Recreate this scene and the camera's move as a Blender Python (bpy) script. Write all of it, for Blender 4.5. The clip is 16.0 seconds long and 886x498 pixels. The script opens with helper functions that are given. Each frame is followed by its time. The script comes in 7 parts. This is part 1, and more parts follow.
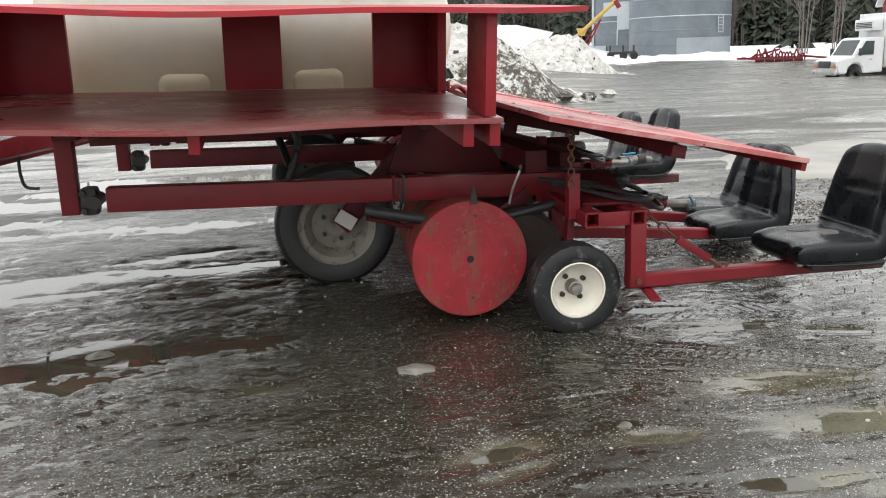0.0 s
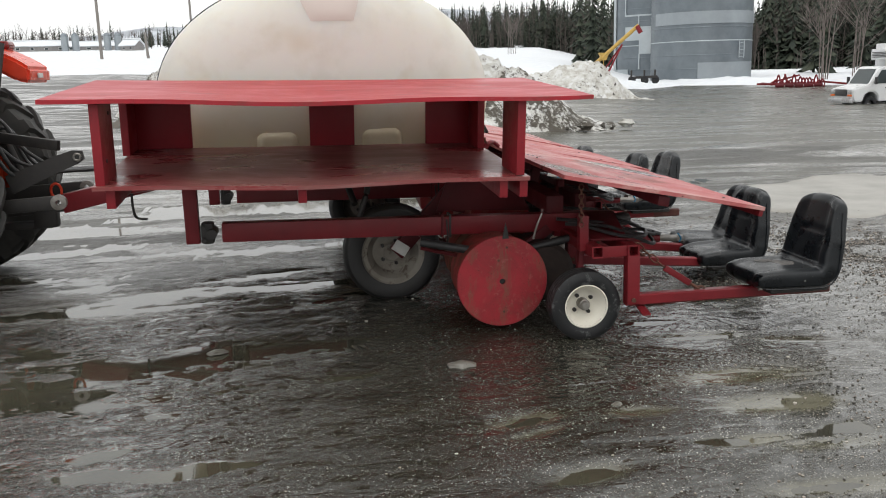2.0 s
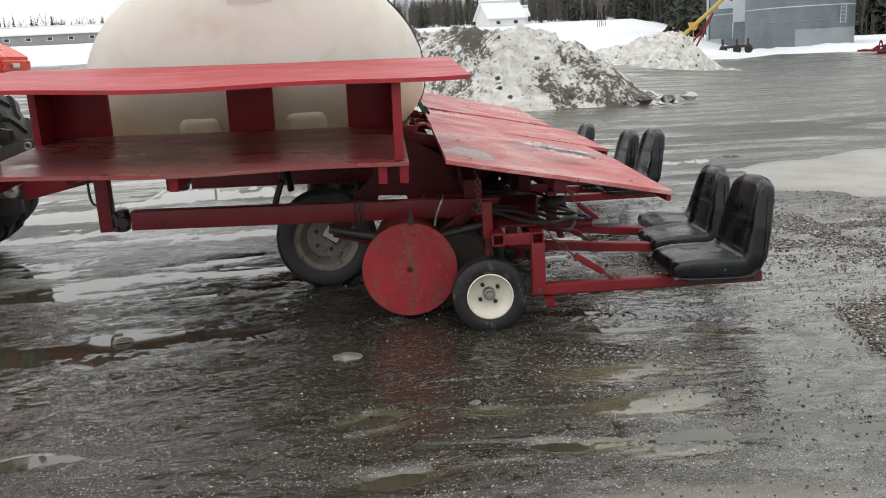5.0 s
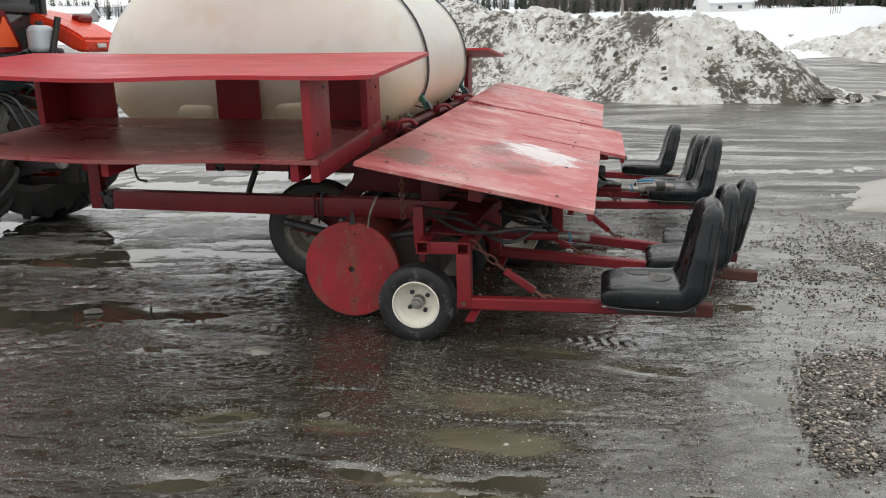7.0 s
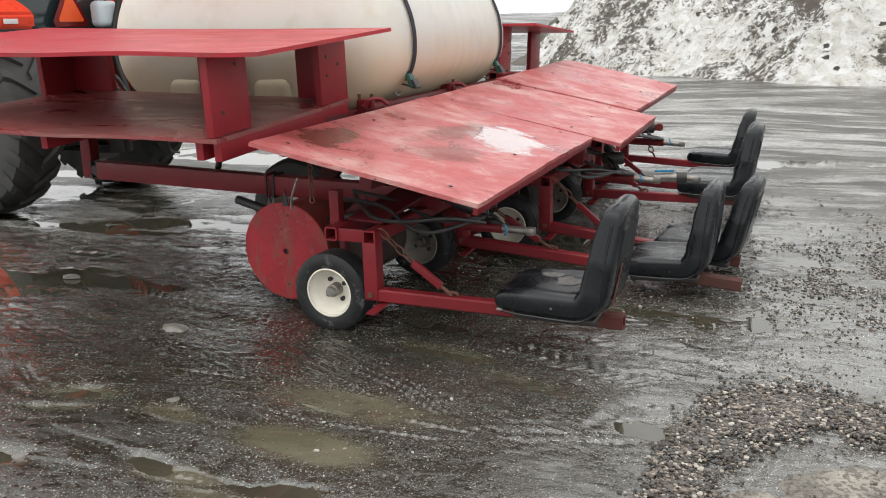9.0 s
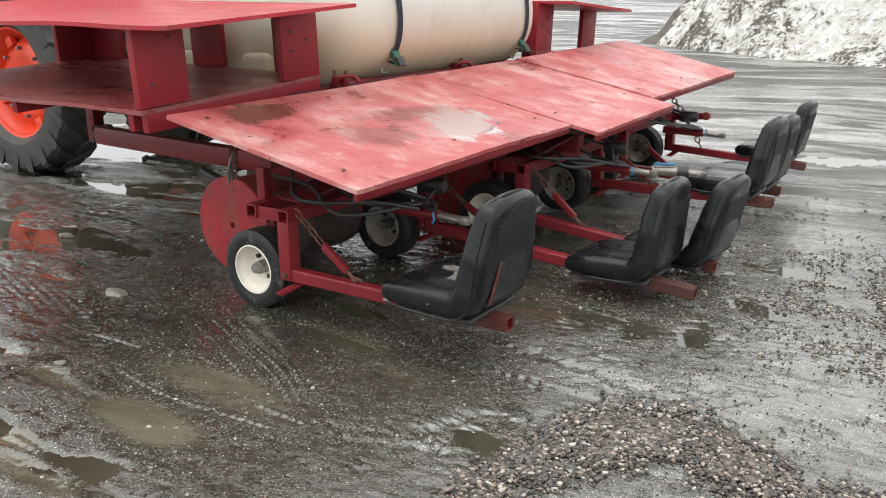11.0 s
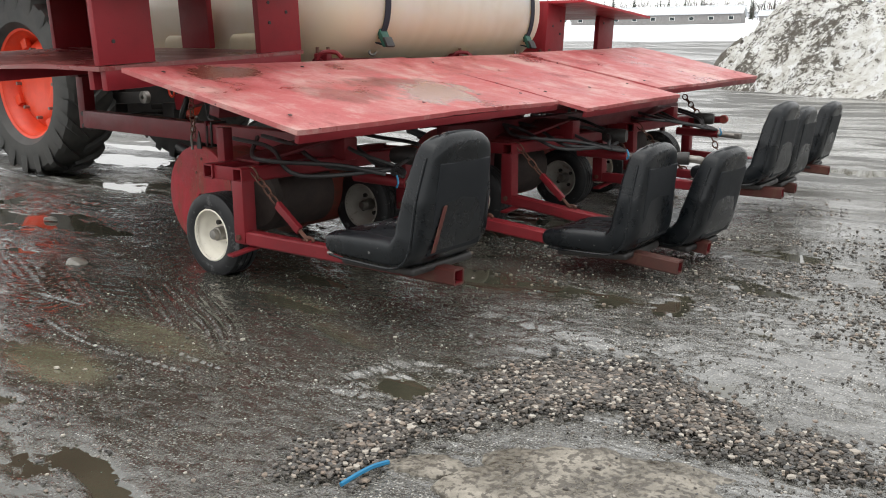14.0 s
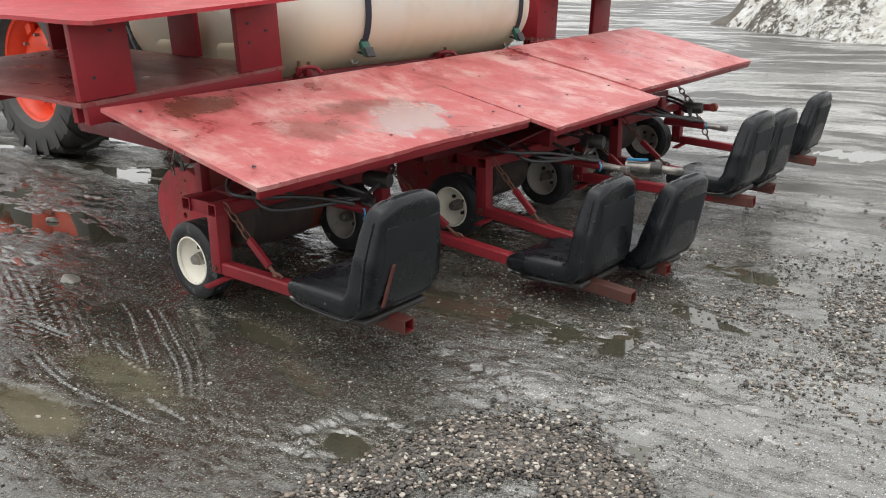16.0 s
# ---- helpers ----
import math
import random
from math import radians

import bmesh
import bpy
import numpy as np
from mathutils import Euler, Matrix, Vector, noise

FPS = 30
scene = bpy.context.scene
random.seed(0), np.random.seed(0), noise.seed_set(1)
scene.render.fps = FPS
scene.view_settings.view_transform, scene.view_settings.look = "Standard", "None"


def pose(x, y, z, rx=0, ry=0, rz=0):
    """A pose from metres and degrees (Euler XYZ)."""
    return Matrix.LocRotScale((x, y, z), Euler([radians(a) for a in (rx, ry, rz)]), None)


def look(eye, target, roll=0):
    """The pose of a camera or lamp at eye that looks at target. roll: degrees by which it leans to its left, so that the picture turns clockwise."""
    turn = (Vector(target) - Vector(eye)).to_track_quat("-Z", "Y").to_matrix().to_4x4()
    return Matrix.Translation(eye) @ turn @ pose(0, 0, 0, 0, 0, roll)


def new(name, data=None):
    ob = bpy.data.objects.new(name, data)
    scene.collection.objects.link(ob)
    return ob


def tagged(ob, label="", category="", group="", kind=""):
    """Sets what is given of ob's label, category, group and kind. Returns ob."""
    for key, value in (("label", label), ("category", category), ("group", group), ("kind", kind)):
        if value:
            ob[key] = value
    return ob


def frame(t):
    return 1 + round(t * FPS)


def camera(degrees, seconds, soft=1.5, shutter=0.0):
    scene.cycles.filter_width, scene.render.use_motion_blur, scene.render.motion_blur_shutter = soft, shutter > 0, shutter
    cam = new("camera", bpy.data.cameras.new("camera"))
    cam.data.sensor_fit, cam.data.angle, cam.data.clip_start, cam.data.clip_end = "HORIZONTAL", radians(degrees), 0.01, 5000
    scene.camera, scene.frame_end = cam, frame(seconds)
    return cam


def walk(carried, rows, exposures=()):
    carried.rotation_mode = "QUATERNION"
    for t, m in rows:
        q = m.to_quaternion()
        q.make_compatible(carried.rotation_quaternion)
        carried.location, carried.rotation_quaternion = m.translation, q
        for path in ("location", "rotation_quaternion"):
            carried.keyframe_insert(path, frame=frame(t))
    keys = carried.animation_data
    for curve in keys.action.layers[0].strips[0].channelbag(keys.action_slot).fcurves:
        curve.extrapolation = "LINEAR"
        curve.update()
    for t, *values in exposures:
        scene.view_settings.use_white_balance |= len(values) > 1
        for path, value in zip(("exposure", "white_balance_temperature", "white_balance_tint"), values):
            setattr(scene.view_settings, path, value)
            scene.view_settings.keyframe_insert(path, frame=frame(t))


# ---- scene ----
cam = camera(54.7, 16.0, soft=1.0)
PATH = [
    (0, (0.33, -0.17, 1.154), (0.74, 1.736, 0.708), -2.0),
    (0.5, (0.259, -0.413, 1.314), (0.609, 1.501, 0.85), -2.0),
    (1, (0.108, -0.68, 1.382), (0.485, 1.234, 0.94), -2.0),
    (1.5, (0.047, -0.903, 1.408), (0.431, 1.014, 0.99), -1.6),
    (2, (0.027, -1.126, 1.412), (0.393, 0.8, 1.011), -1.7),
    (2.5, (-0.033, -1.291, 1.418), (0.344, 0.634, 1.029), -2.3),
    (3, (-0.071, -1.381, 1.425), (0.327, 0.541, 1.039), -2.7),
    (3.5, (0.073, -1.366, 1.41), (0.465, 0.555, 1.014), -2.7),
    (4, (0.369, -1.334, 1.393), (0.711, 0.592, 0.973), -1.8),
    (4.5, (0.653, -1.236, 1.377), (0.905, 0.699, 0.939), -2.3),
    (4.7, (0.811, -1.176, 1.385), (1.02, 0.764, 0.944), -2.8),
    (6.8, (2.280, -0.908, 1.400), (1.992, 1.017, 0.939), -1.9),
    (7, (2.390, -0.876, 1.409), (2.059, 1.041, 0.946), -1.7),
    (7.5, (2.646, -0.702, 1.364), (2.218, 1.197, 0.904), -1.3),
    (8, (2.954, -0.522, 1.386), (2.436, 1.346, 0.895), -1.3),
    (8.5, (3.283, -0.452, 1.397), (2.641, 1.373, 0.890), -1.7),
    (9, (3.523, -0.307, 1.381), (2.787, 1.483, 0.875), -1.6),
    (9.2, (3.645, -0.205, 1.380), (2.879, 1.574, 0.879), -1.4),
    (11.3, (4.468, 0.342, 1.385), (3.384, 1.924, 0.819), 0.2),
    (11.5, (4.535, 0.395, 1.362), (3.411, 1.948, 0.792), 0.7),
    (12, (4.602, 0.518, 1.219), (3.395, 2.008, 0.651), 0.9),
    (12.5, (4.583, 0.548, 1.050), (3.368, 2.055, 0.546), 1.7),
    (13, (4.587, 0.578, 0.961), (3.392, 2.126, 0.540), 1.7),
    (13.5, (4.611, 0.600, 0.936), (3.448, 2.174, 0.525), 0.4),
    (14, (4.611, 0.600, 0.953), (3.463, 2.178, 0.518), -0.3),
    (14.5, (4.638, 0.593, 1.089), (3.517, 2.175, 0.601), -0.7),
    (15, (4.729, 0.557, 1.286), (3.629, 2.129, 0.724), -0.2),
    (15.5, (4.784, 0.577, 1.390), (3.655, 2.112, 0.783), -0.2),
    (16, (4.882, 0.716, 1.437), (3.706, 2.220, 0.839), -0.7),
]
walk(cam, [(t, look(eye, target, roll)) for t, eye, target, roll in PATH], [(0.0, 0.46), (1.0, 0.34), (1.5, 0.18), (2.5, -0.10), (4.0, 0.03), (4.5, 0.04), (7.0, 0.02), (8.5, 0.24), (9.0, 0.33), (11.5, 0.56), (12.5, 0.52), (13.0, 0.42), (14.0, 0.32), (16.0, 0.37)])

# ---- world, sun, light ----
world = bpy.data.worlds.new("overcast_sky")
scene.world = world
world.use_nodes = True
wn, wl = world.node_tree.nodes, world.node_tree.links
sky = wn.new("ShaderNodeTexSky")
sky.sky_type = "NISHITA"
sky.sun_disc = False
sky.sun_elevation = radians(68)
sky.sun_rotation = radians(200)
sky.dust_density = 4.0
flat = wn.new("ShaderNodeHueSaturation")
flat.inputs["Saturation"].default_value = 0.12
wl.new(sky.outputs["Color"], flat.inputs["Color"])
veil = wn.new("ShaderNodeMix")
veil.data_type = "RGBA"
veil.inputs["Factor"].default_value = 0.72
wl.new(flat.outputs["Color"], veil.inputs["A"])
veil.inputs["B"].default_value = (8.75, 8.8, 8.75, 1)
wl.new(veil.outputs["Result"], wn["Background"].inputs["Color"])
wn["Background"].inputs["Strength"].default_value = 0.15

sun_data = bpy.data.lights.new("sun", "SUN")
sun_data.energy = 0.9
sun_data.angle = radians(75)
sun_data.color = (1.0, 0.97, 0.93)
sun_ob = new("sun", sun_data)
sun_ob.matrix_world = look((0, 0, 30), (4.1, 11.4, 0))


# ---- materials ----
def material(name, build):
    m = bpy.data.materials.new(name)
    m.use_nodes = True
    nt = m.node_tree
    build(nt, nt.nodes, nt.links, nt.nodes["Principled BSDF"])
    return m


def coords(nt, scale=(1, 1, 1), kind="Object", world_space=False):
    if world_space:
        src = nt.nodes.new("ShaderNodeNewGeometry").outputs["Position"]
    else:
        src = nt.nodes.new("ShaderNodeTexCoord").outputs[kind]
    mp = nt.nodes.new("ShaderNodeMapping")
    mp.inputs["Scale"].default_value = scale
    nt.links.new(src, mp.inputs["Vector"])
    return mp.outputs["Vector"]


def noise_tex(nt, vec, scale, detail=4, rough=0.6, distort=0.0):
    n = nt.nodes.new("ShaderNodeTexNoise")
    n.inputs["Scale"].default_value = scale
    n.inputs["Detail"].default_value = detail
    n.inputs["Roughness"].default_value = rough
    n.inputs["Distortion"].default_value = distort
    nt.links.new(vec, n.inputs["Vector"])
    return n.outputs["Fac"]


def noise_vec(nt, vec, scale):
    n = nt.nodes.new("ShaderNodeTexNoise")
    n.inputs["Scale"].default_value = scale
    nt.links.new(vec, n.inputs["Vector"])
    return n.outputs["Color"]


def ramp(nt, fac, stops):
    r = nt.nodes.new("ShaderNodeValToRGB")
    els = r.color_ramp.elements
    while len(els) < len(stops):
        els.new(0.5)
    for e, (p, c) in zip(els, stops):
        e.position = p
        e.color = (*c, 1) if len(c) == 3 else c
    nt.links.new(fac, r.inputs["Fac"])
    return r.outputs["Color"]


def grey(nt, fac, a, va, b, vb):
    return ramp(nt, fac, [(a, (va,) * 3), (b, (vb,) * 3)])


def mix(nt, fac, a, b, mode="MIX"):
    x = nt.nodes.new("ShaderNodeMix")
    x.data_type = "RGBA"
    x.blend_type = mode
    for sock, v in (("Factor", fac), ("A", a), ("B", b)):
        if isinstance(v, (int, float)):
            x.inputs[sock].default_value = v
        elif isinstance(v, tuple):
            x.inputs[sock].default_value = (*v, 1)
        else:
            nt.links.new(v, x.inputs[sock])
    return x.outputs["Result"]


def bump(nt, bsdf, height, strength=0.3, distance=0.01):
    b = nt.nodes.new("ShaderNodeBump")
    b.inputs["Strength"].default_value = strength
    b.inputs["Distance"].default_value = distance
    nt.links.new(height, b.inputs["Height"])
    nt.links.new(b.outputs["Normal"], bsdf.inputs["Normal"])


def paint(name, base, dark, chip, rough=(0.3, 0.6), wear=0.62, fine=9.0, grain=1.0, metal=0.0):
    """Worn paint: broad fading, small chips and dirt."""
    def build(nt, n, l, bsdf):
        v = coords(nt, world_space=True)
        broad = noise_tex(nt, v, 1.7, 5, 0.65)
        small = noise_tex(nt, v, fine, 7, 0.72, 0.4)
        specks = noise_tex(nt, v, fine * 7, 3, 0.6)
        col = mix(nt, grey(nt, broad, 0.35, 0, 0.7, 1), base, dark)
        col = mix(nt, grey(nt, small, wear, 0, wear + 0.08, 0.75), col, chip)
        col = mix(nt, grey(nt, specks, 0.66, 0, 0.74, 0.5), col, (0.03, 0.025, 0.022))
        l.new(col, bsdf.inputs["Base Color"])
        l.new(grey(nt, small, 0.3, rough[0], 0.75, rough[1]), bsdf.inputs["Roughness"])
        bsdf.inputs["Metallic"].default_value = metal
        bsdf.inputs["Specular IOR Level"].default_value = 0.3
        bump(nt, bsdf, small, 0.25 * grain, 0.004)
    return material(name, build)


def plain(name, a, b, rough=0.5, scale=14.0, bumpy=0.2, metal=0.0, rough2=None, spec=0.5):
    def build(nt, n, l, bsdf):
        v = coords(nt, world_space=True)
        f = noise_tex(nt, v, scale, 6, 0.65)
        g = noise_tex(nt, v, scale * 0.13, 3, 0.5)
        col = mix(nt, grey(nt, f, 0.3, 0, 0.7, 1), a, b)
        col = mix(nt, grey(nt, g, 0.35, 0.0, 0.7, 0.35), col, b)
        l.new(col, bsdf.inputs["Base Color"])
        l.new(grey(nt, f, 0.3, rough, 0.7, rough2 if rough2 else rough * 1.25), bsdf.inputs["Roughness"])
        bsdf.inputs["Metallic"].default_value = metal
        bsdf.inputs["Specular IOR Level"].default_value = spec
        bump(nt, bsdf, f, bumpy, 0.004)
    return material(name, build)


# both steel reds are set low: shade under the machine is partly in them
RED_STEEL = paint("red_painted_steel", (0.205, 0.016, 0.022), (0.125, 0.012, 0.016), (0.09, 0.03, 0.022), (0.28, 0.55), 0.66, 11)
RED_BOARD = paint("bright_red_painted_board", (0.285, 0.020, 0.029), (0.20, 0.017, 0.023), (0.13, 0.035, 0.028), (0.3, 0.55), 0.66, 11)
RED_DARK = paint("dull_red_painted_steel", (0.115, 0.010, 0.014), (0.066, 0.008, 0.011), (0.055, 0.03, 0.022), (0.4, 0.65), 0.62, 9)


def build_disc(nt, n, l, bsdf):
    """Red enamel dulled by dried mud, rubbed pale and brown in upright smears."""
    v = coords(nt, world_space=True)
    broad = noise_tex(nt, v, 5, 6, 0.7, 0.6)
    smear = noise_tex(nt, coords(nt, (2.2, 2.2, 0.7), world_space=True), 6.5, 8, 0.72, 0.5)
    rub = noise_tex(nt, v, 24, 8, 0.75, 0.4)
    pit = noise_tex(nt, v, 120, 3, 0.6)
    col = mix(nt, grey(nt, broad, 0.36, 0, 0.64, 1), (0.36, 0.030, 0.040), (0.24, 0.032, 0.036))
    col = mix(nt, grey(nt, smear, 0.50, 0, 0.64, 0.75), col, (0.19, 0.085, 0.060))
    col = mix(nt, mix(nt, 1.0, grey(nt, rub, 0.54, 0, 0.68, 0.6), grey(nt, broad, 0.40, 0.15, 0.58, 0.8), "MULTIPLY"), col, (0.44, 0.20, 0.17))
    col = mix(nt, grey(nt, pit, 0.64, 0, 0.70, 0.6), col, (0.05, 0.022, 0.018))
    l.new(col, bsdf.inputs["Base Color"])
    l.new(grey(nt, smear, 0.4, 0.42, 0.65, 0.75), bsdf.inputs["Roughness"])
    bsdf.inputs["Specular IOR Level"].default_value = 0.25
    bump(nt, bsdf, rub, 0.25, 0.003)


RED_DRUM = material("mud_dulled_red_disc_enamel", build_disc)
RUST = plain("rusty_steel", (0.16, 0.06, 0.035), (0.07, 0.035, 0.025), 0.7, 18, 0.4)
RUST_RED = paint("rust_streaked_red_steel", (0.26, 0.03, 0.028), (0.16, 0.045, 0.03), (0.12, 0.06, 0.04), (0.5, 0.75), 0.5, 14)
RUST_ARM = paint("rust_worn_dark_red_steel", (0.10, 0.024, 0.02), (0.07, 0.03, 0.024), (0.10, 0.05, 0.035), (0.5, 0.75), 0.5, 14)
DRUM_RUST = plain("dark_rusty_drum_steel", (0.045, 0.028, 0.022), (0.022, 0.016, 0.014), 0.65, 12, 0.3)
BLACK_METAL = plain("greasy_black_metal", (0.012, 0.012, 0.013), (0.032, 0.028, 0.025), 0.45, 20, 0.3)
RUBBER = paint("worn_black_rubber", (0.014, 0.015, 0.016), (0.022, 0.022, 0.023), (0.12, 0.12, 0.12), (0.4, 0.65), 0.57, 13)
RUBBER_ROAD = plain("wet_black_road_rubber", (0.008, 0.008, 0.009), (0.020, 0.019, 0.018), 0.4, 9, 0.25)
RUBBER_TRACTOR = plain("muddy_tractor_rubber", (0.013, 0.014, 0.014), (0.055, 0.053, 0.048), 0.5, 7, 0.35)
# inner rims: cream greyed by mud and by shade put into the colour
DULL_RIM = paint("mud_and_shade_greyed_rim_paint", (0.42, 0.40, 0.36), (0.26, 0.24, 0.21), (0.16, 0.12, 0.09), (0.45, 0.7), 0.56, 16)
WHITE_RIM = paint("dirty_cream_white_rim_paint", (0.80, 0.77, 0.68), (0.66, 0.62, 0.52), (0.35, 0.27, 0.18), (0.35, 0.6), 0.68, 16)
GREY_RIM = paint("grimy_grey_rim_paint", (0.36, 0.34, 0.30), (0.19, 0.17, 0.14), (0.09, 0.06, 0.045), (0.5, 0.7), 0.55, 16)
STEEL = plain("bare_grey_steel", (0.35, 0.34, 0.32), (0.20, 0.18, 0.16), 0.4, 25, 0.2, 0.8)
HOSE = plain("black_rubber_hose", (0.015, 0.015, 0.016), (0.035, 0.035, 0.036), 0.4, 30, 0.1)
ORANGE = plain("orange_tractor_paint", (0.78, 0.062, 0.022), (0.68, 0.05, 0.02), 0.25, 5, 0.05)
ORANGE_RIM = plain("orange_rim_paint", (0.80, 0.065, 0.018), (0.60, 0.045, 0.015), 0.35, 8, 0.1)
GREEN_RATCHET = plain("green_ratchet_metal", (0.02, 0.12, 0.085), (0.015, 0.07, 0.05), 0.45, 30, 0.2)
STRAP = plain("dark_blue_black_webbing", (0.012, 0.015, 0.026), (0.03, 0.033, 0.045), 0.8, 60, 0.3)
BLUE = plain("blue_plastic", (0.012, 0.20, 0.38), (0.010, 0.15, 0.30), 0.4, 10, 0.1)
LENS_RED = plain("dark_red_lamp_lens", (0.20, 0.012, 0.010), (0.14, 0.010, 0.010), 0.15, 10, 0.0)
LENS_AMBER = plain("amber_lamp_lens", (0.75, 0.18, 0.02), (0.6, 0.12, 0.02), 0.15, 10, 0.0)
JUG = plain("cloudy_white_plastic", (0.62, 0.68, 0.72), (0.5, 0.56, 0.6), 0.4, 5, 0.05)
SMV_ORANGE = plain("fluorescent_orange_plate", (0.95, 0.13, 0.02), (0.85, 0.10, 0.02), 0.5, 6, 0.0)
GALV_MID = plain("dull_galvanised_sheet", (0.33, 0.365, 0.385), (0.27, 0.30, 0.32), 0.42, 0.6, 0.05, 0.5)
GALV = plain("galvanised_grey_sheet", (0.215, 0.245, 0.265), (0.15, 0.175, 0.195), 0.42, 0.6, 0.05, 0.55)
GALV_LIGHT = plain("pale_galvanised_sheet", (0.48, 0.52, 0.54), (0.40, 0.44, 0.46), 0.42, 0.6, 0.05, 0.5)
YELLOW = plain("yellow_machine_paint", (0.50, 0.33, 0.08), (0.40, 0.26, 0.06), 0.45, 3, 0.1)
TRUCK_WHITE = plain("white_vehicle_paint", (0.72, 0.73, 0.74), (0.62, 0.63, 0.63), 0.25, 2, 0.0)
BLACK_TRIM = plain("black_plastic_trim", (0.02, 0.02, 0.022), (0.035, 0.035, 0.036), 0.4, 8, 0.05)
CHROME = plain("dull_chrome", (0.55, 0.55, 0.56), (0.45, 0.45, 0.46), 0.25, 8, 0.05, 0.9)
WHITE_CARD = plain("white_card", (0.72, 0.72, 0.70), (0.62, 0.62, 0.60), 0.6, 12, 0.05)
BARK = plain("grey_bark", (0.21, 0.18, 0.165), (0.13, 0.11, 0.10), 0.85, 9, 0.5)
POLE_WOOD = plain("weathered_grey_pole_wood", (0.26, 0.24, 0.22), (0.17, 0.155, 0.14), 0.85, 6, 0.3)
BARN_RED = plain("red_barn_siding", (0.26, 0.03, 0.035), (0.20, 0.028, 0.03), 0.7, 3, 0.1)
BARN_GREY = plain("grey_weathered_siding", (0.32, 0.31, 0.30), (0.22, 0.21, 0.205), 0.8, 2, 0.1)
SNOW = plain("old_white_snow", (0.74, 0.76, 0.78), (0.63, 0.66, 0.69), 0.75, 1.5, 0.4)
GLASS_DARK = plain("dark_window_glass", (0.02, 0.03, 0.032), (0.03, 0.045, 0.047), 0.06, 2, 0.0)


def build_red_shelf(nt, n, l, bsdf):
    """Red painted plywood, bleached and grimy in broad smears along the grain."""
    v = coords(nt, (1.0, 22, 22), world_space=True)
    g = noise_tex(nt, v, 3, 6, 0.7, 0.3)
    w = noise_tex(nt, coords(nt, (0.8, 1.8, 1), world_space=True), 2.2, 7, 0.68, 0.7)
    grime = noise_tex(nt, coords(nt, (0.7, 1.3, 1), world_space=True), 3.1, 8, 0.74, 1.0)
    fine = noise_tex(nt, coords(nt, world_space=True), 30, 5, 0.75)
    col = mix(nt, grey(nt, w, 0.35, 0, 0.65, 1), (0.42, 0.022, 0.036), (0.34, 0.026, 0.034))
    col = mix(nt, grey(nt, mix(nt, 0.3, w, g), 0.54, 0, 0.64, 0.4), col, (0.50, 0.15, 0.16))
    col = mix(nt, grey(nt, grime, 0.54, 0, 0.64, 0.65), col, (0.22, 0.045, 0.042))
    col = mix(nt, grey(nt, fine, 0.63, 0, 0.74, 0.5), col, (0.12, 0.02, 0.02))
    l.new(col, bsdf.inputs["Base Color"])
    l.new(grey(nt, w, 0.35, 0.32, 0.68, 0.55), bsdf.inputs["Roughness"])
    bsdf.inputs["Specular IOR Level"].default_value = 0.35
    bump(nt, bsdf, g, 0.35, 0.003)


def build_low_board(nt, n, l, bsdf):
    """The lower boards: same red, dulled by soil, wet and painted-in shade of the upper board."""
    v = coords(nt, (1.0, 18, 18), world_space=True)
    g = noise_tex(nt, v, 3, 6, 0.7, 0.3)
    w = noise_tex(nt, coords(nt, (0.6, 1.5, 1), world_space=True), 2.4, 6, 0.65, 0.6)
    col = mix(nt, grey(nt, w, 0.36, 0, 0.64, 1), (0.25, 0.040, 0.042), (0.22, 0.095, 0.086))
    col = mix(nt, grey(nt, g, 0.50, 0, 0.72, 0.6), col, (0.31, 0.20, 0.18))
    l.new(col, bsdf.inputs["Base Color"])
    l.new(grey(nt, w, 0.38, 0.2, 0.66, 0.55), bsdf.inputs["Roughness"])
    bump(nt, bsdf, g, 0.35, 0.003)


RED_LOW = material("soiled_shaded_red_plywood", build_low_board)
RED_SHELF = material("red_painted_plywood_shelf", build_red_shelf)


def patch(nt, x, y, a, b, turn, ragged, reach):
    """Mask of one ragged stain on a board, in the board's own metres."""
    n, l = nt.nodes, nt.links
    own = n.new("ShaderNodeTexCoord").outputs["Object"]
    place = n.new("ShaderNodeMapping")
    place.vector_type = "TEXTURE"
    place.inputs["Location"].default_value = (x, y, 0)
    place.inputs["Rotation"].default_value = (0, 0, radians(turn))
    place.inputs["Scale"].default_value = (a, b, 1)
    l.new(own, place.inputs["Vector"])
    far = n.new("ShaderNodeVectorMath")
    far.operation = "LENGTH"
    l.new(place.outputs["Vector"], far.inputs[0])
    rim = n.new("ShaderNodeMath")
    rim.operation = "MULTIPLY_ADD"
    l.new(ragged, rim.inputs[0])
    rim.inputs[1].default_value = 2.6
    l.new(far.outputs["Value"], rim.inputs[2])
    edge = n.new("ShaderNodeMapRange")
    edge.inputs["From Min"].default_value = 2.0
    edge.inputs["From Max"].default_value = 2.35
    edge.inputs["To Min"].default_value = reach
    edge.inputs["To Max"].default_value = 0.0
    l.new(rim.outputs["Value"], edge.inputs["Value"])
    return edge.outputs["Result"]


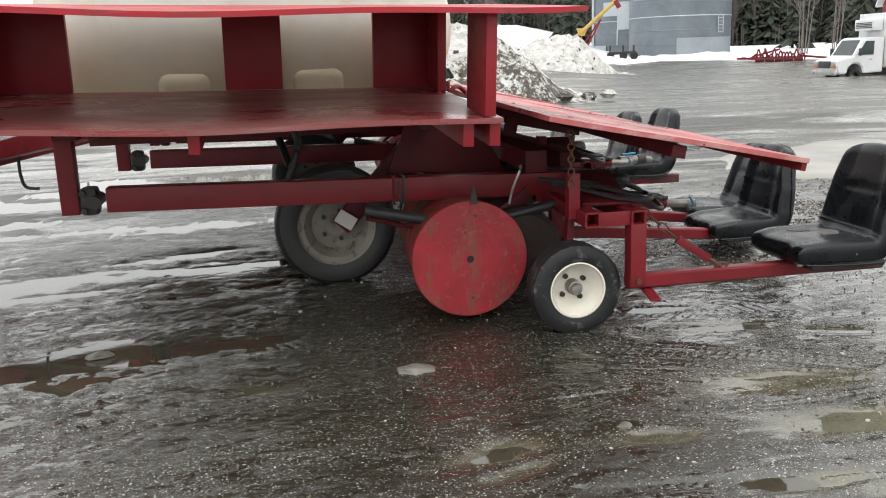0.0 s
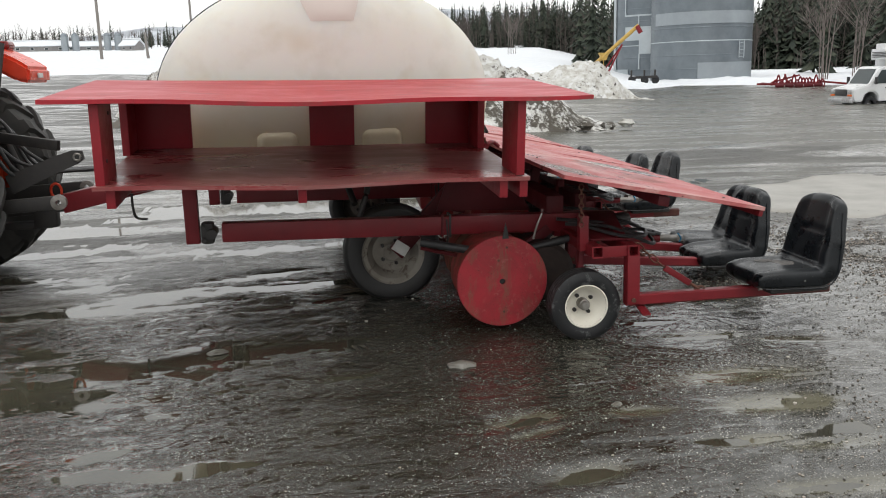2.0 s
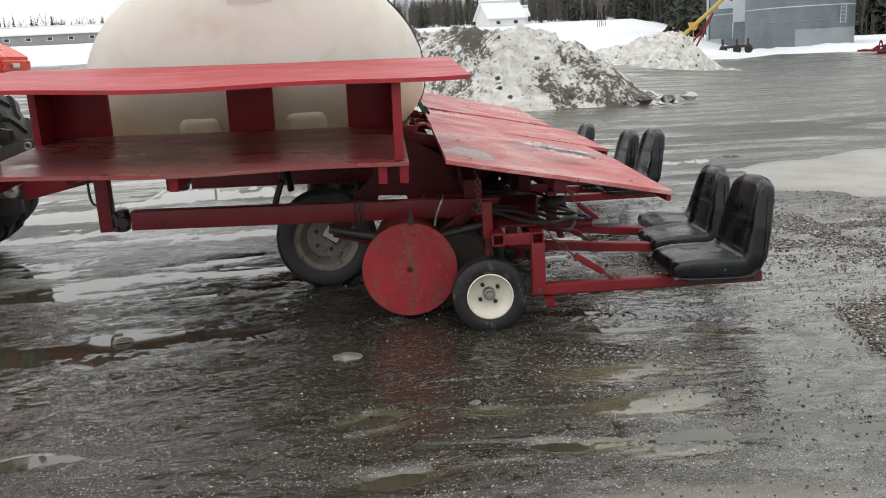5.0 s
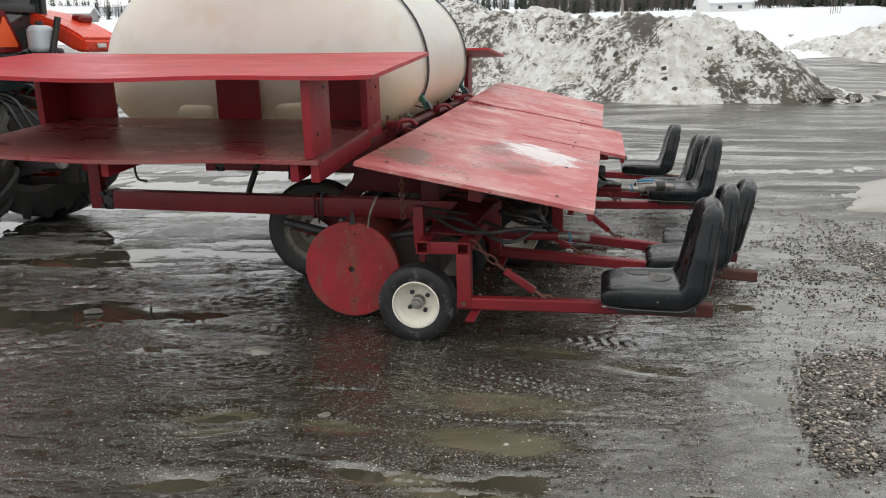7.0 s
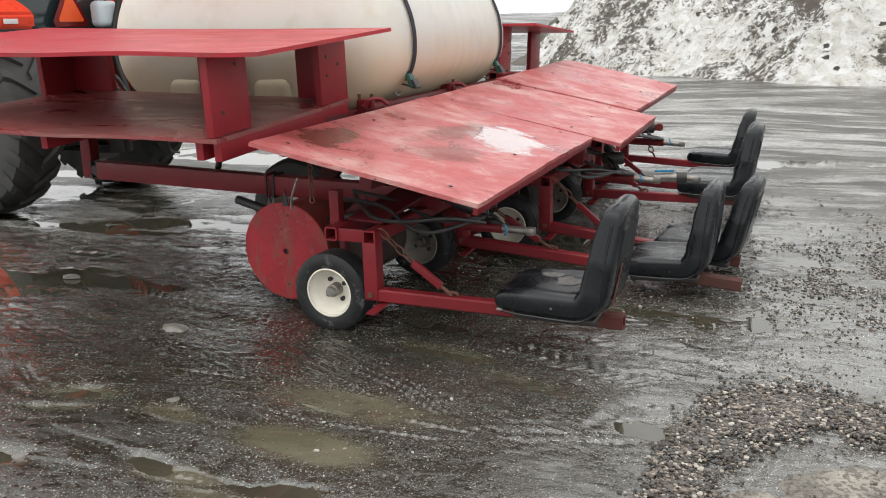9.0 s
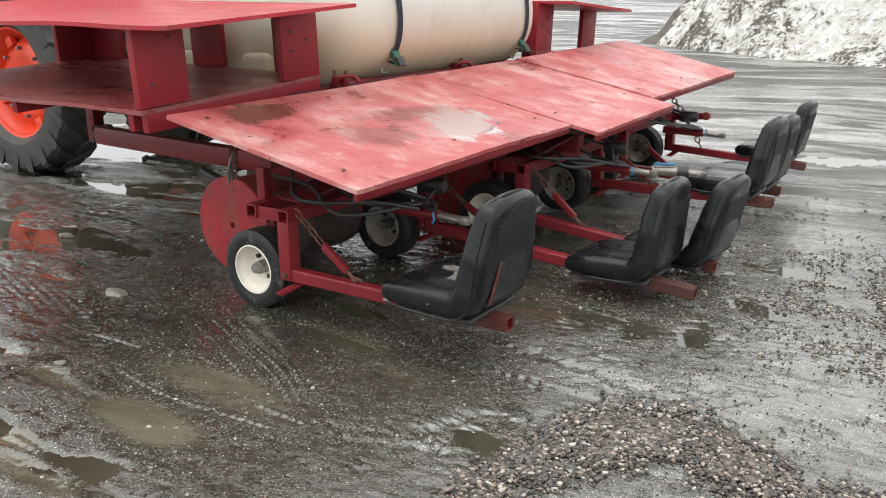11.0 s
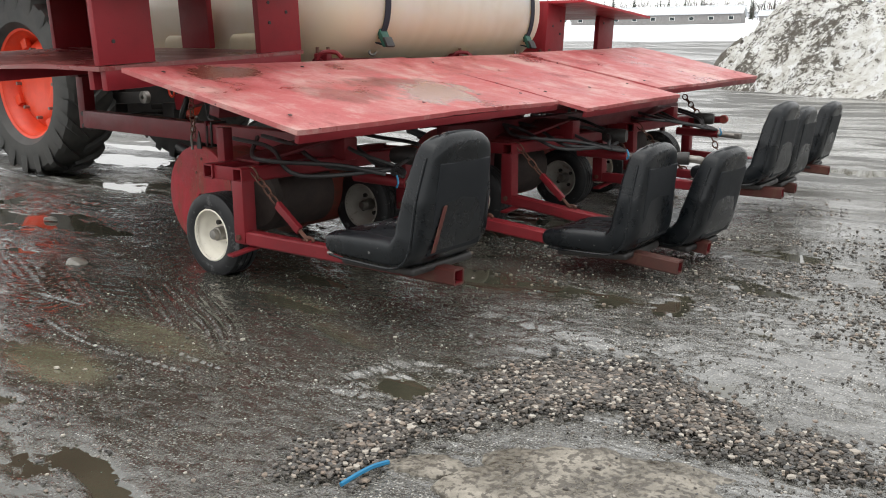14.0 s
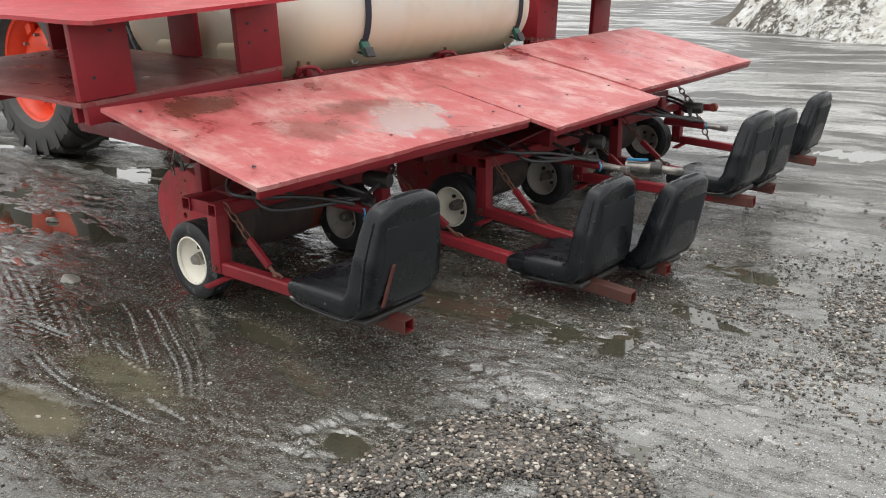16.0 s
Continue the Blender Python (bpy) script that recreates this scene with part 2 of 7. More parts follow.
def build_red_deck(nt, n, l, bsdf):
    """Faded red plywood: grain across the sheets, pale scuffs, dark wet patches and knots."""
    grain = noise_tex(nt, coords(nt, (2.2, 30, 30), world_space=True), 3.4, 6, 0.75, 0.15)
    blot = noise_tex(nt, coords(nt, (1.1, 1, 1), world_space=True), 1.7, 9, 0.72, 0.25)
    scuff = noise_tex(nt, coords(nt, (0.8, 1.3, 1), world_space=True), 3.0, 13, 0.76, 0.35)
    wet = noise_tex(nt, coords(nt, (1.1, 0.8, 1), world_space=True), 2.3, 8, 0.68, 0.1)
    dots = noise_tex(nt, coords(nt, world_space=True), 19, 2, 0.5)
    worn = mix(nt, 0.14, mix(nt, 0.35, scuff, blot), grain)
    col = mix(nt, grey(nt, blot, 0.38, 0, 0.62, 1), (0.40, 0.078, 0.080), (0.44, 0.148, 0.145))
    col = mix(nt, grey(nt, worn, 0.50, 0, 0.58, 0.72), col, (0.54, 0.345, 0.31))
    col = mix(nt, grey(nt, grain, 0.58, 0, 0.72, 0.25), col, (0.30, 0.05, 0.05))
    col = mix(nt, grey(nt, scuff, 0.38, 0.75, 0.46, 0.0), col, (0.25, 0.04, 0.038))
    col = mix(nt, grey(nt, wet, 0.575, 0, 0.64, 0.7), col, (0.22, 0.035, 0.034))
    ragged = noise_tex(nt, coords(nt, (1, 2.0, 1), world_space=True), 6.0, 8, 0.72, 0.1)
    brown = patch(nt, 0.15, 0.42, 0.13, 0.26, 8, ragged, 0.85)
    brown_low = patch(nt, 0.66, 0.62, 0.16, 0.20, 0, ragged, 0.5)
    brown_mid = patch(nt, 0.52, 1.12, 0.12, 0.30, -10, ragged, 0.6)
    slush = patch(nt, 0.74, 1.20, 0.20, 0.32, 22, ragged, 1.0)
    for mask in (brown, brown_low, brown_mid):
        col = mix(nt, mask, col, (0.12, 0.040, 0.026))
    # a water film: its pale base adds painted sky sheen to the coat
    col = mix(nt, slush, col, (0.34, 0.19, 0.185))
    col = mix(nt, grey(nt, dots, 0.72, 0, 0.74, 0.9), col, (0.05, 0.02, 0.02))
    l.new(col, bsdf.inputs["Base Color"])
    bsdf.inputs["Specular IOR Level"].default_value = 0.35
    l.new(slush, bsdf.inputs["Coat Weight"])
    bsdf.inputs["Coat IOR"].default_value = 1.8
    bsdf.inputs["Coat Roughness"].default_value = 0.035
    rough = mix(nt, brown, grey(nt, wet, 0.45, 0.52, 0.64, 0.25), (0.16, 0.16, 0.16))
    l.new(mix(nt, slush, rough, (0.26, 0.26, 0.26)), bsdf.inputs["Roughness"])
    bump(nt, bsdf, mix(nt, slush, grain, (0.5, 0.5, 0.5)), 0.4, 0.003)


RED_DECK = material("faded_red_plywood_deck", build_red_deck)


def build_vinyl(nt, n, l, bsdf):
    v = coords(nt, world_space=True)
    f = noise_tex(nt, v, 140, 3, 0.6)
    s = noise_tex(nt, v, 7, 6, 0.7, 0.5)
    sp = noise_tex(nt, v, 60, 2, 0.5)
    col = mix(nt, grey(nt, s, 0.45, 0, 0.75, 0.7), (0.004, 0.0055, 0.007), (0.012, 0.015, 0.018))
    col = mix(nt, grey(nt, sp, 0.72, 0, 0.76, 0.4), col, (0.30, 0.29, 0.27))
    l.new(col, bsdf.inputs["Base Color"])
    l.new(grey(nt, s, 0.35, 0.2, 0.7, 0.42), bsdf.inputs["Roughness"])
    bsdf.inputs["Specular IOR Level"].default_value = 0.36
    bump(nt, bsdf, f, 0.18, 0.001)


SEAT_BACK = plain("dull_black_seat_back", (0.007, 0.009, 0.011), (0.016, 0.018, 0.021), 0.5, 20, 0.2, spec=0.22)
SEAT_FOAM = plain("grey_torn_foam", (0.16, 0.15, 0.14), (0.07, 0.068, 0.065), 0.8, 40, 0.5)
VINYL = material("black_seat_vinyl", build_vinyl)


def build_tank(nt, n, l, bsdf):
    v = coords(nt, world_space=True)
    a = noise_tex(nt, v, 1.1, 4, 0.55)
    b = noise_tex(nt, v, 5, 5, 0.6)
    st = noise_tex(nt, v, 2.6, 3, 0.5, 0.4)
    col = mix(nt, grey(nt, a, 0.35, 0, 0.7, 1), (0.62, 0.613, 0.57), (0.595, 0.58, 0.525))
    col = mix(nt, grey(nt, b, 0.5, 0, 0.75, 0.3), col, (0.44, 0.39, 0.31))
    col = mix(nt, grey(nt, st, 0.60, 0, 0.75, 0.35), col, (0.44, 0.35, 0.20))
    # warm light coming through the plastic, painted as yellow that strengthens downwards
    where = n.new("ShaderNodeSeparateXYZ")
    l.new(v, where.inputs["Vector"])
    glow_fade = n.new("ShaderNodeMath")
    glow_fade.operation = "MULTIPLY_ADD"
    l.new(st, glow_fade.inputs[0])
    glow_fade.inputs[1].default_value = 0.25
    l.new(where.outputs["Z"], glow_fade.inputs[2])
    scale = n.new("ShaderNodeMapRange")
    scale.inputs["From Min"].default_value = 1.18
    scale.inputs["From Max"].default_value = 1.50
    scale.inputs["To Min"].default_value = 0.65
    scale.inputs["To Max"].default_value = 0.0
    l.new(glow_fade.outputs["Value"], scale.inputs["Value"])
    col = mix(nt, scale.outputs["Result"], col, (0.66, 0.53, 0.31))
    l.new(col, bsdf.inputs["Base Color"])
    bsdf.inputs["Roughness"].default_value = 0.42
    bsdf.inputs["Subsurface Weight"].default_value = 0.6
    bsdf.inputs["Subsurface Radius"].default_value = (0.30, 0.26, 0.19)
    bsdf.inputs["Subsurface Scale"].default_value = 1.0
    bump(nt, bsdf, b, 0.06, 0.004)


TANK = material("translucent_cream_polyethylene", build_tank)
TANK_PINK = plain("pinkish_tan_polyethylene", (0.56, 0.50, 0.455), (0.52, 0.455, 0.41), 0.45, 3, 0.05)
# slight stain plus the yellowish shading of the leg niches, put into the colour
TANK_STAIN_SHADE = plain("shade_yellowed_polyethylene", (0.53, 0.47, 0.34), (0.44, 0.37, 0.24), 0.45, 5, 0.1)


def build_ground(nt, n, l, bsdf):
    """Dark wet gravelly mud: ridges and grit standing out of a thin glossy film of water."""
    v = coords(nt, world_space=True)
    # slow bends, so that wheel tracks curve across the yard
    sway = mix(nt, 1.0, noise_vec(nt, v, 0.055), (11.0, 11.0, 0.0), "MULTIPLY")
    bent = n.new("ShaderNodeVectorMath")
    bent.operation = "ADD"
    l.new(v, bent.inputs[0])
    l.new(sway, bent.inputs[1])

    def stretched(scale):
        mp = n.new("ShaderNodeMapping")
        mp.inputs["Scale"].default_value = scale
        l.new(bent.outputs["Vector"], mp.inputs["Vector"])
        return mp.outputs["Vector"]

    streak = stretched((0.5, 1.6, 1))
    big = noise_tex(nt, streak, 0.45, 6, 0.62, 0.6)
    med = noise_tex(nt, streak, 2.6, 8, 0.72, 0.5)
    rill = noise_tex(nt, coords(nt, (0.55, 1.6, 1), world_space=True), 9.0, 5, 0.62, 0.9)
    lump = noise_tex(nt, coords(nt, (0.8, 1.35, 1), world_space=True), 21, 5, 0.68, 0.6)
    grit = noise_tex(nt, v, 85, 5, 0.75)
    fine = noise_tex(nt, v, 210, 3, 0.6)
    cell = n.new("ShaderNodeTexVoronoi")
    cell.inputs["Scale"].default_value = 105
    l.new(v, cell.inputs["Vector"])
    col = mix(nt, grey(nt, med, 0.34, 0, 0.66, 1), (0.020, 0.0193, 0.0125), (0.050, 0.0485, 0.034))
    col = mix(nt, grey(nt, big, 0.42, 0, 0.66, 0.7), col, (0.056, 0.054, 0.040))
    col = mix(nt, grey(nt, grit, 0.42, 0.85, 0.58, 0.0), col, (0.010, 0.0095, 0.007))
    pick = n.new("ShaderNodeSeparateColor")
    l.new(cell.outputs["Color"], pick.inputs["Color"])
    stone = ramp(nt, pick.outputs["Green"], [(0.0, (0.03, 0.027, 0.024)), (0.45, (0.08, 0.07, 0.06)), (0.75, (0.15, 0.13, 0.115)), (1.0, (0.36, 0.34, 0.31))])
    side = n.new("ShaderNodeSeparateXYZ")
    l.new(v, side.inputs["Vector"])
    stony = n.new("ShaderNodeMapRange")
    stony.inputs["From Min"].default_value = 1.4
    stony.inputs["From Max"].default_value = 3.4
    l.new(side.outputs["X"], stony.inputs["Value"])
    thick = n.new("ShaderNodeMath")
    thick.operation = "MULTIPLY_ADD"
    l.new(stony.outputs["Result"], thick.inputs[0])
    thick.inputs[1].default_value = 0.34
    l.new(pick.outputs["Red"], thick.inputs[2])
    here = mix(nt, 1.0, grey(nt, thick.outputs["Value"], 0.64, 0, 0.68, 1), grey(nt, cell.outputs["Distance"], 0.28, 1, 0.38, 0), "MULTIPLY")
    col = mix(nt, here, col, stone)
    # more stone and less clay in the mud behind the seats
    pale = mix(nt, 1.0, grey(nt, mix(nt, 0.5, grit, lump), 0.40, 0.1, 0.58, 0.85), stony.outputs["Result"], "MULTIPLY")
    col = mix(nt, pale, col, (0.115, 0.110, 0.096))
    # fine crushed stone, thicker behind the seats
    speck = n.new("ShaderNodeTexVoronoi")
    speck.inputs["Scale"].default_value = 240
    l.new(v, speck.inputs["Vector"])
    chosen = n.new("ShaderNodeSeparateColor")
    l.new(speck.outputs["Color"], chosen.inputs["Color"])
    share = n.new("ShaderNodeMath")
    share.operation = "MULTIPLY_ADD"
    l.new(stony.outputs["Result"], share.inputs[0])
    share.inputs[1].default_value = 0.22
    l.new(chosen.outputs["Red"], share.inputs[2])
    bits = mix(nt, 1.0, grey(nt, share.outputs["Value"], 0.80, 0, 0.83, 0.9), grey(nt, med, 0.40, 0.15, 0.58, 1.0), "MULTIPLY")
    col = mix(nt, bits, col, ramp(nt, chosen.outputs["Green"], [(0.0, (0.010, 0.009, 0.008)), (0.5, (0.06, 0.057, 0.048)), (0.8, (0.17, 0.163, 0.14)), (1.0, (0.46, 0.45, 0.41))]))
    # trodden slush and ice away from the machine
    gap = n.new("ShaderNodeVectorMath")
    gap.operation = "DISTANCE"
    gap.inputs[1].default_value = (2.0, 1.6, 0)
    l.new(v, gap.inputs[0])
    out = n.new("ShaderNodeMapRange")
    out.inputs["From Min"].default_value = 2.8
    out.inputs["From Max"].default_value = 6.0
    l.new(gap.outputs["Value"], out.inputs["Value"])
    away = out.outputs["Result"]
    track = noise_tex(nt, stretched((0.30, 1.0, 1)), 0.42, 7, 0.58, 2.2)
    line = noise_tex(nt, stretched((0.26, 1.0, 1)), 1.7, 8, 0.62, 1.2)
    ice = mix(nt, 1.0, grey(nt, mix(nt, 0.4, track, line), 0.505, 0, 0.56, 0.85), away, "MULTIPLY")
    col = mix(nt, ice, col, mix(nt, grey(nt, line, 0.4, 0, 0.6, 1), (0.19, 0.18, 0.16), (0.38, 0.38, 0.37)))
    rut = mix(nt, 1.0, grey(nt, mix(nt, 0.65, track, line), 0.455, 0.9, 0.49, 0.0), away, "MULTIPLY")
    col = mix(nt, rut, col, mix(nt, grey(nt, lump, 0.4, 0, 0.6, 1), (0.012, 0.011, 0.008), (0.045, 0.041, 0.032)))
    # standing film in the low places, thinning out at its rim
    apart = n.new("ShaderNodeSeparateXYZ")
    l.new(v, apart.inputs["Vector"])
    rim = n.new("ShaderNodeMath")
    rim.operation = "MULTIPLY_ADD"
    l.new(mix(nt, 0.45, med, lump), rim.inputs[0])
    rim.inputs[1].default_value = 0.022
    l.new(apart.outputs["Z"], rim.inputs[2])
    soak = n.new("ShaderNodeMapRange")
    soak.interpolation_type = "SMOOTHSTEP"
    soak.inputs["From Min"].default_value = 0.002
    soak.inputs["From Max"].default_value = 0.0125
    soak.inputs["To Min"].default_value = 1.0
    soak.inputs["To Max"].default_value = 0.0
    l.new(rim.outputs["Value"], soak.inputs["Value"])
    wet = soak.outputs["Result"]
    # pale silt at the bottom of shallow ponds
    bed = n.new("ShaderNodeAttribute")
    bed.attribute_name = "silt"
    silt = bed.outputs["Fac"]
    col = mix(nt, mix(nt, 1.0, wet, (0.75, 0.75, 0.75), "MULTIPLY"), col, mix(nt, grey(nt, med, 0.4, 0, 0.6, 1), (0.030, 0.029, 0.019), (0.072, 0.069, 0.046)))
    col = mix(nt, silt, col, mix(nt, grey(nt, med, 0.38, 0, 0.62, 1), (0.085, 0.079, 0.049), (0.155, 0.145, 0.098)))
    l.new(col, bsdf.inputs["Base Color"])
    # the yard is smoother and duller right before the machine, ridged and glossy farther out
    worn = n.new("ShaderNodeVectorMath")
    worn.operation = "DISTANCE"
    worn.inputs[1].default_value = (1.7, 1.7, 0)
    l.new(v, worn.inputs[0])
    open_yard = n.new("ShaderNodeMapRange")
    open_yard.inputs["From Min"].default_value = 1.0
    open_yard.inputs["From Max"].default_value = 2.2
    l.new(worn.outputs["Value"], open_yard.inputs["Value"])
    # mud that stands out of the film
    level = mix(nt, 0.45, rill, mix(nt, 0.4, lump, grit))
    film = mix(nt, 0.30, level, big)
    dry = mix(nt, wet, grey(nt, film, 0.455, 0, 0.54, 1), (0.0, 0.0, 0.0))
    dry = mix(nt, silt, dry, (0.0, 0.0, 0.0))
    rough = mix(nt, dry, (0.06, 0.06, 0.06), grey(nt, fine, 0.3, 0.10, 0.7, 0.26))
    rough = mix(nt, grey(nt, silt, 0.15, 0, 0.5, 1), rough, (0.02, 0.02, 0.02))
    churned = mix(nt, 1.0, grey(nt, mix(nt, 0.5, track, line), 0.485, 0.85, 0.53, 0.0), away, "MULTIPLY")
    rough = mix(nt, mix(nt, 0.5, churned, ice, "ADD"), rough, (0.45, 0.45, 0.45))
    l.new(rough, bsdf.inputs["Roughness"])
    l.new(mix(nt, mix(nt, 1.0, churned, ice, "LIGHTEN"), mix(nt, open_yard.outputs["Result"], grey(nt, dry, 0.0, 0.45, 1.0, 0.32), grey(nt, dry, 0.0, 1.0, 1.0, 0.5)), (0.04, 0.04, 0.04)), bsdf.inputs["Specular IOR Level"])
    bsdf.inputs["IOR"].default_value = 2.0
    low = n.new("ShaderNodeBump")
    low.inputs["Strength"].default_value = 0.9
    low.inputs["Distance"].default_value = 0.11
    l.new(mix(nt, 1.0, mix(nt, 0.4, track, line), away, "MULTIPLY"), low.inputs["Height"])
    wave = n.new("ShaderNodeBump")
    ridged = n.new("ShaderNodeMapRange")
    ridged.inputs["From Min"].default_value = 0.9
    ridged.inputs["From Max"].default_value = 2.6
    ridged.inputs["To Min"].default_value = 0.35
    l.new(worn.outputs["Value"], ridged.inputs["Value"])
    l.new(ridged.outputs["Result"], wave.inputs["Strength"])
    wave.inputs["Distance"].default_value = 0.0062
    l.new(mix(nt, mix(nt, grey(nt, silt, 0.1, 0, 0.5, 1), grey(nt, dry, 0.0, 0.2, 1.0, 1.0), (0.0, 0.0, 0.0)), (0.30, 0.30, 0.30), mix(nt, 0.5, grey(nt, rill, 0.43, 0, 0.60, 1), grey(nt, lump, 0.40, 0, 0.62, 1))), wave.inputs["Height"])
    l.new(low.outputs["Normal"], wave.inputs["Normal"])
    bump(nt, bsdf, mix(nt, dry, (0.40, 0.40, 0.40), mix(nt, grey(nt, stony.outputs["Result"], 0, 0, 1, 0.6), mix(nt, 0.35, grit, fine), grey(nt, cell.outputs["Distance"], 0.1, 1, 0.5, 0))), 1.0, 0.0036)
    l.new(wave.outputs["Normal"], bsdf.inputs["Normal"].links[0].from_node.inputs["Normal"])


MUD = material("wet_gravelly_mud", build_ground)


def build_water(nt, n, l, bsdf):
    v = coords(nt, world_space=True)
    a = noise_tex(nt, v, 2.0, 5, 0.6, 0.5)
    r = noise_tex(nt, v, 30, 2, 0.5)
    col = mix(nt, grey(nt, a, 0.35, 0, 0.65, 1), (0.036, 0.034, 0.024), (0.072, 0.067, 0.046))
    l.new(col, bsdf.inputs["Base Color"])
    bsdf.inputs["Roughness"].default_value = 0.035
    bsdf.inputs["IOR"].default_value = 1.75
    bump(nt, bsdf, r, 0.04, 0.002)


WATER = material("muddy_melt_water", build_water)


def build_dirty_snow(nt, n, l, bsdf, clean=0.0):
    """Crumbled snow with beige slush, soil pushed into it and dark clods."""
    v = coords(nt, world_space=True)
    a = noise_tex(nt, v, 0.42, 6, 0.66, 0.8)
    b = noise_tex(nt, v, 2.6, 7, 0.75, 0.4)
    c = noise_tex(nt, v, 11, 5, 0.7)
    crumb = n.new("ShaderNodeTexVoronoi")
    crumb.inputs["Scale"].default_value = 5.5
    l.new(mix(nt, 0.12, v, noise_vec(nt, v, 6)), crumb.inputs["Vector"])
    pick = n.new("ShaderNodeSeparateColor")
    l.new(crumb.outputs["Color"], pick.inputs["Color"])
    col = mix(nt, grey(nt, b, 0.40, 0, 0.62, 1), (0.63, 0.63, 0.60), (0.42, 0.40, 0.355))
    col = mix(nt, grey(nt, pick.outputs["Blue"], 0.55, 0, 0.9, 0.6), col, (0.74, 0.75, 0.75))
    dirt = mix(nt, 0.62, a, mix(nt, 0.5, b, c))
    col = mix(nt, grey(nt, dirt, 0.495 + clean, 0, 0.535 + clean, 0.95), col, (0.062, 0.052, 0.038))
    clod = mix(nt, 1.0, grey(nt, pick.outputs["Red"], 0.90, 0, 0.92, 1), grey(nt, crumb.outputs["Distance"], 0.30, 1, 0.42, 0), "MULTIPLY")
    col = mix(nt, clod, col, (0.045, 0.036, 0.028))
    col = mix(nt, grey(nt, c, 0.62 + clean, 0, 0.68 + clean, 0.75), col, (0.12, 0.10, 0.08))
    l.new(col, bsdf.inputs["Base Color"])
    bsdf.inputs["Roughness"].default_value = 0.8
    bump(nt, bsdf, mix(nt, 0.5, mix(nt, 0.4, b, crumb.outputs["Distance"]), c), 1.0, 0.14)


DIRTY_SNOW = material("dirty_ploughed_snow", build_dirty_snow)


WHITER_SNOW = material("grubby_white_snow", lambda nt, n, l, bsdf: build_dirty_snow(nt, n, l, bsdf, 0.05))
SOIL = plain("dark_frozen_soil", (0.045, 0.037, 0.028), (0.14, 0.13, 0.112), 0.9, 3.0, 0.7)


def build_needles(nt, n, l, bsdf):
    r = n.new("ShaderNodeNewGeometry").outputs["Random Per Island"]
    col = ramp(nt, r, [(0.0, (0.018, 0.026, 0.018)), (0.5, (0.030, 0.042, 0.027)), (1.0, (0.048, 0.056, 0.036))])
    l.new(col, bsdf.inputs["Base Color"])
    bsdf.inputs["Roughness"].default_value = 0.85


NEEDLES = material("dark_conifer_needles", build_needles)
TWIGS = plain("bare_grey_brown_twigs", (0.105, 0.088, 0.078), (0.06, 0.05, 0.045), 0.9, 3, 0.2)


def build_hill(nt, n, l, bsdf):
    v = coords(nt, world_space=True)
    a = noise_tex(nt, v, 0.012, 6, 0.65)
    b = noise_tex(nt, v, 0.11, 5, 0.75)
    # the haze of distance is painted in as pale blue-grey
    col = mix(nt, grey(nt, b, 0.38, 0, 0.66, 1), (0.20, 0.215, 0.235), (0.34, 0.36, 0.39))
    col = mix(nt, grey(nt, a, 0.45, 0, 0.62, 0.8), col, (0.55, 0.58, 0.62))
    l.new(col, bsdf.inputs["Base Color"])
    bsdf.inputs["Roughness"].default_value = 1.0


HILL = material("haze_tinted_wooded_hill", build_hill)


def build_gravel(nt, n, l, bsdf):
    r = n.new("ShaderNodeNewGeometry").outputs["Random Per Island"]
    col = ramp(nt, r, [(0.0, (0.026, 0.024, 0.022)), (0.25, (0.070, 0.063, 0.055)), (0.5, (0.135, 0.116, 0.098)), (0.66, (0.085, 0.085, 0.084)),
                       (0.85, (0.24, 0.19, 0.15)), (1.0, (0.46, 0.43, 0.38))])
    l.new(col, bsdf.inputs["Base Color"])
    bsdf.inputs["Roughness"].default_value = 0.42
    bsdf.inputs["Specular IOR Level"].default_value = 0.35


GRAVEL = material("wet_mixed_gravel", build_gravel)


def build_ice(nt, n, l, bsdf):
    v = coords(nt, world_space=True)
    a = noise_tex(nt, v, 7, 6, 0.7, 0.5)
    b = noise_tex(nt, v, 60, 3, 0.6)
    col = mix(nt, grey(nt, a, 0.36, 0, 0.66, 1), (0.085, 0.074, 0.055), (0.33, 0.30, 0.25))
    col = mix(nt, grey(nt, b, 0.49, 0, 0.56, 0.8), col, (0.055, 0.046, 0.036))
    l.new(col, bsdf.inputs["Base Color"])
    l.new(grey(nt, a, 0.35, 0.2, 0.65, 0.5), bsdf.inputs["Roughness"])
    bump(nt, bsdf, mix(nt, 0.5, a, b), 0.8, 0.016)


ICE = material("dirty_melting_ice", build_ice)
ICE_GREY = plain("grey_melting_ice", (0.20, 0.19, 0.165), (0.10, 0.093, 0.078), 0.26, 3.5, 0.25)
ICE_PALE = plain("pale_packed_ice", (0.32, 0.305, 0.27), (0.19, 0.18, 0.155), 0.28, 1.6, 0.15)


# ---- mesh helpers ----
def part(name, bm, mat, parent=None, label="", sharp=38):
    me = bpy.data.meshes.new(name)
    bm.normal_update()
    bm.to_mesh(me)
    bm.free()
    me.materials.append(mat)
    me.polygons.foreach_set("use_smooth", [True] * len(me.polygons))
    me.set_sharp_from_angle(angle=radians(sharp))
    ob = new(name, me)
    if parent is not None:
        ob.parent = parent
    return tagged(ob, label)


